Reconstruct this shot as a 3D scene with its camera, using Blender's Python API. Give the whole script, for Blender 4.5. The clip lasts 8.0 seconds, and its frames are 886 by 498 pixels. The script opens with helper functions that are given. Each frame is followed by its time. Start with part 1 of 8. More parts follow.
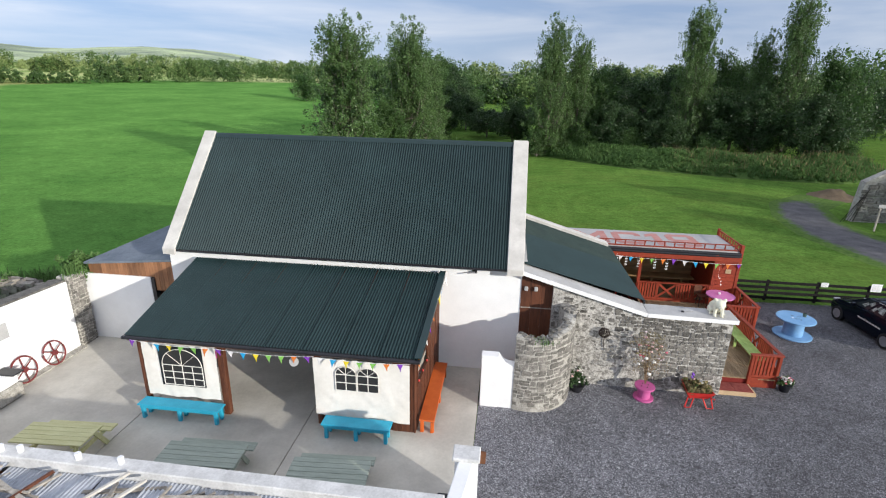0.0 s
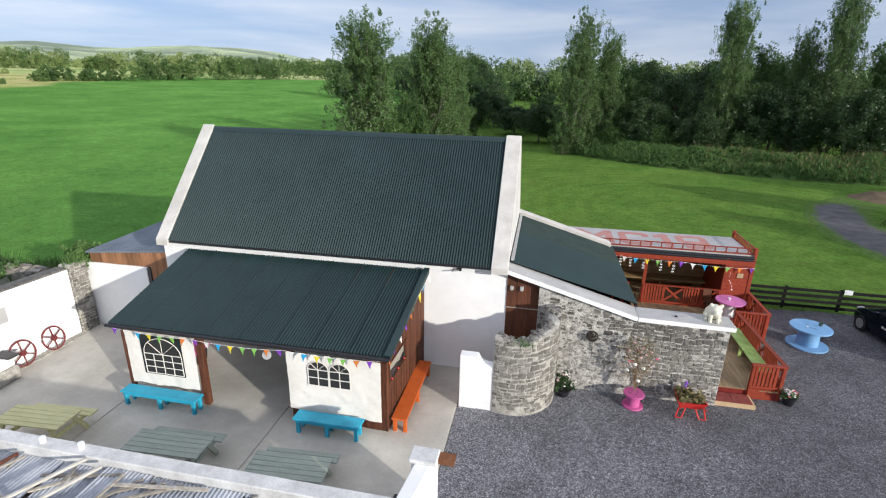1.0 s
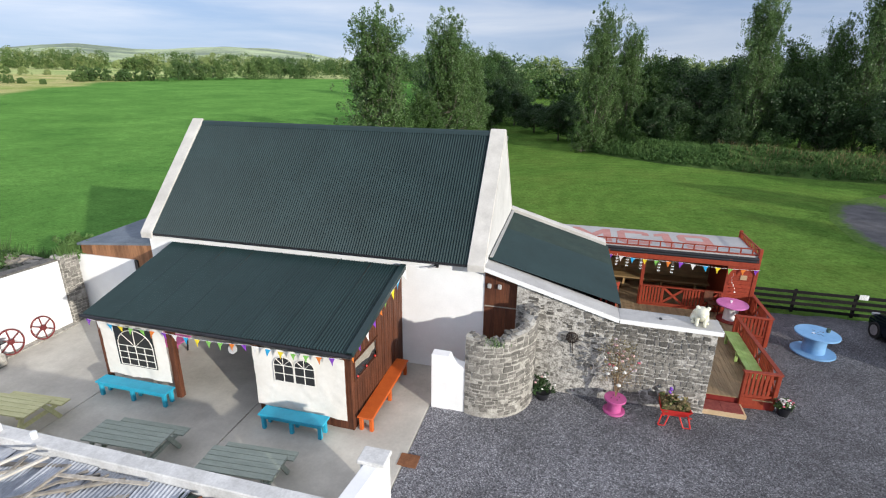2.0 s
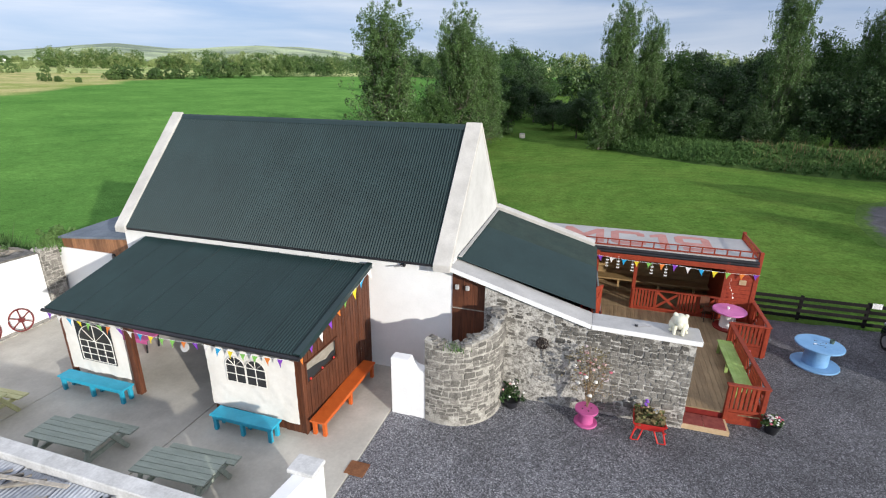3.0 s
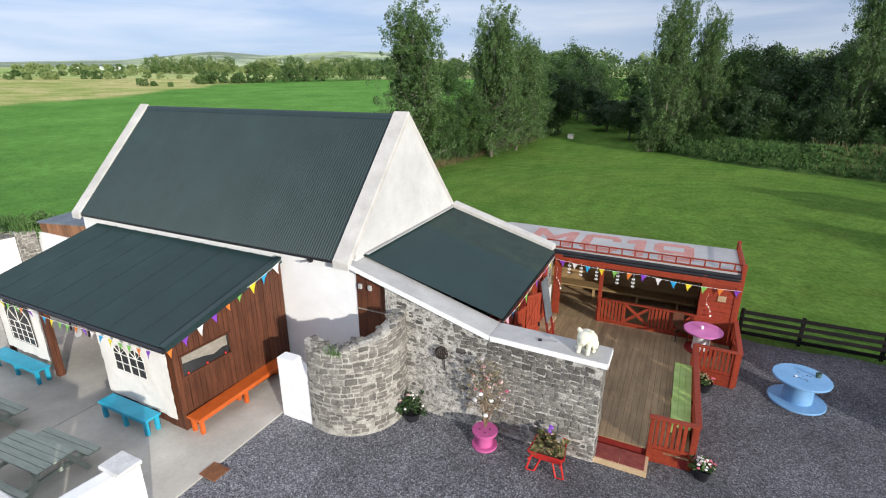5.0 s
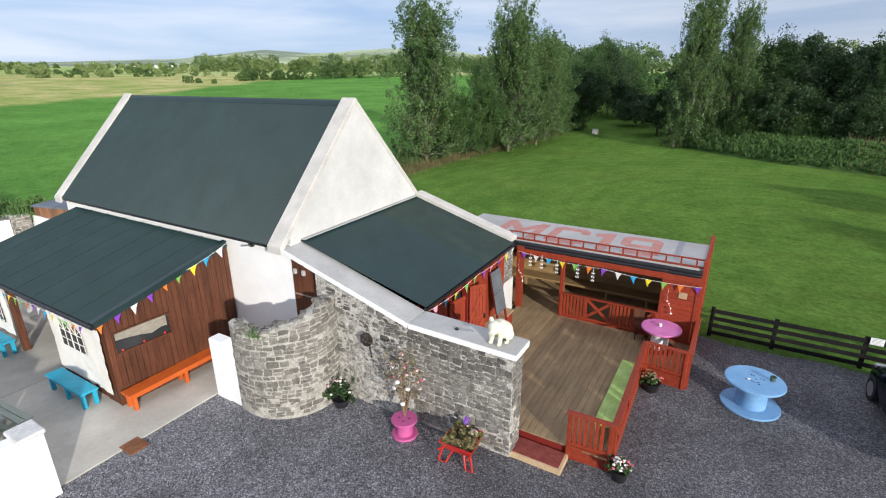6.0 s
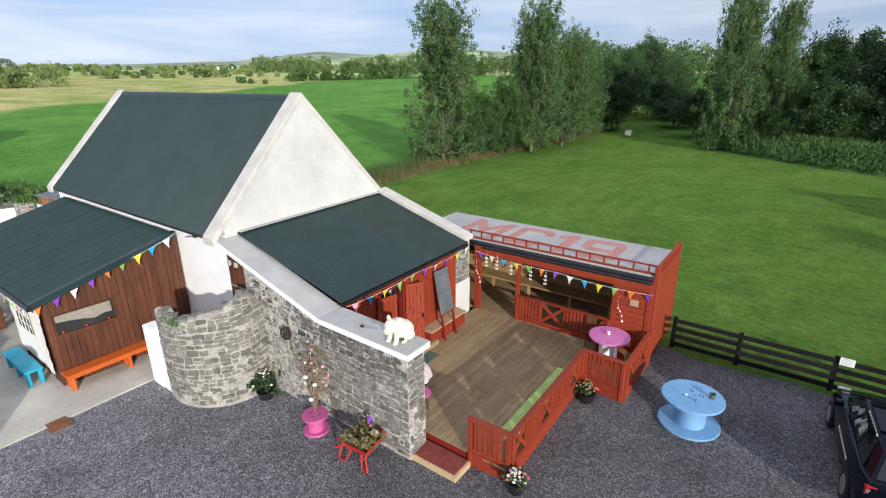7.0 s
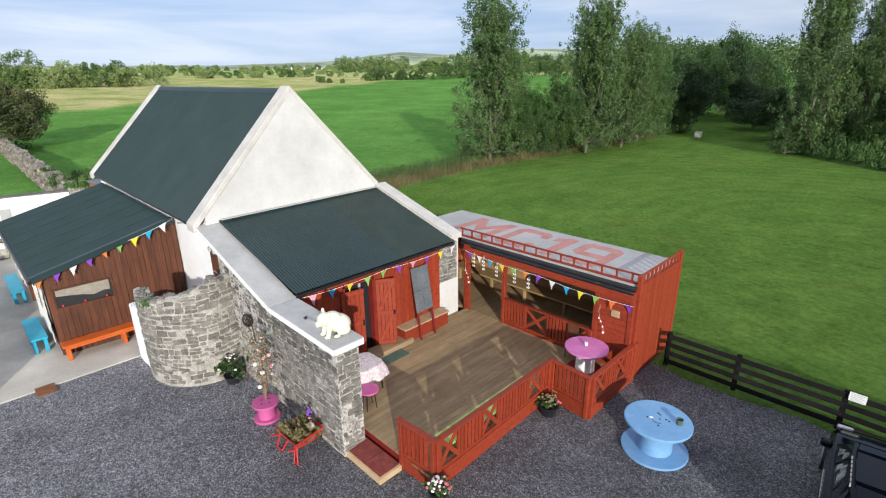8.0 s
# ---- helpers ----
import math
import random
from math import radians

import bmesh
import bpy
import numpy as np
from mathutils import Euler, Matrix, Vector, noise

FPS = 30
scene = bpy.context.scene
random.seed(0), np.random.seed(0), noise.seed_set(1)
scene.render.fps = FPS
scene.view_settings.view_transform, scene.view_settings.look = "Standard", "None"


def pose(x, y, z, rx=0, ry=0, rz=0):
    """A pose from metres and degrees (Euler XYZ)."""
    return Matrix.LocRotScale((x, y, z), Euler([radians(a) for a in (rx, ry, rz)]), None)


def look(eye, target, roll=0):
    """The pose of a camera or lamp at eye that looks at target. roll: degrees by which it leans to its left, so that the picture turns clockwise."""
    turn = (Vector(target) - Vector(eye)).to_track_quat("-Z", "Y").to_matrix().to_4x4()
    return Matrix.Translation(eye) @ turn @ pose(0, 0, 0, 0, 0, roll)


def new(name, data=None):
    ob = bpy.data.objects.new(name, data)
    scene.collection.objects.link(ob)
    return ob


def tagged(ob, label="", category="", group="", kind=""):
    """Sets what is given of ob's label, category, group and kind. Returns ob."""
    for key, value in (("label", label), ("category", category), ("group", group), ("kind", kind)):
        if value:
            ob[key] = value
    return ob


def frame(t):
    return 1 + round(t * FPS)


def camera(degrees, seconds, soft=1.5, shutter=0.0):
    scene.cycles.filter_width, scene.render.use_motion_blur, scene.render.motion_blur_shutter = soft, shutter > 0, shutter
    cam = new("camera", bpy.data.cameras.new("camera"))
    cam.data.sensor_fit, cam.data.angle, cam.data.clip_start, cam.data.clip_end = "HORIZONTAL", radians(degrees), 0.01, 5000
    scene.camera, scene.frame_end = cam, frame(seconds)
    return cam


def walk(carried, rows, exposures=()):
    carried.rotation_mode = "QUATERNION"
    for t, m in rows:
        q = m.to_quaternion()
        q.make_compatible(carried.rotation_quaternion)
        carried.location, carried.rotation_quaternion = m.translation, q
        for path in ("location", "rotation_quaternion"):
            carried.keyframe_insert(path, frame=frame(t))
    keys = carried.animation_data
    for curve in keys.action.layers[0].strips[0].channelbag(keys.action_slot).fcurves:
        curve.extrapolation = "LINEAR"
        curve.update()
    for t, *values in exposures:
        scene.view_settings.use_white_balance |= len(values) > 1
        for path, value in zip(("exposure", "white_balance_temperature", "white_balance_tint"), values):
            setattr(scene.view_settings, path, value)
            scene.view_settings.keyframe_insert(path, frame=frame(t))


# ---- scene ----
cam = camera(83.3, 8.0, 1.15)
PATH = [
    (0, (0.837, 2.173, 8.78), (0.606, 4.057, 8.149), 1.1),
    (0.5, (1.603, 2.43, 8.726), (1.299, 4.302, 8.09), 1.1),
    (1, (2.246, 2.686, 8.68), (1.883, 4.545, 8.038), 1.0),
    (1.5, (2.91, 2.972, 8.585), (2.492, 4.819, 7.941), 0.8),
    (3, (4.982, 4.362, 8.326), (4.418, 6.166, 7.67), 0.5),
    (3.5, (5.752, 4.988, 8.248), (5.129, 6.771, 7.589), 0.3),
    (4, (6.557, 5.592, 8.181), (5.879, 7.353, 7.52), 0.2),
    (4.5, (7.523, 6.284, 8.062), (6.777, 8.02, 7.405), -0.1),
    (5.8, (10.396, 7.79, 7.617), (9.449, 9.428, 6.968), -0.2),
    (6, (10.848, 8.142, 7.581), (9.883, 9.766, 6.924), -0.4),
    (6.5, (12.105, 9.011, 7.478), (11.072, 10.593, 6.822), -0.5),
    (7, (13.157, 9.91, 7.403), (12.036, 11.432, 6.75), -0.5),
    (7.5, (14.138, 10.901, 7.294), (12.905, 12.334, 6.642), -0.6),
    (8, (14.916, 11.811, 7.206), (13.579, 13.148, 6.555), -0.6),
]
walk(cam, [(t, look(eye, target, roll)) for t, eye, target, roll in PATH])

# ---- world and sun ----
SUN_AZ, SUN_EL = radians(122.9), radians(13.7)
to_sun = Vector((math.sin(SUN_AZ) * math.cos(SUN_EL), math.cos(SUN_AZ) * math.cos(SUN_EL), math.sin(SUN_EL)))


def node(nt, kind, **inputs):
    n = nt.nodes.new(kind)
    for key, value in inputs.items():
        n.inputs[key.replace("_", " ")].default_value = value
    return n


def build_world():
    w = bpy.data.worlds.new("sky")
    scene.world = w
    w.use_nodes = True
    nt = w.node_tree
    bg = nt.nodes["Background"]
    sky = nt.nodes.new("ShaderNodeTexSky")
    sky.sky_type, sky.sun_disc = "NISHITA", False
    sky.sun_elevation, sky.sun_rotation = SUN_EL, SUN_AZ
    sky.air_density, sky.dust_density, sky.ozone_density = 1.0, 0.3, 4.0
    co = nt.nodes.new("ShaderNodeTexCoord")
    mp = nt.nodes.new("ShaderNodeMapping")
    mp.inputs["Scale"].default_value = (1.0, 1.0, 8.0)
    mp.inputs["Location"].default_value = (0.9, 0.4, 0.0)
    nz = node(nt, "ShaderNodeTexNoise", Scale=2.3, Detail=7.0, Roughness=0.55, Distortion=0.4)
    ramp = nt.nodes.new("ShaderNodeValToRGB")
    ramp.color_ramp.elements[0].position, ramp.color_ramp.elements[1].position = 0.38, 0.66
    ramp.color_ramp.elements[0].color = (0.80, 0.80, 0.80, 1)
    ramp.color_ramp.elements[1].color = (0.95, 0.95, 0.95, 1)
    mix = nt.nodes.new("ShaderNodeMix")
    mix.data_type = "RGBA"
    tint = nt.nodes.new("ShaderNodeValToRGB")
    tint.color_ramp.elements[0].position, tint.color_ramp.elements[1].position = 0.36, 0.68
    tint.color_ramp.elements[0].color, tint.color_ramp.elements[1].color = CLOUD_SHADE, CLOUD
    nt.links.new(nz.outputs["Fac"], tint.inputs["Fac"])
    nt.links.new(tint.outputs["Color"], mix.inputs["B"])
    nt.links.new(co.outputs["Generated"], mp.inputs["Vector"])
    nt.links.new(mp.outputs["Vector"], nz.inputs["Vector"])
    nt.links.new(nz.outputs["Fac"], ramp.inputs["Fac"])
    nt.links.new(ramp.outputs["Color"], mix.inputs["Factor"])
    nt.links.new(sky.outputs["Color"], mix.inputs["A"])
    # thin cloud grows brighter towards the zenith
    up = nt.nodes.new("ShaderNodeSeparateXYZ")
    nt.links.new(co.outputs["Generated"], up.inputs["Vector"])
    rise = nt.nodes.new("ShaderNodeMapRange")
    rise.interpolation_type = "SMOOTHSTEP"
    rise.inputs["From Min"].default_value, rise.inputs["From Max"].default_value = 0.15, 1.0
    rise.inputs["To Min"].default_value, rise.inputs["To Max"].default_value = 1.0, 1.28
    nt.links.new(up.outputs["Z"], rise.inputs["Value"])
    # the cloud sheet thins out and brightens to the west
    west = nt.nodes.new("ShaderNodeMapRange")
    west.interpolation_type = "SMOOTHSTEP"
    west.inputs["From Min"].default_value, west.inputs["From Max"].default_value = 0.25, -0.95
    west.inputs["To Min"].default_value, west.inputs["To Max"].default_value = 0.97, 1.26
    nt.links.new(up.outputs["X"], west.inputs["Value"])
    both = nt.nodes.new("ShaderNodeMath")
    both.operation = "MULTIPLY"
    nt.links.new(rise.outputs["Result"], both.inputs[0])
    nt.links.new(west.outputs["Result"], both.inputs[1])
    bright = nt.nodes.new("ShaderNodeVectorMath")
    bright.operation = "SCALE"
    high = nt.nodes.new("ShaderNodeMapRange")
    high.interpolation_type = "SMOOTHSTEP"
    high.inputs["From Min"].default_value, high.inputs["From Max"].default_value = 0.18, 0.75
    high.inputs["To Max"].default_value = 0.85
    nt.links.new(up.outputs["Z"], high.inputs["Value"])
    pale = nt.nodes.new("ShaderNodeMix")
    pale.data_type = "RGBA"
    pale.inputs["B"].default_value = HIGH_CLOUD
    nt.links.new(high.outputs["Result"], pale.inputs["Factor"])
    nt.links.new(mix.outputs["Result"], pale.inputs["A"])
    nt.links.new(pale.outputs["Result"], bright.inputs[0])
    nt.links.new(both.outputs["Value"], bright.inputs["Scale"])
    nt.links.new(bright.outputs["Vector"], bg.inputs["Color"])
    bg.inputs["Strength"].default_value = SKY_STRENGTH


CLOUD, CLOUD_SHADE = (5.9, 6.6, 7.9, 1), (3.6, 4.7, 7.0, 1)
HIGH_CLOUD = (5.9, 6.15, 7.1, 1)
SKY_STRENGTH, SUN_STRENGTH, EXPOSURE = 0.1, 4.4, 0.07
build_world()
sun = new("sun", bpy.data.lights.new("sun", "SUN"))
sun.data.energy, sun.data.angle, sun.data.color = SUN_STRENGTH, radians(0.9), (1.0, 0.955, 0.875)
sun.matrix_world = look(to_sun * 60, (0, 0, 0))
scene.view_settings.exposure = EXPOSURE

# ---- materials ----


def surface(name, dark, light, scale=4.0, rough=0.7, bump=0.2, fine=60.0, metal=0.0, vary=0.0, stretch=(1, 1, 1), island=0.0, fine_mix=0.35, spec=0.4, lo=0.34, hi=0.66, patch=None):
    """A surface of two tones at two scales with fine relief; vary: tone from object to object, island: from piece to piece; patch: size and depth of broad weather stains."""
    m = bpy.data.materials.new(name)
    m.use_nodes = True
    nt = m.node_tree
    b = nt.nodes["Principled BSDF"]
    b.inputs["Roughness"].default_value, b.inputs["Metallic"].default_value = rough, metal
    b.inputs["Specular IOR Level"].default_value = spec
    geo = nt.nodes.new("ShaderNodeNewGeometry")
    mp = nt.nodes.new("ShaderNodeMapping")
    mp.inputs["Scale"].default_value = stretch
    nt.links.new(geo.outputs["Position"], mp.inputs["Vector"])
    big = node(nt, "ShaderNodeTexNoise", Scale=scale, Detail=5.0, Roughness=0.6)
    small = node(nt, "ShaderNodeTexNoise", Scale=fine, Detail=3.0, Roughness=0.6)
    for n in (big, small):
        nt.links.new(mp.outputs["Vector"], n.inputs["Vector"])
    fac = nt.nodes.new("ShaderNodeMix")
    fac.inputs["Factor"].default_value = fine_mix
    nt.links.new(big.outputs["Fac"], fac.inputs["A"])
    nt.links.new(small.outputs["Fac"], fac.inputs["B"])
    ramp = nt.nodes.new("ShaderNodeValToRGB")
    ramp.color_ramp.elements[0].position, ramp.color_ramp.elements[1].position = lo, hi
    ramp.color_ramp.elements[0].color, ramp.color_ramp.elements[1].color = (*dark, 1), (*light, 1)
    nt.links.new(fac.outputs["Result"], ramp.inputs["Fac"])
    colour = ramp.outputs["Color"]
    if patch:
        wide = node(nt, "ShaderNodeTexNoise", Scale=1.0 / patch[0], Detail=6.0, Roughness=0.68)
        nt.links.new(geo.outputs["Position"], wide.inputs["Vector"])
        rng = nt.nodes.new("ShaderNodeMapRange")
        rng.inputs["From Min"].default_value, rng.inputs["From Max"].default_value = 0.32, 0.68
        rng.inputs["To Min"].default_value, rng.inputs["To Max"].default_value = 1 - patch[1], 1 + patch[1]
        nt.links.new(wide.outputs["Fac"], rng.inputs["Value"])
        stain = nt.nodes.new("ShaderNodeHueSaturation")
        nt.links.new(colour, stain.inputs["Color"])
        nt.links.new(rng.outputs["Result"], stain.inputs["Value"])
        colour = stain.outputs["Color"]
    for amount, source in ((vary, "ShaderNodeObjectInfo"), (island, "ShaderNodeNewGeometry")):
        if amount:
            src = nt.nodes.new(source)
            rng = nt.nodes.new("ShaderNodeMapRange")
            rng.inputs["To Min"].default_value, rng.inputs["To Max"].default_value = 1 - amount, 1 + amount
            nt.links.new(src.outputs["Random" if "Object" in source else "Random Per Island"], rng.inputs["Value"])
            hsv = nt.nodes.new("ShaderNodeHueSaturation")
            nt.links.new(colour, hsv.inputs["Color"])
            nt.links.new(rng.outputs["Result"], hsv.inputs["Value"])
            colour = hsv.outputs["Color"]
    nt.links.new(colour, b.inputs["Base Color"])
    if bump:
        bp = node(nt, "ShaderNodeBump", Strength=bump, Distance=0.02)
        nt.links.new(fac.outputs["Result"], bp.inputs["Height"])
        nt.links.new(bp.outputs["Normal"], b.inputs["Normal"])
    return m


def leafy(name, dark, light, gloss=0.45, island=0.45, scale=0.35):
    m = surface(name, dark, light, scale=scale, rough=gloss, bump=0, fine=3.0, island=island)
    nt = m.node_tree
    b, out = nt.nodes["Principled BSDF"], nt.nodes["Material Output"]
    tr = nt.nodes.new("ShaderNodeBsdfTranslucent")
    mix = nt.nodes.new("ShaderNodeMixShader")
    mix.inputs["Fac"].default_value = 0.28
    nt.links.new(b.inputs["Base Color"].links[0].from_socket, tr.inputs["Color"])
    nt.links.new(b.outputs["BSDF"], mix.inputs[1])
    nt.links.new(tr.outputs["BSDF"], mix.inputs[2])
    nt.links.new(mix.outputs["Shader"], out.inputs["Surface"])
    return m


def gravel_material():
    m = bpy.data.materials.new("grey_gravel")
    m.use_nodes = True
    nt = m.node_tree
    b = nt.nodes["Principled BSDF"]
    b.inputs["Roughness"].default_value = 0.85
    geo = nt.nodes.new("ShaderNodeNewGeometry")
    vor = node(nt, "ShaderNodeTexVoronoi", Scale=46.0)
    vor2 = node(nt, "ShaderNodeTexVoronoi", Scale=80.0)
    nz = node(nt, "ShaderNodeTexNoise", Scale=0.55, Detail=6.0, Roughness=0.6)
    for n in (vor, vor2, nz):
        nt.links.new(geo.outputs["Position"], n.inputs["Vector"])
    ramp = nt.nodes.new("ShaderNodeValToRGB")
    ramp.color_ramp.elements[0].color, ramp.color_ramp.elements[1].color = (0.036, 0.036, 0.042, 1), (0.54, 0.54, 0.56, 1)
    ramp.color_ramp.elements[0].position = 0.12
    e = ramp.color_ramp.elements.new(0.72)
    e.color = (0.200, 0.200, 0.221, 1)
    sep = nt.nodes.new("ShaderNodeSeparateColor")
    sep2 = nt.nodes.new("ShaderNodeSeparateColor")
    nt.links.new(vor.outputs["Color"], sep.inputs["Color"])
    nt.links.new(vor2.outputs["Color"], sep2.inputs["Color"])
    add = nt.nodes.new("ShaderNodeMix")
    add.inputs["Factor"].default_value = 0.25
    nt.links.new(sep.outputs["Red"], add.inputs["A"])
    nt.links.new(sep2.outputs["Red"], add.inputs["B"])
    nt.links.new(add.outputs["Result"], ramp.inputs["Fac"])
    hsv = nt.nodes.new("ShaderNodeHueSaturation")
    rng = nt.nodes.new("ShaderNodeMapRange")
    rng.inputs["From Min"].default_value, rng.inputs["From Max"].default_value = 0.3, 0.7
    rng.inputs["To Min"].default_value, rng.inputs["To Max"].default_value = 0.72, 1.3
    nt.links.new(nz.outputs["Fac"], rng.inputs["Value"])
    # raked clods, dust trodden out from the concrete, and shade painted in further east
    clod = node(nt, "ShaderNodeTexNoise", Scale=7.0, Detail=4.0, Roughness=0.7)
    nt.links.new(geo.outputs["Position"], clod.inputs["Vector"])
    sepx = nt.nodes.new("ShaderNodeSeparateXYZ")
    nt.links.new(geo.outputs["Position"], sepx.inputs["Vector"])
    dust_shade = nt.nodes.new("ShaderNodeMapRange")
    dust_shade.interpolation_type = "SMOOTHSTEP"
    dust_shade.inputs["From Min"].default_value, dust_shade.inputs["From Max"].default_value = 1.0, 10.5
    dust_shade.inputs["To Min"].default_value, dust_shade.inputs["To Max"].default_value = 1.42, 0.80
    nt.links.new(sepx.outputs["X"], dust_shade.inputs["Value"])
    lump = nt.nodes.new("ShaderNodeMapRange")
    lump.inputs["From Min"].default_value, lump.inputs["From Max"].default_value = 0.3, 0.7
    lump.inputs["To Min"].default_value, lump.inputs["To Max"].default_value = 0.72, 1.28
    nt.links.new(clod.outputs["Fac"], lump.inputs["Value"])
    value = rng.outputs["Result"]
    for more in (dust_shade, lump):
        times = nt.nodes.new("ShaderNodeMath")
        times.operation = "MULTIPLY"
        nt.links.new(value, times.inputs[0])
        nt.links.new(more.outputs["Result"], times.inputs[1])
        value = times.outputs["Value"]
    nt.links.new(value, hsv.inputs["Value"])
    nt.links.new(ramp.outputs["Color"], hsv.inputs["Color"])
    nt.links.new(hsv.outputs["Color"], b.inputs["Base Color"])
    bp = node(nt, "ShaderNodeBump", Strength=1.0, Distance=0.035)
    nt.links.new(vor.outputs["Distance"], bp.inputs["Height"])
    bp.invert = True
    nt.links.new(bp.outputs["Normal"], b.inputs["Normal"])
    return m


def grass_material():
    """Mown lawn, green pasture and dry rough grazing, by where they lie."""
    m = bpy.data.materials.new("grass")
    m.use_nodes = True
    nt = m.node_tree
    b = nt.nodes["Principled BSDF"]
    b.inputs["Roughness"].default_value = 0.9
    b.inputs["Specular IOR Level"].default_value = 0.0
    geo = nt.nodes.new("ShaderNodeNewGeometry")
    sep = nt.nodes.new("ShaderNodeSeparateXYZ")
    nt.links.new(geo.outputs["Position"], sep.inputs["Vector"])

    def math_node(op, a, c, clamp=False):
        n = nt.nodes.new("ShaderNodeMath")
        n.operation, n.use_clamp = op, clamp
        for i, v in enumerate((a, c)):
            if isinstance(v, (int, float)):
                n.inputs[i].default_value = v
            else:
                nt.links.new(v, n.inputs[i])
        return n.outputs["Value"]

    def tones(scale, detail, lo, hi, c0, c1, vec=None):
        n = node(nt, "ShaderNodeTexNoise", Scale=scale, Detail=detail, Roughness=0.65)
        nt.links.new(vec or geo.outputs["Position"], n.inputs["Vector"])
        r = nt.nodes.new("ShaderNodeValToRGB")
        r.color_ramp.elements[0].position, r.color_ramp.elements[1].position = lo, hi
        r.color_ramp.elements[0].color, r.color_ramp.elements[1].color = (*c0, 1), (*c1, 1)
        nt.links.new(n.outputs["Fac"], r.inputs["Fac"])
        return r.outputs["Color"], n.outputs["Fac"]

    def blend(fac, a, c):
        x = nt.nodes.new("ShaderNodeMix")
        x.data_type = "RGBA"
        nt.links.new(fac, x.inputs["Factor"])
        nt.links.new(a, x.inputs["A"])
        nt.links.new(c, x.inputs["B"])
        return x.outputs["Result"]

    field, _ = tones(0.10, 6.0, 0.28, 0.72, (0.090, 0.224, 0.050), (0.170, 0.358, 0.083))
    lawn, fine = tones(0.22, 6.0, 0.28, 0.72, (0.083, 0.173, 0.033), (0.149, 0.262, 0.055))
    dry, _ = tones(0.09, 8.0, 0.36, 0.64, (0.28, 0.36, 0.10), (0.58, 0.51, 0.25))
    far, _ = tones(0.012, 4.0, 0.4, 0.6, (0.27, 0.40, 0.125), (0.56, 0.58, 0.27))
    # hill tones have the pale distance haze mixed into their colour
    hazy_hill, _ = tones(0.003, 6.0, 0.42, 0.6, (0.24, 0.29, 0.225), (0.50, 0.58, 0.36))
    edge = node(nt, "ShaderNodeTexNoise", Scale=0.05, Detail=4.0)
    nt.links.new(geo.outputs["Position"], edge.inputs["Vector"])
    wob = math_node("MULTIPLY", math_node("SUBTRACT", edge.outputs["Fac"], 0.5), 22.0)
    # lawn lies east of the field boundary
    east = math_node("ADD", sep.outputs["X"], 15.0)
    is_lawn = math_node("MULTIPLY", east, 0.6, True)
    # mowing stripes
    wave = nt.nodes.new("ShaderNodeTexWave")
    wave.wave_type, wave.rings_direction = "RINGS", "Z"
    mp = nt.nodes.new("ShaderNodeMapping")
    mp.inputs["Location"].default_value = (-13.0, -41.0, 0)
    nt.links.new(geo.outputs["Position"], mp.inputs["Vector"])
    nt.links.new(mp.outputs["Vector"], wave.inputs["Vector"])
    for key, value in (("Scale", 0.22), ("Distortion", 1.6), ("Detail", 2.0), ("Detail Scale", 0.3)):
        wave.inputs[key].default_value = value
    hsv = nt.nodes.new("ShaderNodeHueSaturation")
    nt.links.new(lawn, hsv.inputs["Color"])
    nt.links.new(math_node("ADD", math_node("MULTIPLY", wave.outputs["Fac"], 0.09), 0.965), hsv.inputs["Value"])
    # dry grazing lies to the west
    west = math_node("ADD", math_node("MULTIPLY", sep.outputs["X"], -1.0), math_node("MULTIPLY", sep.outputs["Y"], -0.384))
    is_dry = math_node("MULTIPLY", math_node("ADD", math_node("SUBTRACT", west, 89.0), wob), 0.16, True)
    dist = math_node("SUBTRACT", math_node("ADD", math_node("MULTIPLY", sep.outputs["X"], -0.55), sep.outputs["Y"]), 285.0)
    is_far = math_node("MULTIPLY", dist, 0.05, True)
    # thin, yellowed turf here and there on the lawn
    worn, _ = tones(0.35, 5.0, 0.3, 0.7, (0.140, 0.190, 0.041), (0.200, 0.262, 0.068))
    thin = node(nt, "ShaderNodeTexNoise", Scale=0.16, Detail=7.0, Roughness=0.7)
    nt.links.new(geo.outputs["Position"], thin.inputs["Vector"])
    is_worn = math_node("MULTIPLY", math_node("SUBTRACT", thin.outputs["Fac"], 0.47), 4.0, True)
    mown = blend(math_node("MULTIPLY", is_worn, 0.5), hsv.outputs["Color"], worn)
    colour = blend(is_lawn, blend(is_dry, field, dry), mown)
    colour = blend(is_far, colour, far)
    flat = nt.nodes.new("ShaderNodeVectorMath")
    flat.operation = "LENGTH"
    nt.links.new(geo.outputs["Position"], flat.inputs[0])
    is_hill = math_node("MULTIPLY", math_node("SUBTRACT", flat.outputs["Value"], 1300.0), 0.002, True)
    colour = blend(is_hill, colour, hazy_hill)
    # dark tufts and pale blades
    tuft = node(nt, "ShaderNodeTexNoise", Scale=4.2, Detail=10.0, Roughness=0.84)
    clump = node(nt, "ShaderNodeTexNoise", Scale=0.9, Detail=5.0, Roughness=0.6)
    for n in (tuft, clump):
        nt.links.new(geo.outputs["Position"], n.inputs["Vector"])
    shade = math_node("ADD", math_node("MULTIPLY", tuft.outputs["Fac"], 2.5), math_node("MULTIPLY", clump.outputs["Fac"], 0.7))
    speck = nt.nodes.new("ShaderNodeHueSaturation")
    nt.links.new(colour, speck.inputs["Color"])
    nt.links.new(math_node("ADD", math_node("SUBTRACT", shade, 1.60), 1.0), speck.inputs["Value"])
    nt.links.new(speck.outputs["Color"], b.inputs["Base Color"])
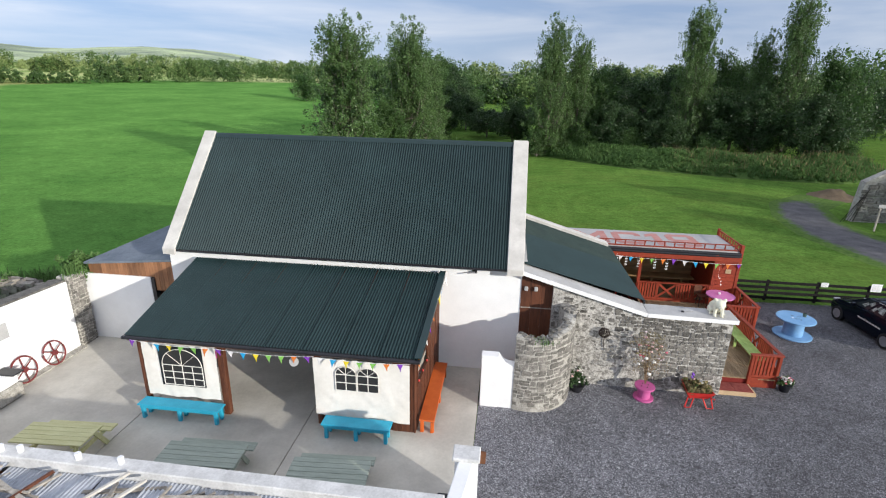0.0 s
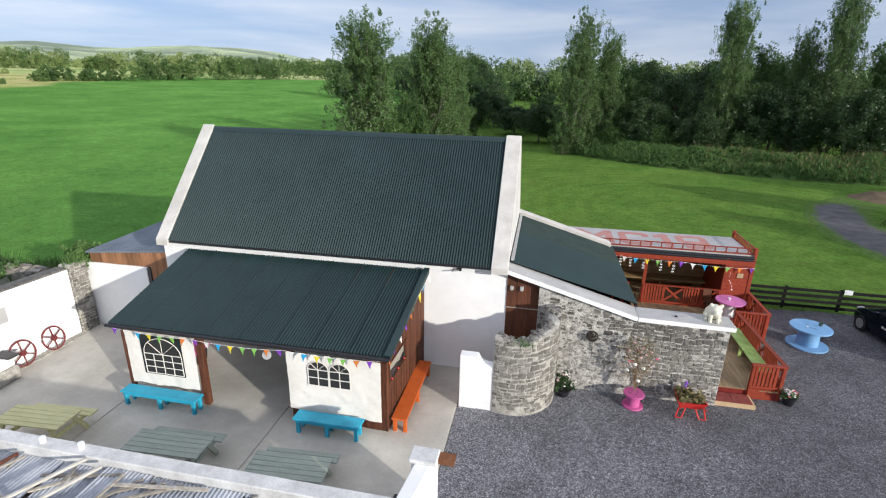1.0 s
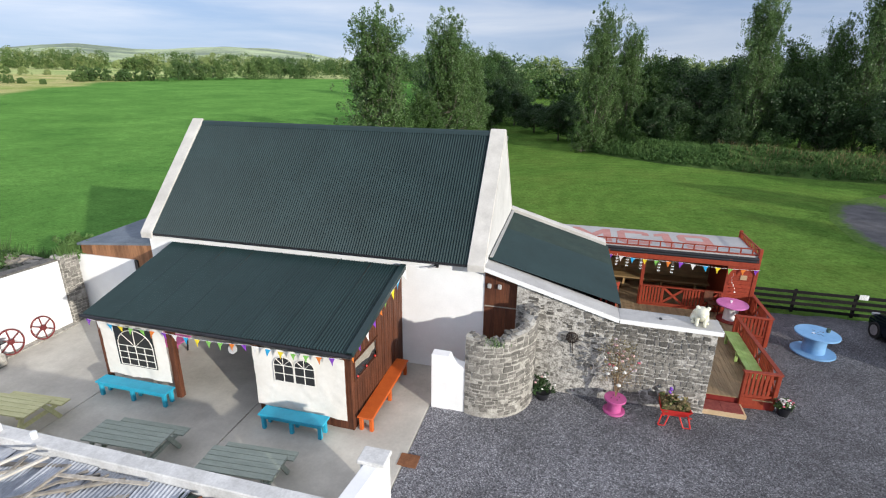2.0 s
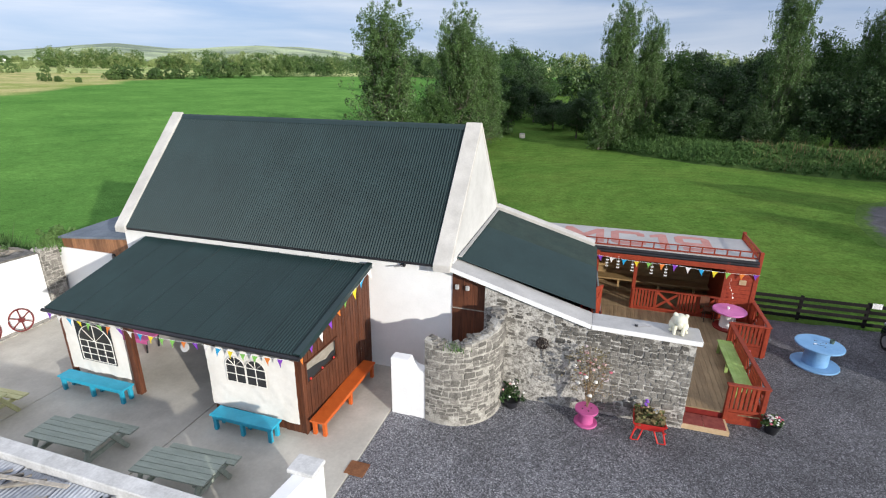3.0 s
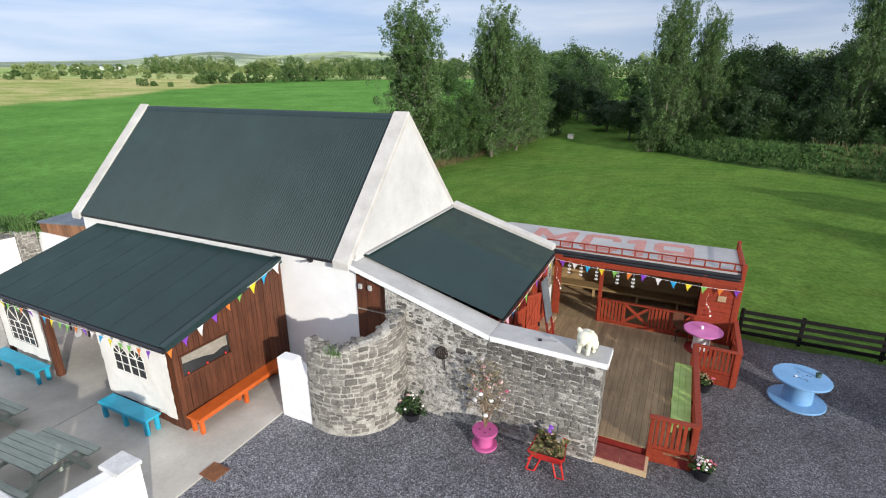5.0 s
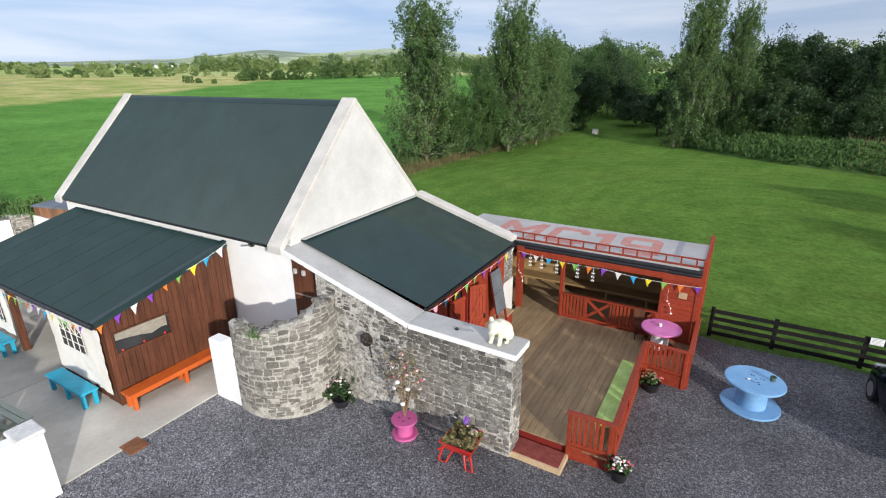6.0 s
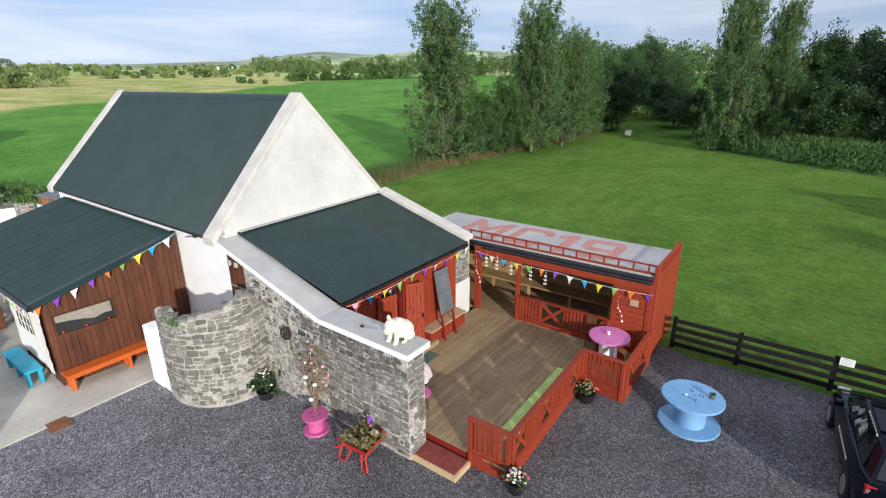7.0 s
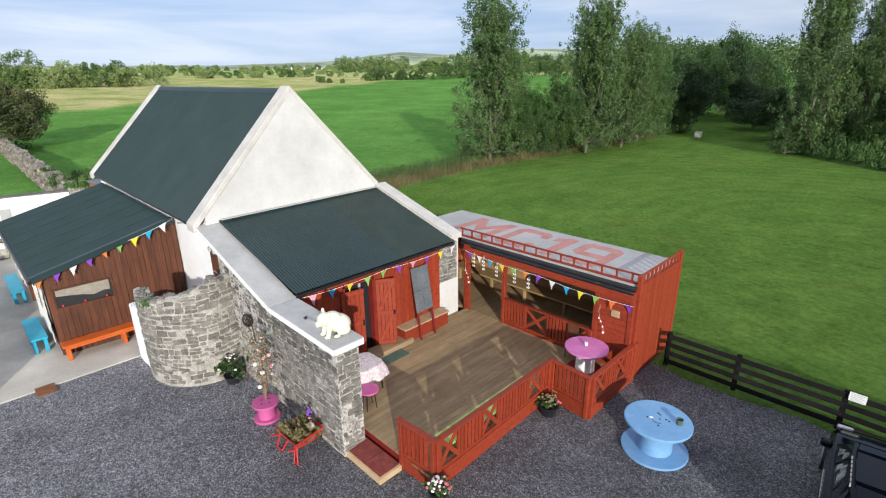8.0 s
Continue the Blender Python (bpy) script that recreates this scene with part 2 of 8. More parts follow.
    bp = node(nt, "ShaderNodeBump", Strength=0.9, Distance=0.18)
    nt.links.new(tuft.outputs["Fac"], bp.inputs["Height"])
    nt.links.new(bp.outputs["Normal"], b.inputs["Normal"])
    return m


def glass_material(name, tint=(0.02, 0.025, 0.03), rough=0.06, spec=0.4):
    m = bpy.data.materials.new(name)
    m.use_nodes = True
    b = m.node_tree.nodes["Principled BSDF"]
    b.inputs["Base Color"].default_value = (*tint, 1)
    b.inputs["Roughness"].default_value = rough
    b.inputs["Specular IOR Level"].default_value = spec
    return m


M_GRASS, M_GRAVEL = grass_material(), gravel_material()


def track_material():
    """Bare gravel in the wheel lines that breaks up into turf at the edges; the wear is stored on the points."""
    m = surface("worn_grassy_track", (0.085, 0.083, 0.088), (0.165, 0.160, 0.165), 1.2, 0.95, 0.7, 30.0)
    nt = m.node_tree
    b = nt.nodes["Principled BSDF"]
    b.inputs["Specular IOR Level"].default_value = 0.1
    geo = nt.nodes.new("ShaderNodeNewGeometry")
    wear = nt.nodes.new("ShaderNodeAttribute")
    wear.attribute_name = "wear"
    nz = node(nt, "ShaderNodeTexNoise", Scale=1.6, Detail=9.0, Roughness=0.72)
    nt.links.new(geo.outputs["Position"], nz.inputs["Vector"])
    add = nt.nodes.new("ShaderNodeMath")
    add.operation = "ADD"
    nt.links.new(wear.outputs["Fac"], add.inputs[0])
    nt.links.new(nz.outputs["Fac"], add.inputs[1])
    cut = nt.nodes.new("ShaderNodeMapRange")
    cut.inputs["From Min"].default_value, cut.inputs["From Max"].default_value = 0.82, 1.10
    nt.links.new(add.outputs["Value"], cut.inputs["Value"])
    turf = node(nt, "ShaderNodeTexNoise", Scale=3.0, Detail=8.0, Roughness=0.75)
    nt.links.new(geo.outputs["Position"], turf.inputs["Vector"])
    green = nt.nodes.new("ShaderNodeValToRGB")
    green.color_ramp.elements[0].position, green.color_ramp.elements[1].position = 0.3, 0.7
    green.color_ramp.elements[0].color, green.color_ramp.elements[1].color = (0.040, 0.090, 0.018, 1), (0.135, 0.215, 0.050, 1)
    nt.links.new(turf.outputs["Fac"], green.inputs["Fac"])
    mix = nt.nodes.new("ShaderNodeMix")
    mix.data_type = "RGBA"
    nt.links.new(cut.outputs["Result"], mix.inputs["Factor"])
    nt.links.new(green.outputs["Color"], mix.inputs["A"])
    nt.links.new(b.inputs["Base Color"].links[0].from_socket, mix.inputs["B"])
    nt.links.new(mix.outputs["Result"], b.inputs["Base Color"])
    return m


M_TRACK = track_material()
M_CONCRETE = surface("yard_concrete", (0.41, 0.385, 0.335), (0.60, 0.57, 0.505), 0.55, 0.85, 0.12, 14.0, fine_mix=0.2, patch=(1.3, 0.10))
M_ROOF = surface("green_roof_steel", (0.011, 0.0285, 0.030), (0.017, 0.0395, 0.0415), 1.2, 0.45, 0.05, 8.0, stretch=(1.2, 0.8, 0.8), spec=0.5, patch=(1.4, 0.10))
M_MOSSROOF = surface("green_roof_steel_with_moss", (0.013, 0.030, 0.027), (0.026, 0.043, 0.035), 1.6, 0.55, 0.12, 10.0, spec=0.45, patch=(0.8, 0.2))
M_WHITE = surface("white_wash", (0.82, 0.82, 0.815), (0.91, 0.91, 0.905), 0.9, 0.85, 0.25, 22.0, fine_mix=0.25, patch=(1.2, 0.04))
M_OLDWHITE = surface("dirty_old_whitewash", (0.50, 0.495, 0.48), (0.76, 0.755, 0.74), 1.8, 0.9, 0.4, 20.0, patch=(0.5, 0.16))
M_GABLE = surface("weathered_white_render", (0.53, 0.523, 0.505), (0.67, 0.664, 0.645), 0.55, 0.9, 0.3, 12.0, fine_mix=0.2, patch=(1.6, 0.10))
M_COPING = surface("cream_coping", (0.50, 0.475, 0.44), (0.64, 0.615, 0.575), 1.5, 0.8, 0.2, 25.0, patch=(0.5, 0.10))
M_COPING_GREY = surface("worn_grey_coping_top", (0.35, 0.345, 0.34), (0.50, 0.495, 0.485), 1.8, 0.8, 0.2, 25.0)
M_STONE = surface("limestone", (0.102, 0.095, 0.084), (0.300, 0.283, 0.253), 6.0, 0.92, 1.0, 40.0, vary=0.30, island=0.30, fine_mix=0.5, lo=0.38, hi=0.66, patch=(0.7, 0.15))
M_MORTAR = surface("lime_mortar", (0.225, 0.211, 0.184), (0.49, 0.467, 0.420), 6.0, 0.95, 1.0, 26.0, fine_mix=0.5, lo=0.36, hi=0.60, patch=(0.6, 0.16))
M_RUBBLE = surface("patchy_lime_render", (0.185, 0.172, 0.152), (0.56, 0.537, 0.494), 7.0, 0.95, 1.0, 24.0, fine_mix=0.5, lo=0.40, hi=0.58, patch=(0.5, 0.2))
M_BROWN = surface("brown_stained_wood", (0.046, 0.014, 0.007), (0.165, 0.058, 0.027), 3.0, 0.65, 0.25, 30.0, vary=0.16, stretch=(9, 9, 0.5), fine_mix=0.4, patch=(0.8, 0.2))
M_RED = surface("red_stained_wood", (0.205, 0.0245, 0.0095), (0.330, 0.049, 0.018), 2.5, 0.6, 0.2, 30.0, vary=0.12, stretch=(4, 4, 4))
M_DARKRED = surface("dark_red_wood", (0.15, 0.012, 0.010), (0.24, 0.022, 0.016), 3.0, 0.6, 0.2, 30.0)
M_DECK = surface("weathered_deck", (0.225, 0.155, 0.084), (0.385, 0.278, 0.158), 1.1, 0.7, 0.3, 26.0, vary=0.10, stretch=(7, 0.8, 4), patch=(0.9, 0.16))
M_INNER = surface("varnished_inner_wood", (0.25, 0.160, 0.070), (0.43, 0.29, 0.135), 2.0, 0.6, 0.15, 20.0, vary=0.15, stretch=(1, 6, 6))
M_BLUE = surface("turquoise_paint", (0.015, 0.30, 0.46), (0.035, 0.42, 0.60), 3.0, 0.5, 0.12, 30.0)
M_SKYBLUE = surface("sky_blue_paint", (0.14, 0.32, 0.56), (0.22, 0.42, 0.67), 2.5, 0.55, 0.12, 25.0)
M_ORANGE = surface("orange_paint", (0.50, 0.085, 0.012), (0.64, 0.14, 0.025), 3.0, 0.5, 0.12, 30.0)
M_PINK = surface("pink_paint", (0.46, 0.075, 0.245), (0.60, 0.135, 0.34), 3.0, 0.5, 0.12, 30.0)
M_MAUVE = surface("mauve_paint", (0.56, 0.16, 0.40), (0.70, 0.24, 0.52), 3.0, 0.5, 0.1, 30.0)
M_LIME = surface("lime_green_paint", (0.27, 0.42, 0.10), (0.42, 0.56, 0.20), 3.0, 0.6, 0.12, 30.0, patch=(0.3, 0.12))
M_SAGE = surface("sage_grey_paint", (0.26, 0.30, 0.25), (0.38, 0.42, 0.36), 2.5, 0.7, 0.15, 25.0, stretch=(1, 6, 6))
M_YELLOW = surface("pale_yellow_paint", (0.50, 0.48, 0.23), (0.66, 0.64, 0.36), 2.5, 0.7, 0.15, 25.0, stretch=(1, 6, 6))
M_CANVAS = surface("cream_canvas", (0.77, 0.735, 0.67), (0.88, 0.85, 0.795), 1.6, 0.8, 0.5, 9.0)
M_BLACK = surface("black_plastic", (0.010, 0.010, 0.012), (0.025, 0.025, 0.03), 4.0, 0.4, 0.1, 30.0)
M_FENCE = surface("black_fence_wood", (0.008, 0.007, 0.007), (0.017, 0.0155, 0.015), 3.0, 0.8, 0.3, 25.0, vary=0.25, spec=0.15)
M_GREYROOF = surface("grey_painted_steel_roof", (0.36, 0.35, 0.345), (0.50, 0.49, 0.48), 0.9, 0.6, 0.15, 12.0)
M_LETTER = surface("faded_red_lettering", (0.42, 0.175, 0.15), (0.55, 0.28, 0.245), 2.0, 0.7, 0.1, 15.0)
M_SLATE = surface("blue_grey_felt_roof", (0.10, 0.125, 0.155), (0.19, 0.22, 0.26), 1.2, 0.75, 0.2, 14.0)
M_GALV = surface("rusted_galvanised_steel", (0.26, 0.29, 0.34), (0.56, 0.58, 0.62), 1.3, 0.5, 0.2, 9.0, metal=0.25, vary=0.15)
M_RUST = surface("rust", (0.13, 0.050, 0.022), (0.30, 0.13, 0.06), 5.0, 0.9, 0.4, 30.0)
M_IRON = surface("dark_iron", (0.022, 0.017, 0.015), (0.070, 0.052, 0.043), 6.0, 0.8, 0.3, 30.0)
M_FIELDSTONE = surface("tumbled_field_stone", (0.12, 0.105, 0.085), (0.33, 0.30, 0.26), 2.5, 0.95, 0.9, 14.0, island=0.35)
M_OLDWOOD = surface("bleached_old_timber", (0.22, 0.19, 0.15), (0.50, 0.46, 0.40), 3.0, 0.85, 0.35, 30.0, vary=0.35, stretch=(4, 4, 4))
M_PALELATH = surface("pale_bleached_lath", (0.44, 0.41, 0.36), (0.64, 0.61, 0.55), 4.0, 0.85, 0.3, 30.0)
M_SHEDWOOD = surface("orange_brown_boards", (0.17, 0.075, 0.035), (0.34, 0.165, 0.08), 2.5, 0.7, 0.25, 25.0, vary=0.3, stretch=(6, 6, 0.8))
M_NET = surface("dark_netting", (0.008, 0.018, 0.014), (0.03, 0.05, 0.04), 9.0, 0.9, 0.9, 40.0)
M_BARK = surface("grey_brown_bark", (0.10, 0.085, 0.065), (0.24, 0.215, 0.18), 3.0, 0.9, 0.5, 14.0)
M_POPLAR = leafy("poplar_leaves", (0.064, 0.132, 0.036), (0.150, 0.238, 0.082), 0.42, 0.5)
M_LEAF = leafy("ash_leaves", (0.038, 0.096, 0.024), (0.096, 0.172, 0.046))
M_DARKLEAF = leafy("dark_thicket_leaves", (0.022, 0.056, 0.019), (0.060, 0.110, 0.036))
# distant foliage: leaf colour lightened to carry the haze of distance
M_FARLEAF = leafy("hazy_hedgerow_leaves", (0.18, 0.255, 0.085), (0.32, 0.385, 0.155), 0.8, 0.14, 0.08)
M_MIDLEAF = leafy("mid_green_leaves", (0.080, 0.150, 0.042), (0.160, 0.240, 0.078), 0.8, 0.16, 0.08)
M_SHRUB = leafy("boundary_shrub_leaves", (0.045, 0.105, 0.028), (0.115, 0.185, 0.060), 0.5)
M_WEED = leafy("rough_weeds", (0.072, 0.158, 0.040), (0.134, 0.232, 0.068), 0.8, 0.25)
M_HAW = leafy("hawthorn_leaves", (0.060, 0.085, 0.028), (0.140, 0.155, 0.062), 0.6)
M_BANK = surface("overgrown_earth", (0.055, 0.105, 0.030), (0.115, 0.180, 0.055), 1.2, 0.95, 0.8, 9.0, spec=0.0)
M_DRYWEED = leafy("dry_seed_grass", (0.12, 0.11, 0.045), (0.30, 0.235, 0.115), 0.8)
M_SPRAY = leafy("faded_shrub_leaves", (0.17, 0.15, 0.075), (0.34, 0.26, 0.16), 0.8)
M_GLASS = glass_material("dark_window_film")
M_FILM = glass_material("greyish_plastic_film", (0.035, 0.036, 0.038), 0.18)
M_TAIL = glass_material("dark_red_lens", (0.36, 0.016, 0.018), 0.12)
M_PETALF = surface("faded_petals", (0.58, 0.27, 0.27), (0.80, 0.60, 0.56), 20.0, 0.7, 0.0)
M_CARPAINT = glass_material("black_car_paint", (0.004, 0.006, 0.012), 0.10, 0.16)
M_PRINT = surface("pale_printed_film", (0.07, 0.10, 0.085), (0.44, 0.46, 0.43), 9.0, 0.4, 0.0, 30.0, lo=0.42, hi=0.58)
M_TYRE = surface("tyre_rubber", (0.010, 0.010, 0.010), (0.022, 0.022, 0.022), 6.0, 0.8, 0.2, 40.0)
M_CHROME = surface("wheel_alloy", (0.38, 0.38, 0.40), (0.55, 0.55, 0.57), 6.0, 0.35, 0.05, 40.0, metal=0.8)
M_CREAM = surface("cream_enamel", (0.72, 0.69, 0.52), (0.84, 0.82, 0.68), 4.0, 0.35, 0.05, 25.0)
M_BOARD = surface("chalkboard_slate", (0.075, 0.085, 0.095), (0.15, 0.165, 0.18), 2.5, 0.75, 0.1, 20.0)
M_MAT = surface("red_brown_doormat", (0.16, 0.030, 0.025), (0.27, 0.065, 0.05), 8.0, 0.95, 0.5, 60.0)
M_GREENMAT = surface("grey_green_doormat", (0.055, 0.09, 0.07), (0.11, 0.16, 0.13), 8.0, 0.95, 0.5, 60.0)
M_BLIND = surface("beige_folded_blind", (0.234, 0.207, 0.164), (0.390, 0.355, 0.300), 5.0, 0.8, 0.3, 20.0, stretch=(1, 1, 4))
M_PALEWOOD = surface("pale_sawn_timber", (0.42, 0.29, 0.16), (0.58, 0.43, 0.27), 3.0, 0.7, 0.2, 25.0, vary=0.12)
M_REDPAINT = surface("bright_red_paint", (0.50, 0.02, 0.02), (0.66, 0.045, 0.035), 4.0, 0.45, 0.1, 30.0)
M_WHEELRED = surface("dull_red_iron", (0.13, 0.022, 0.024), (0.22, 0.042, 0.040), 5.0, 0.7, 0.2, 30.0)
M_SOIL = surface("dark_soil", (0.075, 0.055, 0.030), (0.22, 0.165, 0.09), 9.0, 0.95, 0.9, 40.0)
M_PETALW = surface("white_petals", (0.75, 0.73, 0.66), (0.86, 0.85, 0.80), 20.0, 0.7, 0.0)
M_PETALP = surface("pink_petals", (0.50, 0.07, 0.12), (0.68, 0.20, 0.26), 20.0, 0.7, 0.0)
M_PETALV = surface("violet_petals", (0.16, 0.05, 0.40), (0.30, 0.12, 0.58), 20.0, 0.7, 0.0)
M_TWIG = surface("dry_twigs", (0.16, 0.10, 0.06), (0.30, 0.21, 0.13), 10.0, 0.9, 0.2)
M_CLOTH = surface("patterned_tablecloth", (0.45, 0.30, 0.34), (0.80, 0.77, 0.76), 18.0, 0.8, 0.1, 45.0)
M_EARTH = surface("bare_earth", (0.105, 0.075, 0.045), (0.19, 0.140, 0.088), 1.2, 0.95, 0.6, 12.0)
FLAG = {}
for key, c in (("blue", (0.02, 0.36, 0.66)), ("yellow", (0.78, 0.62, 0.03)), ("green", (0.22, 0.52, 0.10)), ("purple", (0.22, 0.05, 0.46)), ("white", (0.78, 0.76, 0.74)), ("orange", (0.72, 0.20, 0.03)), ("pink", (0.72, 0.36, 0.46))):
    FLAG[key] = surface("flag_" + key, tuple(v * 0.85 for v in c), c, 5.0, 0.8, 0.1, 20.0)

# ---- building helpers ----
ORIGIN = {}


def thing(name, at, label, category, group="", kind=""):
    e = new(name)
    e.location = at
    e.empty_display_size = 0.2
    ORIGIN[e] = Vector(at)
    return tagged(e, label, category, group, kind)


def mesh_of(name, bm, material):
    me = bpy.data.meshes.new(name)
    bmesh.ops.recalc_face_normals(bm, faces=bm.faces)
    bm.to_mesh(me)
    bm.free()
    me.materials.append(material)
    return me


def smooth(ob, angle=40):
    for p in ob.data.polygons:
        p.use_smooth = True
    ob.data.set_sharp_from_angle(angle=radians(angle))
    return ob


def part(name, bm, material, parent, label="", soft=False):
    """One mesh under a thing or a part; the bmesh is in world places."""
    bm.transform(Matrix.Translation(-ORIGIN[parent]))
    ob = new(name, mesh_of(name, bm, material))
    ob.parent = parent
    ORIGIN[ob] = ORIGIN[parent]
    if label:
        ob["label"] = label
    return smooth(ob) if soft else ob


def piece(name, me, parent, m):
    """A piece that shares its mesh, at the world pose m."""
    ob = new(name, me)
    ob.parent = parent
    ob.matrix_local = Matrix.Translation(-ORIGIN[parent]) @ m
    ORIGIN[ob] = ORIGIN[parent]
    return ob


def solid(name, bm, material, label, category, kind="", group="", soft=False):
    """A top-level thing of one mesh."""
    ob = new(name, mesh_of(name, bm, material))
    ORIGIN[ob] = Vector()
    if soft:
        smooth(ob)
    return tagged(ob, label, category, group, kind)


def slab(x0, x1, y0, y1, z0, z1, bevel=0.0, bm=None):
    bm = bm or bmesh.new()
    m = Matrix.Translation(((x0 + x1) / 2, (y0 + y1) / 2, (z0 + z1) / 2)) @ Matrix.Diagonal((abs(x1 - x0), abs(y1 - y0), abs(z1 - z0), 1))
    vs = bmesh.ops.create_cube(bm, size=1.0, matrix=m)["verts"]
    if bevel:
        es = {e for v in vs for e in v.link_edges}
        bmesh.ops.bevel(bm, geom=list(es), offset=bevel, segments=1, affect="EDGES")
    return bm


def beam(p, q, w, h, bevel=0.0, bm=None, up=(0, 0, 1)):
    """A square timber from p to q, w across and h high."""
    bm = bm or bmesh.new()
    p, q = Vector(p), Vector(q)
    d = (q - p).normalized()
    u = Vector(up)
    if abs(d.dot(u)) > 0.95:
        u = Vector((0, 1, 0))
    side = d.cross(u).normalized()
    u = side.cross(d)
    rot = Matrix((side, d, u)).transposed().to_4x4()
    m = Matrix.Translation((p + q) / 2) @ rot @ Matrix.Diagonal((w, (q - p).length, h, 1))
    vs = bmesh.ops.create_cube(bm, size=1.0, matrix=m)["verts"]
    if bevel:
        es = {e for v in vs for e in v.link_edges}
        bmesh.ops.bevel(bm, geom=list(es), offset=bevel, segments=1, affect="EDGES")
    return bm


def rod(p, q, r0, r1=None, seg=10, bm=None):
    bm = bm or bmesh.new()
    p, q = Vector(p), Vector(q)
    m = Matrix.Translation((p + q) / 2) @ (q - p).to_track_quat("Z", "Y").to_matrix().to_4x4()
    bmesh.ops.create_cone(bm, cap_ends=True, segments=seg, radius1=r0, radius2=r0 if r1 is None else r1, depth=(q - p).length, matrix=m)
    return bm


def tube(points, r, seg=8, bm=None):
    """A round bar through points, one radius or a radius a point."""
    bm = bm or bmesh.new()
    pts = [Vector(p) for p in points]
    rs = r if isinstance(r, (list, tuple)) else [r] * len(pts)
    rings = []
    for i, p in enumerate(pts):
        d = (pts[min(i + 1, len(pts) - 1)] - pts[max(i - 1, 0)]).normalized()
        a = d.orthogonal().normalized() if abs(d.z) > 0.9 else d.cross(Vector((0, 0, 1))).normalized()
        if abs(d.z) > 0.9:
            a = (Vector((1, 0, 0)) - d * d.x).normalized()
        c = d.cross(a)
        rings.append([bm.verts.new(p + (a * math.cos(t) + c * math.sin(t)) * rs[i]) for t in (2 * math.pi * k / seg for k in range(seg))])
    for one, two in zip(rings, rings[1:]):
        for k in range(seg):
            bm.faces.new((one[k], one[(k + 1) % seg], two[(k + 1) % seg], two[k]))
    bm.faces.new(rings[0])
    bm.faces.new(rings[-1])
    return bm


def lathe(profile, at=(0, 0, 0), seg=24, bm=None):
    """Turns (radius, height) pairs about an upright axis; closed where the radius is 0."""
    bm = bm or bmesh.new()
    at = Vector(at)
    rings = []
    for r, z in profile:
        if r < 1e-6:
            rings.append([bm.verts.new(at + Vector((0, 0, z)))])
        else:
            rings.append([bm.verts.new(at + Vector((r * math.cos(t), r * math.sin(t), z))) for t in (2 * math.pi * k / seg for k in range(seg))])
    for one, two in zip(rings, rings[1:]):
        for k in range(seg):
            a, b = one[k % len(one)], one[(k + 1) % len(one)]
            c, d = two[(k + 1) % len(two)], two[k % len(two)]
            f = [v for i, v in enumerate((a, b, c, d)) if v not in (a, b, c, d)[:i]]
            if len(f) > 2:
                bm.faces.new(f)
    return bm


def prism(pts, axis, lo, hi, bm=None):
    """A flat outline drawn out along an axis; the outline gives the two other coordinates in order."""
    bm = bm or bmesh.new()
    i = "xyz".index(axis)

    def at(p, v):
        c = list(p)
        c.insert(i, v)
        return bm.verts.new(c)

    one, two = [at(p, lo) for p in pts], [at(p, hi) for p in pts]
    bm.faces.new(one)
    bm.faces.new(list(reversed(two)))
    n = len(pts)
    for k in range(n):
        bm.faces.new((one[k], one[(k + 1) % n], two[(k + 1) % n], two[k]))
    return bm


def corrugated(a, b, c, d, waves, amp=0.019, rows=2, bm=None, thick=0.004):
    """A corrugated sheet over the patch a (low, first), b (low, last), c (high, last), d (high, first)."""
    bm = bm or bmesh.new()
    a, b, c, d = (Vector(v) for v in (a, b, c, d))
    n = (b - a).cross(d - a).normalized()
    cols = int(waves * 6)
    for side in (0.0, -thick):
        grid = []
        for j in range(rows + 1):
            v = j / rows
            row = []
            for i in range(cols + 1):
                u = i / cols
                p = (a * (1 - u) + b * u) * (1 - v) + (d * (1 - u) + c * u) * v
                row.append(bm.verts.new(p + n * (amp * math.cos(2 * math.pi * waves * u) + side)))
            grid.append(row)
        for j in range(rows):
            for i in range(cols):
                bm.faces.new((grid[j][i], grid[j][i + 1], grid[j + 1][i + 1], grid[j + 1][i]))
    return bm


def lerp(a, b, t):
    return tuple(x + (y - x) * t for x, y in zip(a, b))


def smoothstep(lo, hi, v):
    t = min(1.0, max(0.0, (v - lo) / (hi - lo)))
    return t * t * (3 - 2 * t)


def ground_z(x, y):
    """The lie of the land: a flat yard, slightly lower gravel, and fields that rise beyond."""
    d = max(0.0, math.hypot(x, y - 15) - 35)
    z = 0.044 * (math.sqrt(min(d, 200.0) ** 2 + 900) - 30) + 0.02 * max(0.0, d - 200)
    z -= 0.09 * smoothstep(0.6, 3.5, x) * (1 - smoothstep(30, 60, y))
    return z


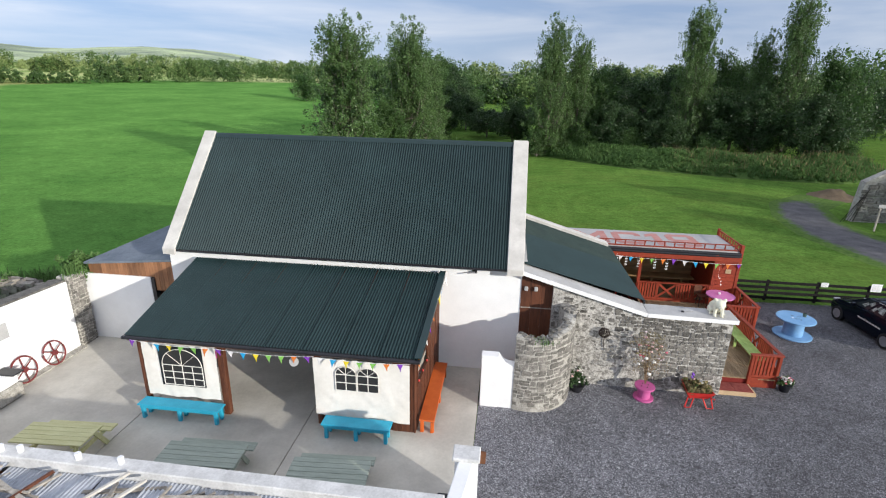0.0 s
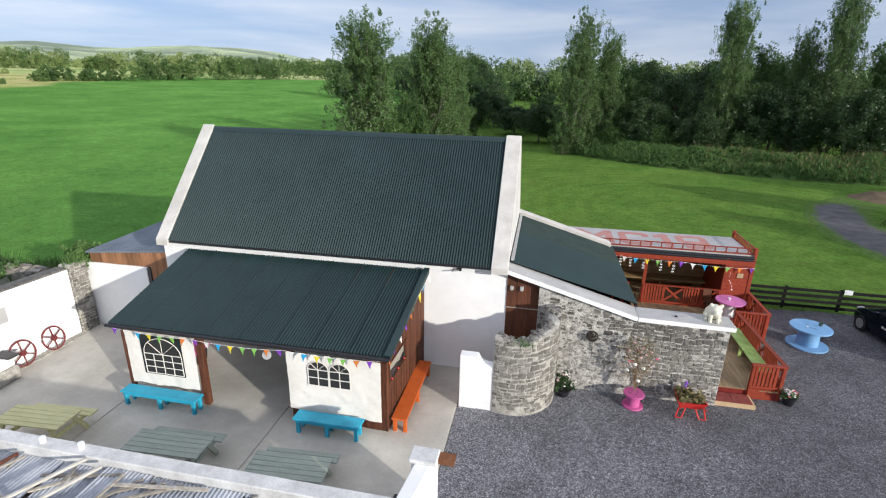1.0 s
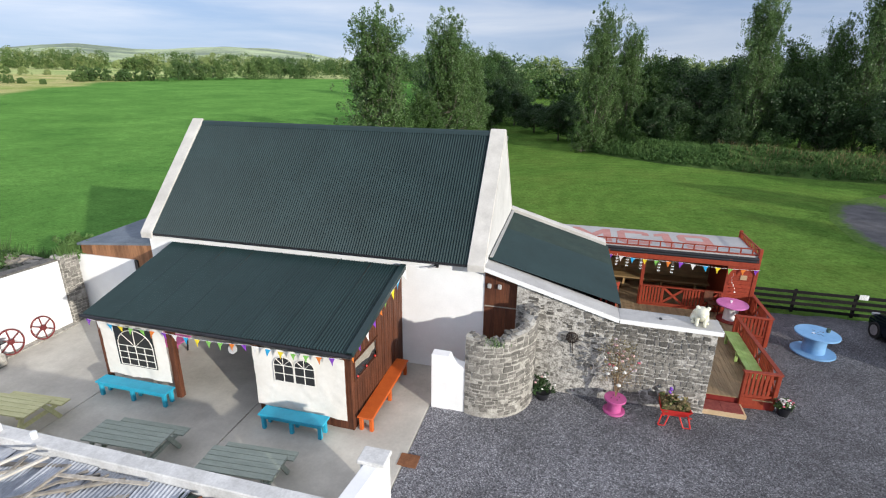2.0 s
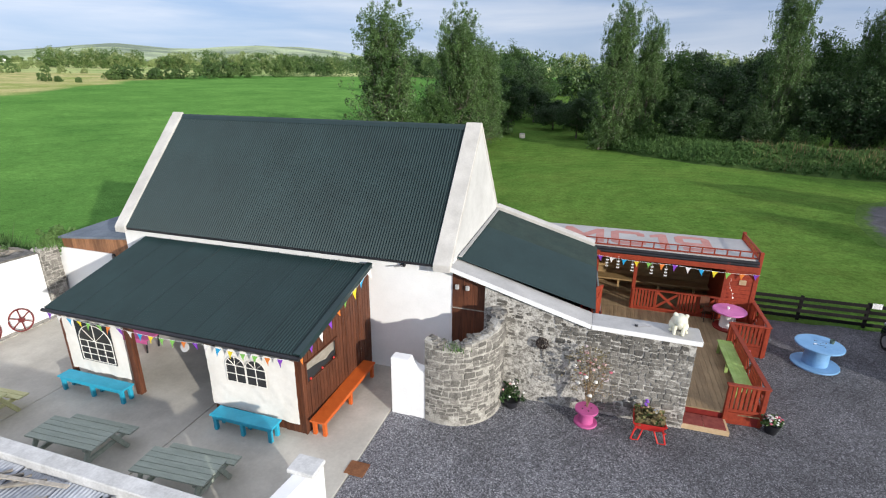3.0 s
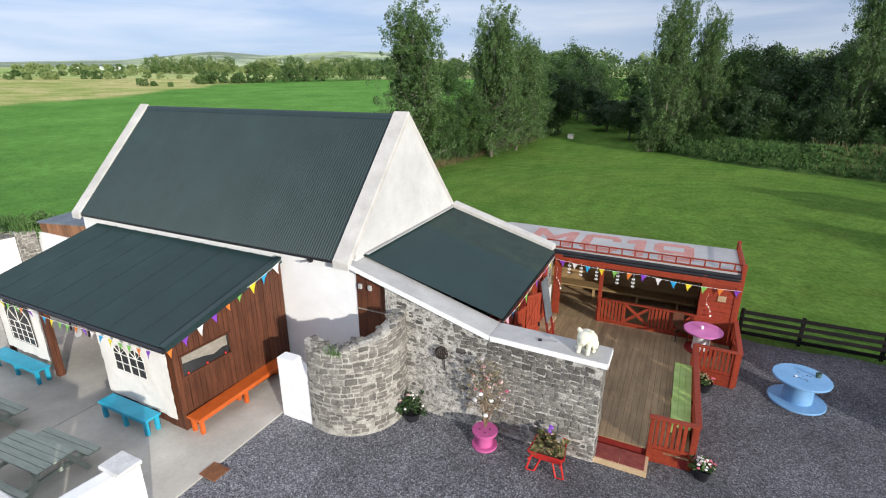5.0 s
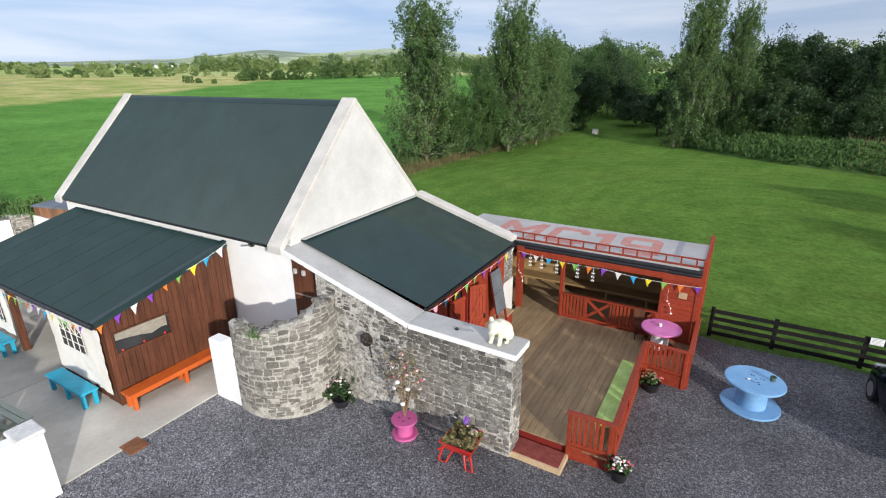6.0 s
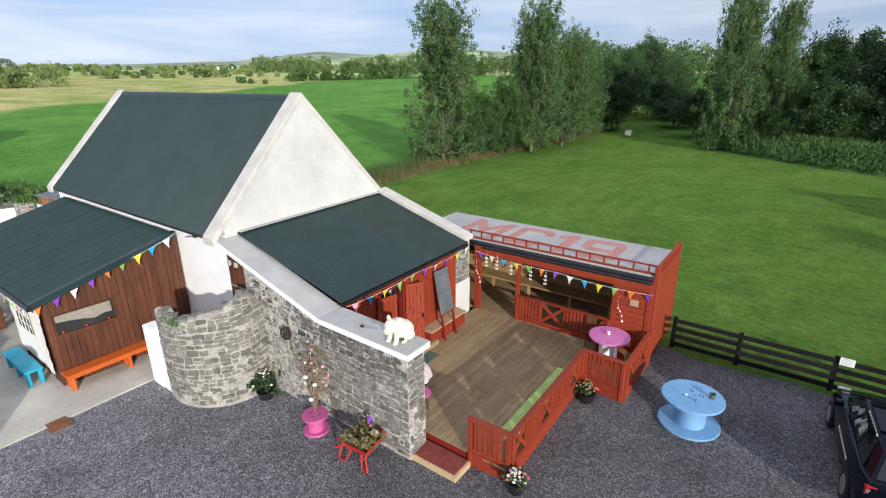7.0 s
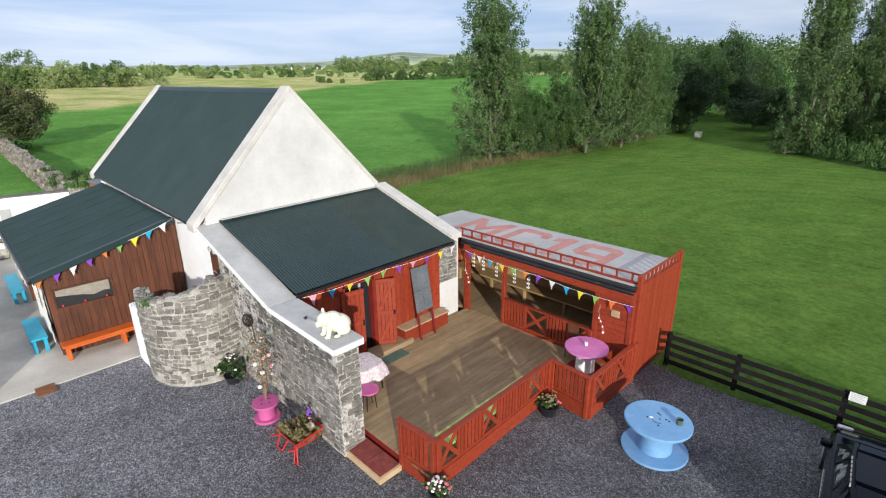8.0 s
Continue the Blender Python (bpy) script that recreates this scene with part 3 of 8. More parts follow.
def leaves(centres, size, spread, count, rng, flat=0.0, tall=1.0):
    """Loose leaves round centres: corner points and faces. spread: radius of a clump; tall: how much it is drawn upwards."""
    pick = rng.integers(0, len(centres), count)
    c = np.asarray(centres, float)[pick]
    off = rng.normal(0, 1, (count, 3))
    off *= 1.75 * rng.random((count, 1)) ** 0.4 / np.linalg.norm(off, axis=1, keepdims=True)
    off *= (np.asarray(spread, float)[pick] if np.ndim(spread) else spread).reshape(-1, 1) if np.ndim(spread) else spread
    off *= (1.0, 1.0, tall)
    p = c + off * 0.55
    a = rng.normal(0, 1, (count, 3))
    a[:, 2] *= 1 - flat
    a /= np.linalg.norm(a, axis=1, keepdims=True)
    b = rng.normal(0, 1, (count, 3))
    b -= (b * a).sum(1, keepdims=True) * a
    b /= np.linalg.norm(b, axis=1, keepdims=True)
    s = size * rng.uniform(0.6, 1.35, (count, 1))
    q = np.stack((p - a * s, p + b * s * 0.55, p + a * s, p - b * s * 0.55), 1).reshape(-1, 3)
    faces = np.arange(count * 4).reshape(-1, 4)
    return q, faces


def raw_mesh(name, verts, faces, material):
    me = bpy.data.meshes.new(name)
    me.from_pydata([tuple(v) for v in verts], [], [tuple(int(i) for i in f) for f in faces])
    me.materials.append(material)
    return me

# ---- ground ----


def hill_rise(x, y):
    """Skyline hills, as an angle of elevation by bearing."""
    az = math.degrees(math.atan2(x, y - 5))
    bearings = (-180, -100, -78, -66, -58, -53.5, -51, -49, -47, -44.5, -42, -39.5, -36.5, -33, -29, -24, 0, 40, 90, 180)
    angles = (1.2, 1.3, 1.2, 1.35, 1.55, 1.95, 2.35, 2.52, 2.32, 2.12, 2.2, 2.5, 2.75, 2.7, 2.3, 1.5, 1.25, 1.3, 1.3, 1.2)
    el = float(np.interp(az, bearings, angles))
    return 8.0 + math.hypot(x, y) * math.tan(radians(el))


def build_ground():
    radii, r = [0.0], 1.2
    while r < 4600:
        radii.append(r)
        r += max(1.2, r * 0.055)
    n = 420
    verts, faces = [(0, 20, -0.08)], []
    for r in radii[1:]:
        for k in range(n):
            t = 2 * math.pi * k / n
            x, y = r * math.sin(t), 20 + r * math.cos(t)
            z = ground_z(x, y)
            if r > 1300:
                s = smoothstep(1300, 3000, r)
                z += s * (hill_rise(x, y) - z) + s * 12 * noise.noise((x * 0.002, y * 0.002, 0))
            elif r > 28:
                z += 0.10 * min(1, (r - 28) / 60) * noise.noise((x * 0.03, y * 0.03, 1.3))
            inside = smoothstep(-13.6, -13.0, x) * (1 - smoothstep(23.3, 24.3, y))
            verts.append((x, y, z - 0.1 * inside))
    for k in range(n):
        faces.append((0, 1 + k, 1 + (k + 1) % n))
    for i in range(len(radii) - 2):
        a, b = 1 + i * n, 1 + (i + 1) * n
        for k in range(n):
            faces.append((a + k, b + k, b + (k + 1) % n, a + (k + 1) % n))
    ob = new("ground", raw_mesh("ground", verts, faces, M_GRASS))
    smooth(ob, 60)
    return tagged(ob, "green pasture and mown lawn reaching low hills", "grass", kind="structure")


def sheet(x0, x1, y0, y1, step, lift, wobble=0.0):
    """A thin surface that lies on the land."""
    bm = bmesh.new()
    nx, ny = max(1, round((x1 - x0) / step)), max(1, round((y1 - y0) / step))
    rows = []
    for j in range(ny + 1):
        row = []
        for i in range(nx + 1):
            x, y = x0 + (x1 - x0) * i / nx, y0 + (y1 - y0) * j / ny
            z = ground_z(x, y) + lift
            if j == ny:
                y += wobble * noise.noise((x * 0.9, 3.1, 0))
            row.append(bm.verts.new((x, y, z)))
        rows.append(row)
    for j in range(ny):
        for i in range(nx):
            bm.faces.new((rows[j][i], rows[j][i + 1], rows[j + 1][i + 1], rows[j + 1][i]))
    return bm


build_ground()
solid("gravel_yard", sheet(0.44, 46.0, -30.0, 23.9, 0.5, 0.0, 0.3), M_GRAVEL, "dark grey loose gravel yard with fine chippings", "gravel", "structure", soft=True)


def build_track():
    """A worn way from the gravel yard round to the stone hut; most worn along its middle."""
    pts = ((34, 23.6, 4.6), (27, 27.0, 4.0), (23.6, 31, 3.4), (22.3, 35.5, 2.8), (22.6, 40, 2.4), (24.2, 44.5, 2.2), (28, 48, 2.0))
    verts, faces, wear = [], [], []
    across = 13
    for i in range(121):
        s = i / 120 * (len(pts) - 1)
        k = min(int(s), len(pts) - 2)
        x, y, w = lerp(pts[k], pts[k + 1], s - k)
        dx, dy = pts[k + 1][0] - pts[k][0], pts[k + 1][1] - pts[k][1]
        ln = math.hypot(dx, dy)
        nx, ny = -dy / ln, dx / ln
        for a in range(across):
            u = a / (across - 1) * 2 - 1
            px, py = x + nx * u * w, y + ny * u * w
            verts.append((px, py, ground_z(px, py) + 0.05 - 0.07 * u ** 4))
            wear.append(max(0.0, 1 - abs(u) ** 1.5 * 1.15) * min(1.0, (120 - i) / 25))
        if i:
            for a in range(across - 1):
                p = (i - 1) * across + a
                faces.append((p, p + 1, p + across + 1, p + across))
    me = raw_mesh("gravel_track", verts, faces, M_TRACK)
    me.attributes.new("wear", "FLOAT", "POINT").data.foreach_set("value", wear)
    ob = smooth(new("gravel_track", me), 60)
    return tagged(ob, "worn grey gravel track breaking up into the lawn", "track", kind="structure")


build_track()

floor = thing("floor", (-6, 12, 0), "pale cast concrete yard slabs with straight joints", "floor", kind="structure")
for x0, x1 in ((-13.3, -8.73), (-8.71, -4.13), (-4.11, 0.42)):
    part("slab", slab(x0, x1, 4.0, 16.45, -0.1, 0.022, 0.008), M_CONCRETE, floor)

# ---- barn ----
BX0, BX1, BY0, BY1, RIDGE_Y, RIDGE_Z, EAVE_Z = -9.92, 1.50, 16.36, 21.98, 19.18, 6.92, 3.62
ROOF_X0 = -9.48
SLOPE = (RIDGE_Z - EAVE_Z) / (RIDGE_Y - 16.10)


def roof_z(y):
    return RIDGE_Z - abs(y - RIDGE_Y) * SLOPE


def build_barn():
    barn = thing("barn", (-4.2, 19.2, 0), "whitewashed gabled barn with a dark green corrugated roof", "barn")
    part("wall", slab(BX0, BX1 + 0.025, BY0 - 0.006, BY0 + 0.4, 0, 3.62), M_WHITE, barn, "whitewashed front wall")
    part("wall", slab(BX0 + 0.42, BX1 - 0.42, BY1 - 0.4, BY1, 0, 3.62), M_WHITE, barn)
    for x0, x1 in ((BX0, BX0 + 0.42), (BX1 - 0.42, BX1 + 0.025)):
        pts = [(BY0 + 0.4, 0), (BY1, 0), (BY1, roof_z(BY1) - 0.05), (RIDGE_Y, RIDGE_Z - 0.06), (BY0, roof_z(BY0) - 0.05), (BY0, 3.62), (BY0 + 0.4, 3.62)]
        part("gable_wall", prism(pts, "x", x0 + (0.02 if x0 < 0 else 0), x1), M_GABLE, barn, "weathered off-white rendered gable")
    # raised gable copings
    for x0, x1 in ((BX0 + 0.01, ROOF_X0), (1.05, BX1 + 0.04)):
        for s in (-1, 1):
            y_end = 16.02 if s < 0 else 22.30
            pts = [(y_end, roof_z(y_end) - 0.12), (RIDGE_Y, RIDGE_Z - 0.07), (RIDGE_Y, RIDGE_Z + 0.12), (y_end, roof_z(y_end) + 0.09)]
            bm = prism(pts, "x", x0, x1)
            bmesh.ops.bevel(bm, geom=bm.edges[:], offset=0.015, segments=1, affect="EDGES")
            part("coping", bm, M_COPING, barn, "pale raised gable coping")
    # roof sheets
    roof = part("roof", prism([(16.2, roof_z(16.2) - 0.10), (RIDGE_Y, RIDGE_Z - 0.10), (22.1, roof_z(22.1) - 0.10), (22.1, roof_z(22.1) - 0.04), (RIDGE_Y, RIDGE_Z - 0.04), (16.2, roof_z(16.2) - 0.04)], "x", ROOF_X0, 1.05), M_ROOF, barn)
    x0, x1, n = ROOF_X0, 1.05, 10
    w = (x1 - x0) / n
    for i in range(n):
        a, b = x0 + i * w, x0 + (i + 1) * w
        for y_low in (16.08, 22.26):
            lo, hi = roof_z(y_low), RIDGE_Z - 0.005
            if y_low < RIDGE_Y:
                bm = corrugated((a, y_low, lo), (b, y_low, lo), (b, RIDGE_Y, hi), (a, RIDGE_Y, hi), 13)
            else:
                bm = corrugated((b, y_low, lo), (a, y_low, lo), (a, RIDGE_Y, hi), (b, RIDGE_Y, hi), 13)
            part("roof_sheet", bm, M_ROOF, roof, soft=True)
    cap = [(RIDGE_Y - 0.11, roof_z(RIDGE_Y - 0.11) + 0.016), (RIDGE_Y - 0.05, RIDGE_Z + 0.005), (RIDGE_Y, RIDGE_Z + 0.05), (RIDGE_Y + 0.05, RIDGE_Z + 0.005), (RIDGE_Y + 0.11, roof_z(RIDGE_Y + 0.11) + 0.016), (RIDGE_Y, RIDGE_Z - 0.02)]
    part("ridge_cap", prism(cap, "x", ROOF_X0, 1.05), M_ROOF, roof)
    part("gutter", slab(ROOF_X0 - 0.05, 1.05, 16.08, 16.16, roof_z(16.1) - 0.10, roof_z(16.1) - 0.03, 0.01), M_BLACK, barn, "thin dark eaves gutter")
    part("drip_flashing", beam((1.61, 16.72, 3.665), (1.61, 22.0, 3.745), 0.10, 0.03, 0.006), M_COPING_GREY, barn, "grey lead flashing strip")
    part("floodlight", slab(0.02, 0.16, 16.26, 16.36, 3.34, 3.42, 0.01), M_BLACK, barn, "small outdoor floodlight")
    part("floodlight_arm", rod((0.09, 16.27, 3.38), (-0.12, 16.15, 3.36), 0.02), M_CHROME, barn)
    return barn


build_barn()


# ---- front porch ----
def build_porch():
    porch = thing("porch", (-4.9, 14.5, 0), "open timber porch with a green lean-to roof along the barn", "porch")
    fl, fr, br, bl = (-8.82, 12.70, 2.33), (-0.98, 12.70, 2.33), (-0.82, 16.20, 3.28), (-8.84, 16.20, 3.28)
    roof = part("roof", beam(lerp(fl, fr, 0.0), lerp(fl, fr, 1.0), 0.05, 0.06), M_BLACK, porch, "dark eaves batten")
    n = 8
    for i in range(n):
        u0, u1 = i / n, (i + 1) / n
        q = [Vector(lerp(fl, fr, u0)), Vector(lerp(fl, fr, u1)), Vector(lerp(bl, br, u1)), Vector(lerp(bl, br, u0))]
        for v in q:
            v.z += 0.045
        part("roof_sheet", corrugated(*q, 12), M_ROOF, roof, soft=True)
        # raised lap where one sheet rides over the next
        if i:
            for p in (q[0], q[3]):
                p.z += 0.026
            part("sheet_lap", tube([q[0], q[0].lerp(q[3], 0.5), q[3]], 0.011, 6), M_ROOF, roof)
    # rafters, purlins and fascia
    for i in range(9):
        u = i / 8
        a, b = Vector(lerp(fl, fr, 0.01 + 0.98 * u)), Vector(lerp(bl, br, 0.01 + 0.98 * u))
        part("rafter", beam(a + Vector((0, 0.05, -0.03)), b + Vector((0, -0.05, -0.03)), 0.05, 0.10), M_BROWN, porch)
    part("fascia", beam((-8.80, 12.74, 2.27), (-1.0, 12.75, 2.27), 0.03, 0.12), M_BROWN, porch)
    part("barge_board", beam((-0.97, 12.72, 2.335), (-0.81, 16.2, 3.285), 0.03, 0.13), M_ROOF, porch, "dark green folded barge flashing")
    part("barge_board", beam((-8.84, 12.74, 2.32), (-8.86, 16.2, 3.27), 0.03, 0.10), M_BROWN, porch)
    part("barge_flashing", beam((-1.02, 12.68, 2.415), (-0.87, 16.2, 3.37), 0.17, 0.03), M_ROOF, porch, "folded dark green edge flashing")
    part("eaves_beam", beam((-8.72, 12.98, 2.22), (-1.12, 12.98, 2.20), 0.10, 0.16, 0.01), M_BROWN, porch)
    part("gutter", rod((-8.87, 12.67, 2.32), (-0.96, 12.67, 2.31), 0.05), M_BLACK, porch, "dark round eaves gutter")
    for x, w in ((-8.66, 0.12), (-6.36, 0.17), (-3.70, 0.13)):
        part("post", slab(x - w / 2, x + w / 2, 12.92, 12.92 + w, 0.02, 2.2, 0.012), M_BROWN, porch)
    part("brace", beam((-3.72, 12.98, 1.85), (-3.95, 12.98, 2.2), 0.06, 0.06), M_BROWN, porch)
    # boarded side wall with a window opening
    wx0, wx1 = -1.16, -1.12
    y = 12.93
    rng = random.Random(4)
    while y < 16.3:
        w = min(rng.uniform(0.125, 0.155), 16.34 - y)
        top = 2.30 + (y - 12.74) * (0.95 / 3.5) - 0.03
        x_in = -1.135 + (y - 12.93) * 0.045
        spans = ((0.02, 1.40), (1.92, top)) if 13.08 < y + w / 2 < 14.42 else ((0.02, top),)
        for z0, z1 in spans:
            part("board", slab(x_in - 0.02, x_in + 0.015 + rng.uniform(0, 0.012), y + 0.004, y + w - 0.004, z0, z1), M_BROWN, porch)
        y += w
    side = part("side_window", slab(-1.115, -1.10, 13.10, 14.40, 1.40, 1.92), M_FILM, porch, "clear plastic side window")
    part("window_frame", slab(-1.14, -1.08, 13.06, 13.10, 1.37, 1.95), M_BROWN, side)
    part("window_frame", slab(-1.07, -1.02, 14.40, 14.44, 1.37, 1.95), M_BROWN, side)
    part("window_frame", beam((-1.11, 13.06, 1.385), (-1.04, 14.44, 1.385), 0.06, 0.035), M_BROWN, side)
    part("window_frame", beam((-1.11, 13.06, 1.935), (-1.04, 14.44, 1.935), 0.06, 0.035), M_BROWN, side)
    part("curtain", prism([(13.12, 1.9), (14.36, 1.9), (14.36, 1.60), (14.2, 1.62), (13.95, 1.56), (13.7, 1.64), (13.4, 1.70), (13.12, 1.74)], "x", -1.099, -1.090), M_BLIND, side, "half-raised beige blind")
    for y in (13.22, 13.72, 14.24):
        part("sill_flower", lathe(((0, 1.41), (0.02, 1.42), (0.03, 1.45), (0.018, 1.475), (0, 1.48)), (-1.085 + (y - 13.1) * 0.04, y, 0), 10), M_REDPAINT, side)
    # front corner boards
    x = -1.72
    while x < -1.16:
        w = rng.uniform(0.10, 0.13)
        part("board", slab(x, min(x + w - 0.006, -1.13), 12.95, 12.985 + rng.uniform(0, 0.02), 0.02, 2.16), M_BROWN, porch)
        x += w
    for x in np.arange(-3.62, -1.75, 0.14):
        part("board", slab(x, x + 0.132, 12.97, 12.995, 0.02, 0.50), M_BROWN, porch)
    return porch


build_porch()


def arched_window(owner, x0, x1, z0, spring, y, cols, rows, fan):
    """A dark film window with pale glazing bars and a fan head."""
    cx, r = (x0 + x1) / 2, (x1 - x0) / 2
    arc = [(cx + r * math.cos(t), spring + r * 0.86 * math.sin(t)) for t in (math.pi * k / 12 for k in range(13))]
    w = part("window", prism([(x0, z0), (x1, z0)] + arc, "y", y - 0.006, y), M_FILM, owner, "dark clear-film window")
    b = 0.011
    for i in range(cols + 1):
        x = x0 + (x1 - x0) * i / cols
        part("glazing_bar", slab(x - b, x + b, y - 0.014, y - 0.006, z0, spring), M_CANVAS, w)
    for j in range(rows + 1):
        z = z0 + (spring - z0) * j / rows
        part("glazing_bar", slab(x0, x1, y - 0.013, y - 0.006, z - b, z + b), M_CANVAS, w)
    for k in range(1, fan):
        t = math.pi * k / fan
        part("glazing_bar", beam((cx, y - 0.011, spring), (cx + r * math.cos(t), y - 0.011, spring + r * 0.86 * math.sin(t)), 0.008, 2 * b, up=(0, 1, 0)), M_CANVAS, w)
    part("window_arch", tube([(px, y - 0.011, pz) for px, pz in arc], 0.011, 5), M_CANVAS, w)


def canvas(x0, x1, z0, z1, y, sag, seed, label):
    """A hanging canvas with folds and an uneven hem."""
    bm = bmesh.new()
    n, m = 44, 16
    for side in (0, 0.004):
        rows = []
        for j in range(m + 1):
            v = j / m
            row = []
            for i in range(n + 1):
                u = i / n
                hem = z0 + sag * (u - 0.5) * 2 * 0.5 + 0.04 * noise.noise((u * 4, seed, 0))
                z = hem + (z1 - hem) * v
                yy = y + side + 0.040 * noise.noise((u * 3.5, v * 1.6, seed)) * (1 - v * 0.7) + 0.020 * noise.noise((u * 14 + v * 9, v * 5, seed + 3))
                row.append(bm.verts.new((x0 + (x1 - x0) * u, yy, z)))
            rows.append(row)
        for j in range(m):
            for i in range(n):
                bm.faces.new((rows[j][i], rows[j][i + 1], rows[j + 1][i + 1], rows[j + 1][i]))
    c = thing("canvas_panel", ((x0 + x1) / 2, y, z0), label, "canvas")
    part("cloth", bm, M_CANVAS, c, soft=True)
    return c


c = canvas(-8.56, -6.46, 0.50, 2.16, 12.88, 0.0, 1.0, "flat cream canvas wall with a large arched window")
part("window_backing", slab(-8.08, -6.82, 12.850, 12.856, 0.86, 2.06), M_GLASS, c, "dark mesh behind the window")
arched_window(c, -8.00, -6.86, 0.90, 1.50, 12.849, 4, 3, 4)
c = canvas(-3.78, -1.26, 0.36, 2.08, 12.87, -0.06, 7.0, "creased cream canvas wall with two small arched windows")
arched_window(c, -3.19, -2.64, 1.20, 1.67, 12.848, 2, 2, 4)
arched_window(c, -2.61, -2.06, 1.20, 1.67, 12.848, 2, 2, 4)


def bench(name, x0, x1, y0, y1, h, legs, material, label, group=""):
    """A plain plank bench; its long side runs along x or along y."""
    t = thing(name, ((x0 + x1) / 2, (y0 + y1) / 2, 0.022), label, "bench", group)
    part("seat", slab(x0, x1, y0, y1, h - 0.05, h, 0.012), material, t)
    along_x = x1 - x0 > y1 - y0
    if along_x:
        part("apron", slab(x0 + 0.06, x1 - 0.06, y0 + 0.03, y0 + 0.06, h - 0.13, h - 0.05), material, t)
        part("apron", slab(x0 + 0.06, x1 - 0.06, y1 - 0.06, y1 - 0.03, h - 0.13, h - 0.05), material, t)
    else:
        part("apron", slab(x0 + 0.03, x0 + 0.06, y0 + 0.06, y1 - 0.06, h - 0.13, h - 0.05), material, t)
        part("apron", slab(x1 - 0.06, x1 - 0.03, y0 + 0.06, y1 - 0.06, h - 0.13, h - 0.05), material, t)
    for i in range(legs):
        u = i / (legs - 1)
        for s in (0, 1):
            if along_x:
                x, y = x0 + 0.12 + (x1 - x0 - 0.24) * u, (y0 + 0.07, y1 - 0.07)[s]
            else:
                x, y = (x0 + 0.07, x1 - 0.07)[s], y0 + 0.12 + (y1 - y0 - 0.24) * u
            part("leg", slab(x - 0.045, x + 0.045, y - 0.045, y + 0.045, 0.022, h - 0.05, 0.006), material, t)
    return t


bench("bench", -8.62, -6.30, 12.42, 12.80, 0.47, 3, M_BLUE, "turquoise painted plank bench before the canvas wall", "turquoise benches")
bench("bench", -3.48, -1.68, 12.36, 12.76, 0.47, 3, M_BLUE, "turquoise painted plank bench before the canvas wall", "turquoise benches")
bench("bench", -1.03, -0.62, 12.92, 15.80, 0.47, 3, M_ORANGE, "long orange painted bench along the boarded wall")

# ---- stonework ----


def stone_mesh(k):
    """A squared rubble stone with broken corners, one wide, one high, its face at depth 1."""
    bm = bmesh.new()
    rg = random.Random(100 + k)
    rim = []
    for sx, sz in ((1, -1), (1, 1), (-1, 1), (-1, -1)):
        c1, c2 = rg.uniform(0.05, 0.32), rg.uniform(0.04, 0.22)
        one = (sx * (0.5 + rg.uniform(-0.09, 0.03)), sz * (0.5 - c1))
        two = (sx * (0.5 - c2), sz * (0.5 + rg.uniform(-0.13, 0.03)))
        rim += [two, one] if sx * sz < 0 else [one, two]
    rings = []
    for scale, depth in ((1.0, 0.0), (0.99, 0.7), (0.90, 0.96)):
        rings.append([bm.verts.new((x * scale, -depth * rg.uniform(0.86, 1.06), z * scale)) for x, z in rim])
    for one, two in zip(rings, rings[1:]):
        for i in range(8):
            bm.faces.new((one[i], one[(i + 1) % 8], two[(i + 1) % 8], two[i]))
    mid = bm.verts.new((rg.uniform(-0.2, 0.2), -rg.uniform(0.95, 1.15), rg.uniform(-0.2, 0.2)))
    for i in range(8):
        bm.faces.new((rings[2][i], rings[2][(i + 1) % 8], mid))
    return mesh_of("stone", bm, M_STONE)


STONES = [stone_mesh(k) for k in range(20)]


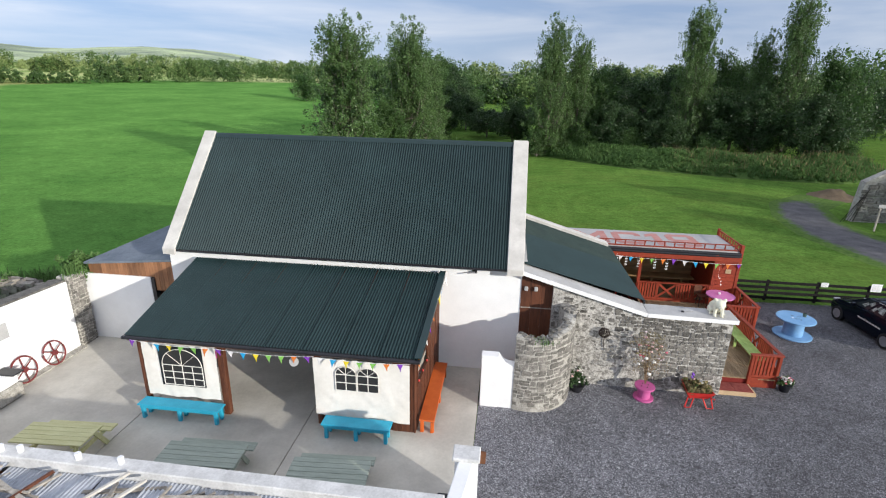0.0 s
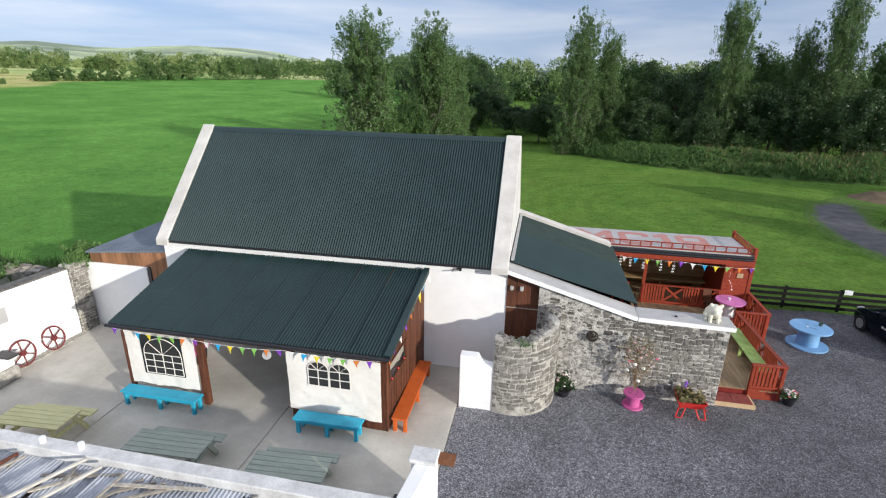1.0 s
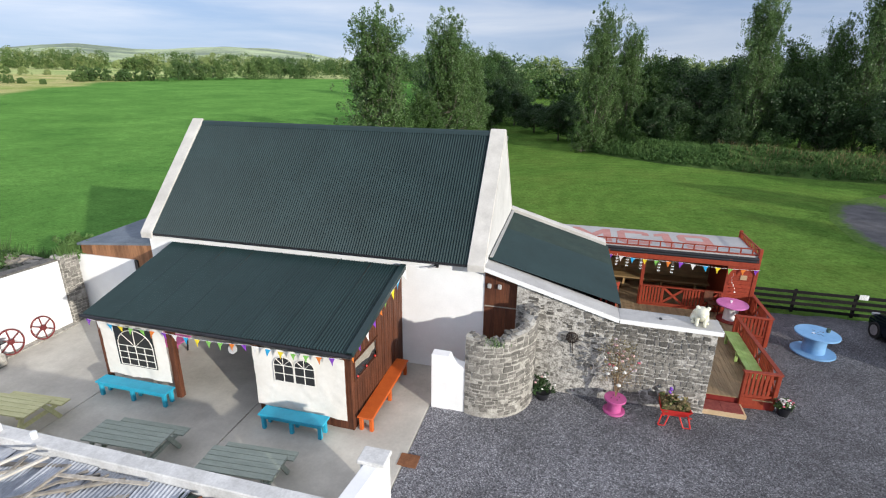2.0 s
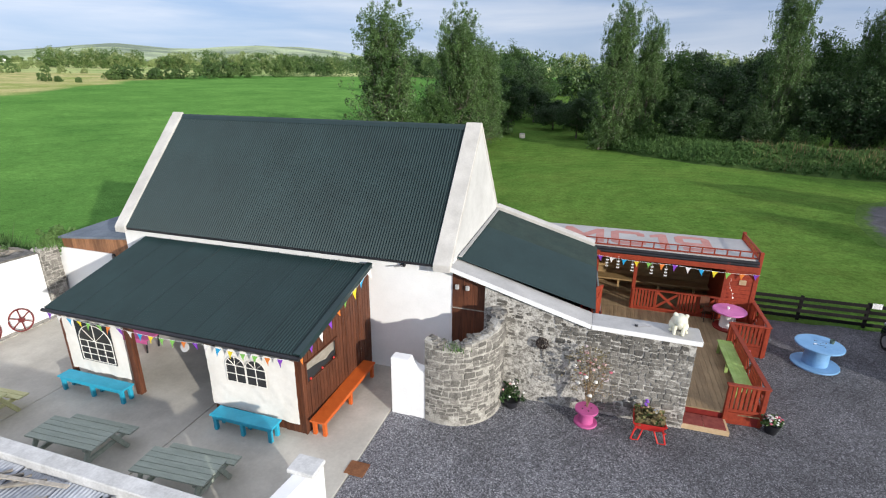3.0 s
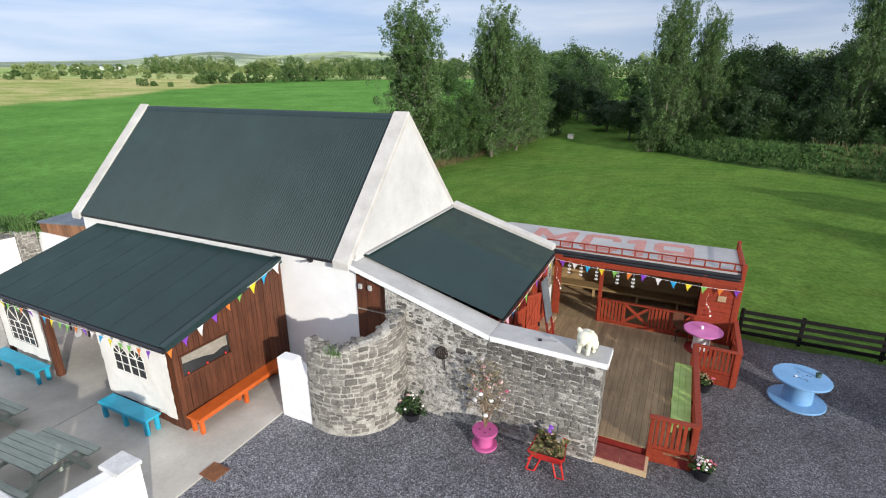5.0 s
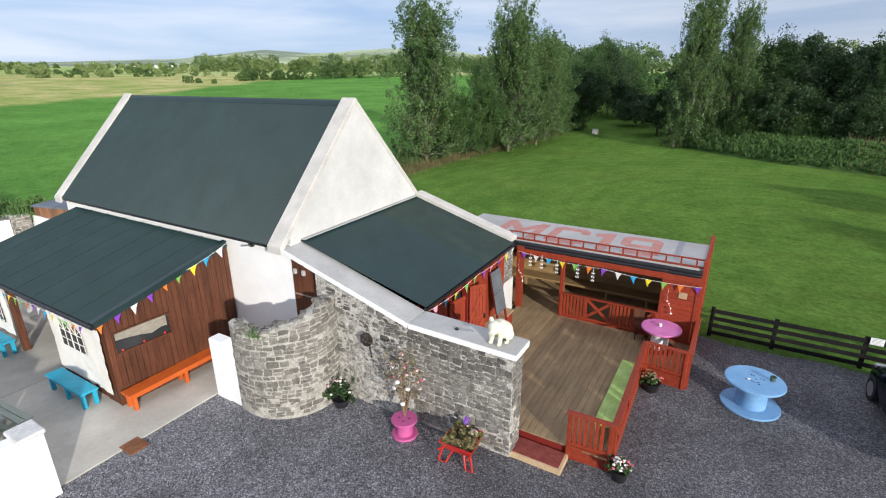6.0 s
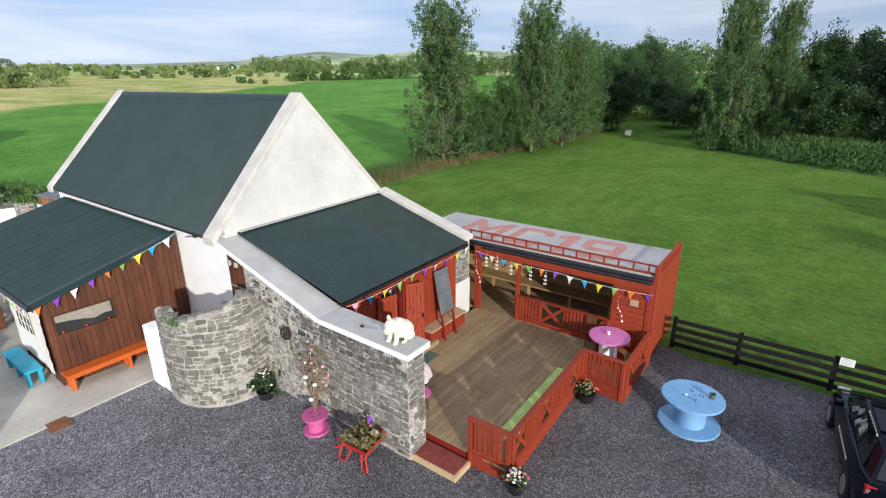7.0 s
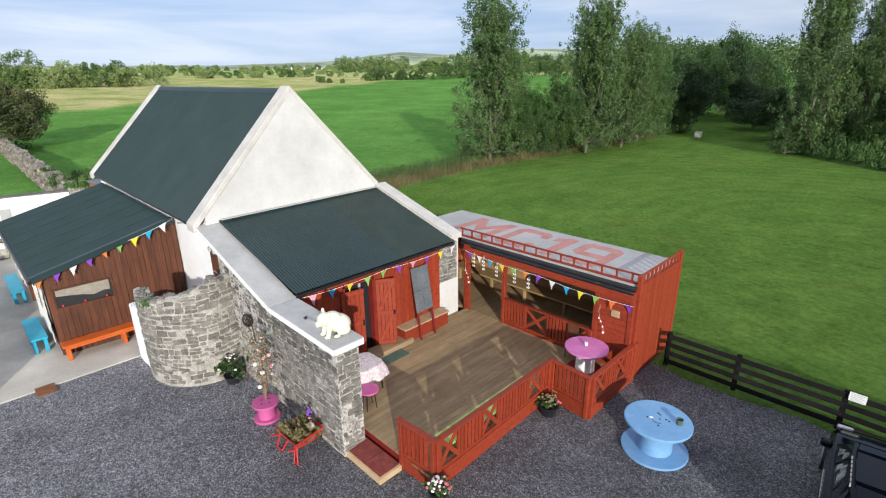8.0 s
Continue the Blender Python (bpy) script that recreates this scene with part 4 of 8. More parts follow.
def lay_stones(owner, length, top, place, h=(0.085, 0.19), w=(0.10, 0.29), cover=0.0, z0=0.0, seed=1, depth=0.026, limit=300):
    """Rough courses of stones over a face. place(u, z): point, outward normal. top(u): height there. cover: share smeared over with mortar."""
    rg = random.Random(seed)
    z, count = z0 + 0.01, 0
    rest_v, rest_f = [], []
    while z < z0 + 6:
        ch = rg.uniform(*h)
        u, any_here = rg.uniform(-0.15, 0), False
        while u < length:
            cw = rg.uniform(*w) * (1.1 if ch > 0.12 else 0.8)
            a, b = max(u, 0.0), min(u + cw, length)
            mid = (a + b) / 2
            hh = ch * rg.uniform(0.80, 1.12)
            zz = z + 0.09 * noise.noise((u * 0.9, z * 0.6, seed)) + rg.uniform(-0.012, 0.012)
            if zz + hh < top(mid):
                any_here = True
            if b - a > 0.06 and zz + hh * 0.8 < top(mid):
                hidden = rg.random() < (cover(mid, zz) if callable(cover) else cover)
                if not hidden or rg.random() < 0.4:
                    p, nrm = place(mid, zz + hh / 2)
                    nrm = Vector(nrm)
                    x_axis = Vector((0, 0, 1)).cross(-nrm).normalized() * -1
                    rot = Matrix((x_axis, -nrm, Vector((0, 0, 1)))).transposed().to_4x4()
                    split = rg.uniform(0.4, 0.6) * hh if hh > 0.11 and rg.random() < 0.3 else hh
                    for h0, h1 in ((0, split), (split, hh)) if split < hh else ((0, hh),):
                        k = rg.uniform(0.45, 0.85) if hidden else 1.0
                        size = Matrix.Diagonal((max(0.05, (b - a) - 0.011) * k, depth * rg.uniform(0.5, 1.15) * (0.45 if hidden else 1), max(0.03, (h1 - h0) - 0.009) * k, 1))
                        off = Matrix.Translation((0, 0, (h0 + h1) / 2 - hh / 2))
                        m = Matrix.Translation(p) @ off @ rot @ Matrix.Rotation(rg.uniform(-0.15, 0.15) * (3 if hidden else 1), 4, "Y") @ size
                        me = STONES[rg.randrange(20)]
                        if count < limit:
                            piece("stone", me, owner, m)
                        else:
                            base = len(rest_v)
                            m = Matrix.Translation(-ORIGIN[owner]) @ m
                            rest_v += [tuple(m @ v.co) for v in me.vertices]
                            rest_f += [tuple(base + i for i in q.vertices) for q in me.polygons]
                        count += 1
            u += cw
        z += ch
        if not any_here and z > z0 + 0.4:
            break
    if rest_v:
        ob = new("stonework", raw_mesh("stonework", rest_v, rest_f, M_STONE))
        ob.parent = owner
        ob["kind"] = "stuff"
    return count


def coping_z(x):
    """Top of the long stone wall's coping: falling along the side building, then nearly level."""
    return 3.58 + (x - 1.50) * (2.50 - 3.58) / 3.72 if x < 5.22 else 2.50 - (x - 5.22) * 0.016


def build_stone_wall():
    wall = thing("stone_wall", (5.1, 16.4, 0), "rough grey limestone wall with patchy mortar and a white coping", "wall")
    pts = [(2.46, -0.15), (7.66, -0.15), (7.66, coping_z(7.66) - 0.1), (5.22, coping_z(5.22) - 0.1), (2.46, coping_z(2.46) - 0.1)]
    bm = prism(pts, "y", 16.18, 16.70)
    part("wall_core", bm, M_RUBBLE, wall, "patchy lime render and rubble")
    # coping in two lengths
    for a, b, w0 in ((1.46, 5.22, 16.09), (5.22, 7.76, 16.09)):
        bm = bmesh.new()
        za, zb = coping_z(a), coping_z(b)
        lo = [bm.verts.new(p) for p in ((a, w0, za - 0.13), (b, w0, zb - 0.13), (b, 16.78, zb - 0.13), (a, 16.78, za - 0.13))]
        hi = [bm.verts.new(p) for p in ((a, w0, za), (b, w0, zb), (b, 16.78, zb + 0.015), (a, 16.78, za + 0.015))]
        bm.faces.new(lo)
        bm.faces.new(hi)
        for k in range(4):
            bm.faces.new((lo[k], lo[(k + 1) % 4], hi[(k + 1) % 4], hi[k]))
        bmesh.ops.bevel(bm, geom=bm.edges[:], offset=0.012, segments=1, affect="EDGES")
        part("coping", bm, M_COPING_GREY, wall, "white-edged concrete coping with a greyed top")
        part("coping_edge", beam((a + 0.01, w0 - 0.004, za - 0.068), (b - 0.01, w0 - 0.004, zb - 0.068), 0.008, 0.12), M_WHITE, wall)
    part("coping_edge", slab(7.757, 7.765, 16.10, 16.77, coping_z(7.76) - 0.125, coping_z(7.76) - 0.008), M_WHITE, wall)

    def cover(u, z):
        x = 2.46 + u
        n = noise.noise((x * 1.1, z * 1.3, 4.0))
        plaster = smoothstep(-0.35, 0.35, 5.2 - x - max(0.0, z - 1.2) * 0.75)
        return min(0.95, max(0.03, 0.06 + plaster * 0.88 + 0.25 * smoothstep(0.7, 0.2, z) + n * 0.35))

    lay_stones(wall, 5.2, lambda u: coping_z(2.46 + u) - 0.14, lambda u, z: ((2.46 + u, 16.182, z), (0, -1, 0)), cover=cover, seed=3)
    lay_stones(wall, 0.50, lambda u: 2.34, lambda u, z: ((7.658, 16.19 + u, z), (1, 0, 0)), w=(0.14, 0.34), h=(0.09, 0.17), seed=5, cover=lambda u, z: 0.5 * smoothstep(1.3, 0.8, z))
    # iron basket bracket
    br = thing("iron_bracket", (4.05, 16.1, 1.6), "rusty iron wall basket with dead stems", "bracket")
    for k in range(9):
        t = k / 9 * math.pi
        ring = [(4.05 + 0.16 * math.cos(u) * math.cos(t), 16.06 + 0.10 * math.cos(u) * math.sin(t), 1.78 + 0.16 * math.sin(u)) for u in (2 * math.pi * i / 14 for i in range(15))]
        part("hoop", tube(ring, 0.009, 5), M_IRON, br)
    rg = random.Random(14)
    for k in range(30):
        p = Vector((4.05 + rg.uniform(-0.1, 0.1), 16.06 + rg.uniform(-0.06, 0.06), 1.78 + rg.uniform(-0.1, 0.1)))
        part("dead_stem", rod(p, p + Vector((rg.uniform(-0.14, 0.14), rg.uniform(-0.06, 0.05), rg.uniform(-0.14, 0.16))), 0.005, seg=4), M_IRON, br)
    part("stem", rod((4.07, 16.14, 1.65), (4.10, 16.15, 1.25), 0.010), M_IRON, br)
    return wall


build_stone_wall()
TC, TR = (1.76, 15.72), 1.35


def tower_top(deg):
    return 2.38 - 0.20 * math.exp(-((deg + 75) / 22.0) ** 2) + 0.25 * smoothstep(-35, 8, deg) + 0.03 * noise.noise((deg * 0.12, 0, 0))


def build_tower():
    tower = thing("round_wall", (2.2, 14.8, 0), "curved rubble-stone wall stub with weeds on its broken top", "wall")
    bm = bmesh.new()
    degs = [-106 + 130 * k / 44 for k in range(45)]
    rows = []
    for d in degs:
        t = radians(d)
        top = tower_top(d)
        ring = []
        for r, z in ((TR, -0.15), (TR, top - 0.03), (TR - 0.10, top), (TR - 0.34, top - 0.05), (TR - 0.38, -0.15)):
            ring.append(bm.verts.new((TC[0] + r * math.cos(t), TC[1] + r * math.sin(t), z + (0.02 * noise.noise((d * 0.4, r * 9, 2)) if z > 0.5 else 0))))
        rows.append(ring)
    for a, b in zip(rows, rows[1:]):
        for k in range(4):
            bm.faces.new((a[k], b[k], b[k + 1], a[k + 1]))
    bm.faces.new(rows[0])
    bm.faces.new(rows[-1])
    part("wall_core", bm, M_MORTAR, tower, "lime mortar and rubble")
    length = radians(129) * TR

    def place(u, z):
        t = radians(-106) + u / TR
        return (TC[0] + (TR - 0.012) * math.cos(t), TC[1] + (TR - 0.012) * math.sin(t), z), (math.cos(t), math.sin(t), 0)

    lay_stones(tower, length, lambda u: tower_top(-106 + math.degrees(u / TR)) - 0.02, place, h=(0.10, 0.20), w=(0.13, 0.31),
               cover=lambda u, z: 0.02 + 0.45 * smoothstep(0.9, 0.2, z) + 0.35 * max(0, noise.noise((u * 2, z * 2, 9))), seed=8)
    # loose stones on the broken top
    rg = random.Random(2)
    for k in range(46):
        d = rg.uniform(-105, 10)
        r = TR - rg.uniform(0.03, 0.32)
        t = radians(d)
        m = Matrix.Translation((TC[0] + r * math.cos(t), TC[1] + r * math.sin(t), tower_top(d) - 0.05)) @ Euler((radians(-90) + rg.uniform(-0.14, 0.14), 0, rg.uniform(0, 6.3))).to_matrix().to_4x4() @ Matrix.Diagonal((rg.uniform(0.12, 0.22), rg.uniform(0.045, 0.08), rg.uniform(0.10, 0.17), 1))
        piece("cap_stone", STONES[rg.randrange(10)], tower, m)
    return tower


build_tower()
wp = thing("white_pier", (0.95, 14.4, 0), "stepped whitewashed masonry pier against the round wall", "pier")
part("tall_block", slab(0.47, 0.97, 14.42, 14.74, -0.05, 1.62, 0.02), M_WHITE, wp)
part("low_block", prism([(0.97, -0.05), (1.40, -0.05), (1.40, 1.36), (1.24, 1.385), (1.12, 1.42), (1.03, 1.50), (0.97, 1.60)], "y", 14.44, 14.72), M_WHITE, wp)
sd = thing("side_door", (1.98, 16.4, 0), "dark brown boarded double door under a sloping coping", "door")
for x0, x1 in ((1.52, 1.83), (1.835, 2.14), (2.145, 2.46)):
    part("door_board", prism([(x0, 0.0), (x1, 0.0), (x1, coping_z(x1) - 0.16), (x0, coping_z(x0) - 0.16)], "y", 16.33, 16.38), M_BROWN, sd)
part("rail", slab(1.52, 2.46, 16.315, 16.33, 2.30, 2.33), M_OLDWOOD, sd)
for x in (1.66, 1.95):
    bx = thing("meter_box", (x, 16.29, 2.95), "small pale wall box on the brown door", "box", "pale boxes")
    part("case", slab(x - 0.055, x + 0.055, 16.25, 16.325, 2.88, 3.02, 0.02), M_COPING_GREY, bx)

# ---- side building ----


def build_extension():
    ext = thing("side_building", (3.4, 19.5, 0), "low side building with a green lean-to roof and red front", "building")
    a, b, c, d = (5.28, 16.72, 2.60), (5.20, 22.02, 2.60), (1.50, 22.02, 3.70), (1.50, 16.66, 3.62)
    roof = part("roof", beam((5.26, 16.75, 2.545), (5.19, 22.0, 2.545), 0.06, 0.08), M_BLACK, ext, "dark eaves gutter board")
    n = 5
    for i in range(n):
        u0, u1 = i / n, (i + 1) / n
        q = [Vector(lerp(a, b, u0)), Vector(lerp(a, b, u1)), Vector(lerp(d, c, u1)), Vector(lerp(d, c, u0))]
        for v in q:
            v.z += 0.02
        part("roof_sheet", corrugated(*q, 14, 0.012), M_MOSSROOF if i > 2 else M_ROOF, roof, soft=True)
    # rear gable coping and wall
    bm = bmesh.new()
    bm = prism([(1.52, 3.68), (5.12, 2.62), (5.12, 2.76), (1.52, 3.84)], "y", 22.0, 22.42, bm)
    bmesh.ops.bevel(bm, geom=bm.edges[:], offset=0.012, segments=1, affect="EDGES")
    part("coping", bm, M_COPING, ext, "white rear coping")
    part("wall", prism([(1.5, 0), (5.0, 0), (5.0, 2.62), (1.5, 3.66)], "y", 22.04, 22.38), M_GABLE, ext)
    # red boarded front with a door opening
    for y0, y1, z0, z1 in ((16.70, 18.08, 0.0, 2.5), (18.96, 21.42, 0.0, 2.5), (18.08, 18.96, 2.32, 2.5)):
        y = y0
        while y < y1 - 0.01:
            e = min(y + 0.155, y1)
            part("wall_board", slab(5.10, 5.15, y + 0.003, e - 0.003, z0, z1), M_RED, ext)
            y = e
    part("inner_wall", slab(4.9, 5.09, 16.7, 18.06, 0.0, 2.5), M_DARKRED, ext)
    part("inner_wall", slab(4.9, 5.09, 18.98, 21.42, 0.0, 2.5), M_DARKRED, ext)
    part("door_frame", slab(5.02, 5.18, 18.04, 18.10, 0.2, 2.34), M_DARKRED, ext)
    part("door_frame", slab(5.02, 5.18, 18.94, 19.00, 0.2, 2.34), M_DARKRED, ext)
    part("door_frame", slab(5.02, 5.18, 18.04, 19.00, 2.30, 2.36), M_DARKRED, ext)
    gd = part("glazed_door", slab(4.93, 4.98, 18.12, 18.94, 0.25, 2.30), M_GLASS, ext, "half-hidden glazed inner door")
    part("door_stile", slab(4.98, 5.02, 18.62, 18.68, 0.25, 2.30), M_COPING_GREY, gd)
    part("step", slab(5.15, 5.60, 18.35, 19.95, 0.20, 0.34, 0.01), M_DECK, ext, "low worn timber step")
    # half stone, half rendered end pillar
    pil = part("pillar", slab(4.55, 5.08, 21.44, 22.24, 0.0, 2.52), M_MORTAR, ext, "end pillar, bare stone above white render")
    part("render_coat", slab(5.08, 5.12, 21.44, 22.24, 0.2, 1.38), M_GABLE, pil)
    lay_stones(pil, 0.78, lambda u: 2.50, lambda u, z: ((5.08, 21.45 + u, z), (1, 0, 0)), w=(0.12, 0.28), h=(0.08, 0.15), z0=1.38, seed=21, cover=0.06)
    return ext


build_extension()


def stable_leaf(hinge, free, z0, z1, label, mirror):
    """A braced and boarded door leaf, standing open."""
    hx, fx = Vector((*hinge, 0)), Vector((*free, 0))
    d = (fx - hx).normalized()
    nrm = Vector((d.y, -d.x, 0))
    w = (fx - hx).length
    t = thing("door_leaf", (*hinge, z0), label, "door", "red stable doors")

    def bar(p, q, width, off, thick):
        a, b = hx + d * p[0] + nrm * off + Vector((0, 0, p[1])), hx + d * q[0] + nrm * off + Vector((0, 0, q[1]))
        return beam(a, b, thick, width, 0.004, up=(0, 0, 1) if abs(p[1] - q[1]) < 0.01 else tuple(d))

    n = 5
    for i in range(n):
        part("board", bar((w * (i + 0.5) / n, z0), (w * (i + 0.5) / n, z1), w / n - 0.006, 0, 0.03), M_RED, t)
    for s in (-0.024, 0.024):
        for p, q in (((0, z0 + 0.06), (w, z0 + 0.06)), ((0, z1 - 0.06), (w, z1 - 0.06)), ((0, (z0 + z1) / 2), (w, (z0 + z1) / 2))):
            part("ledge", bar(p, q, 0.10, s, 0.02), M_RED, t)
        for z in (z0 + 0.1, (z0 + z1) / 2 + 0.04):
            h = (z1 - z0) / 2 - 0.14
            a, b = ((0.06, z), (w - 0.06, z + h)) if mirror else ((w - 0.06, z), (0.06, z + h))
            part("brace", bar(a, b, 0.08, s, 0.018), M_RED, t)
    part("latch", slab(*(v for k in range(2) for v in ((hx + d * (w - 0.05) + nrm * 0.045)[k] - 0.02, (hx + d * (w - 0.05) + nrm * 0.045)[k] + 0.02)), (z0 + z1) / 2 - 0.07, (z0 + z1) / 2 + 0.05), M_BLACK, t, "black iron latch")
    return t


stable_leaf((5.20, 19.02), (5.47, 19.46), 0.36, 2.26, "red braced stable door leaf standing open", True)
stable_leaf((5.19, 17.96), (5.31, 18.55), 0.36, 2.20, "red stable door leaf nearly shut", False)

wb = thing("wall_bench", (5.33, 20.6, 0.22), "boxed red bench with a bare plank seat along the red wall", "bench")
part("front", slab(5.16, 5.50, 19.72, 21.40, 0.21, 0.60), M_RED, wb)
part("seat", slab(5.15, 5.54, 19.70, 21.43, 0.60, 0.64, 0.008), M_PALEWOOD, wb)
easel = thing("chalkboard_easel", (5.55, 20.5, 0.22), "grey chalkboard of four panes on a red-brown easel", "chalkboard")


def on_easel(u, v):
    """u along the board, v up its leaning face, in metres."""
    return Vector((5.66 - 0.42 * v / 2.05, 20.12 + u + 0.02 * v, 0.21 + v))


for u in (0.06, 0.60):
    part("leg", beam(on_easel(u, 0), on_easel(u, 2.05), 0.06, 0.04), M_DARKRED, easel)
for (u0, u1), (v0, v1) in (((0.02, 0.325), (0.78, 1.37)), ((0.335, 0.64), (0.78, 1.37)), ((0.02, 0.325), (1.38, 2.02)), ((0.335, 0.64), (1.38, 2.02))):
    bm = bmesh.new()
    quad = [on_easel(u, v) + Vector((0.035, 0, 0.006)) for u, v in ((u0, v0), (u1, v0), (u1, v1), (u0, v1))]
    fr = [bm.verts.new(p) for p in quad]
    bk = [bm.verts.new(p - Vector((0.02, 0, 0.004))) for p in quad]
    bm.faces.new(fr)
    bm.faces.new(bk)
    for k in range(4):
        bm.faces.new((fr[k], fr[(k + 1) % 4], bk[(k + 1) % 4], bk[k]))
    part("panel", bm, M_BOARD, easel)

# ---- deck, railing and container ----
DECK_Z = 0.21
deck = thing("deck", (7.5, 19.5, 0), "weathered brown timber deck of narrow ridged boards", "deck", kind="structure")
part("frame", slab(5.16, 9.55, 16.82, 22.55, -0.3, DECK_Z - 0.035), M_DARKRED, deck)
part("frame", slab(9.55, 10.56, 20.72, 22.55, -0.3, DECK_Z - 0.035), M_DARKRED, deck)
boards = {}


def deck_board(x, y0, y1):
    key = round(y1 - y0, 2)
    if key not in boards:
        bm = slab(-0.069, 0.069, -key / 2, key / 2, -0.03, 0.0)
        for k in (-0.045, -0.015, 0.015, 0.045):
            slab(k - 0.009, k + 0.009, -key / 2, key / 2, -0.002, 0.004, bm=bm)
        boards[key] = mesh_of("board", bm, M_DECK)
    piece("board", boards[key], deck, Matrix.Translation((x, (y0 + y1) / 2, DECK_Z)))


for i in range(30):
    deck_board(5.24 + i * 0.1455, 16.80, 22.58)
for i in range(7):
    deck_board(9.60 + i * 0.1455, 20.70, 22.58)


def railing(name, p, q, top_p, top_q, foot, braces, label):
    """A stained timber balustrade between two points: posts, rails, balusters, and crossed braces over given spans."""
    p, q = Vector((*p, 0)), Vector((*q, 0))
    d = (q - p).normalized()
    length = (q - p).length
    t = thing(name, ((p.x + q.x) / 2, (p.y + q.y) / 2, foot), label, "railing", "deck railings")

    def at(u, z):
        return p + d * u + Vector((0, 0, z))

    def tp(u):
        return top_p + (top_q - top_p) * u / length

    side = Vector((-d.y, d.x, 0))
    for u in (0.05, length - 0.05):
        part("post", beam(at(u, foot), at(u, tp(u) - 0.02), 0.09, 0.09, 0.008, up=tuple(side)), M_RED, t)
    part("handrail", beam(at(-0.03, tp(0)), at(length + 0.03, tp(length)), 0.13, 0.04, 0.008), M_RED, t)
    part("bottom_rail", beam(at(0, DECK_Z + 0.10), at(length, DECK_Z + 0.10), 0.05, 0.08), M_RED, t)
    part("skirt_board", beam(at(0, (foot + DECK_Z) / 2 + 0.01), at(length, (foot + DECK_Z) / 2 + 0.01), 0.045, DECK_Z - foot + 0.06), M_RED, t)
    u = 0.16
    while u < length - 0.12:
        span = next((s for s in braces if s[0] <= u < s[1]), None)
        if span:
            a, b = span
            for v0, v1, off in ((a, b, 0.012), (b, a, -0.012)):
                part("cross_brace", beam(at(v0, DECK_Z + 0.15) + side * off, at(v1, tp(v1) - 0.04) + side * off, 0.022, 0.09, up=tuple(d)), M_RED, t)
            for v in span:
                part("baluster", beam(at(v, DECK_Z + 0.13), at(v, tp(v) - 0.02), 0.05, 0.05, up=tuple(side)), M_RED, t)
            u = b + 0.09
            continue
        part("baluster", beam(at(u, DECK_Z + 0.13), at(u, tp(u) - 0.02), 0.070, 0.042, up=tuple(side)), M_RED, t)
        u += 0.108
    return t


railing("railing", (8.68, 16.80), (9.60, 16.86), 1.05, 1.03, -0.09, (), "short red-stained deck railing beside the entrance")
railing("railing", (9.60, 16.88), (9.52, 20.72), 1.02, 0.96, -0.09, ((0.12, 0.62), (1.35, 1.85), (2.95, 3.45)), "long red-stained deck railing with crossed braces")
railing("railing", (9.54, 20.74), (10.58, 20.66), 0.96, 0.98, -0.09, (), "red-stained deck railing return with plain balusters")
railing("railing", (10.60, 20.70), (10.60, 22.84), 0.98, 0.98, -0.09, ((0.14, 0.62), (1.15, 1.62)), "red-stained deck railing running to the end wall")
railing("railing", (6.62, 22.58), (9.56, 22.58), 1.02, 1.02, DECK_Z, ((0.85, 1.60), (2.30, 2.82)), "red-stained balustrade across the shelter front")

mat = thing("doormat", (8.15, 16.5, 0.03), "red-brown doormat in a pale timber frame at the deck entrance", "doormat")
part("timber_frame", slab(7.62, 8.76, 16.22, 16.76, -0.1, 0.03, 0.006), M_PALEWOOD, mat)
part("pad", slab(7.67, 8.185, 16.27, 16.75, 0.03, 0.046), M_MAT, mat)
part("pad", slab(8.195, 8.70, 16.27, 16.75, 0.03, 0.046), M_MAT, mat)
m2 = thing("doormat", (5.82, 19.1, DECK_Z), "grey-green doormat before the open stable door", "doormat")
part("pad", slab(5.63, 5.98, 18.72, 19.08, DECK_Z + 0.004, DECK_Z + 0.016), M_GREENMAT, m2)
part("pad", slab(5.63, 5.98, 19.09, 19.45, DECK_Z + 0.004, DECK_Z + 0.016), M_GREENMAT, m2)

CX0, CX1, CY0, CY1, CZ = 2.60, 10.50, 22.78, 25.14, 2.50


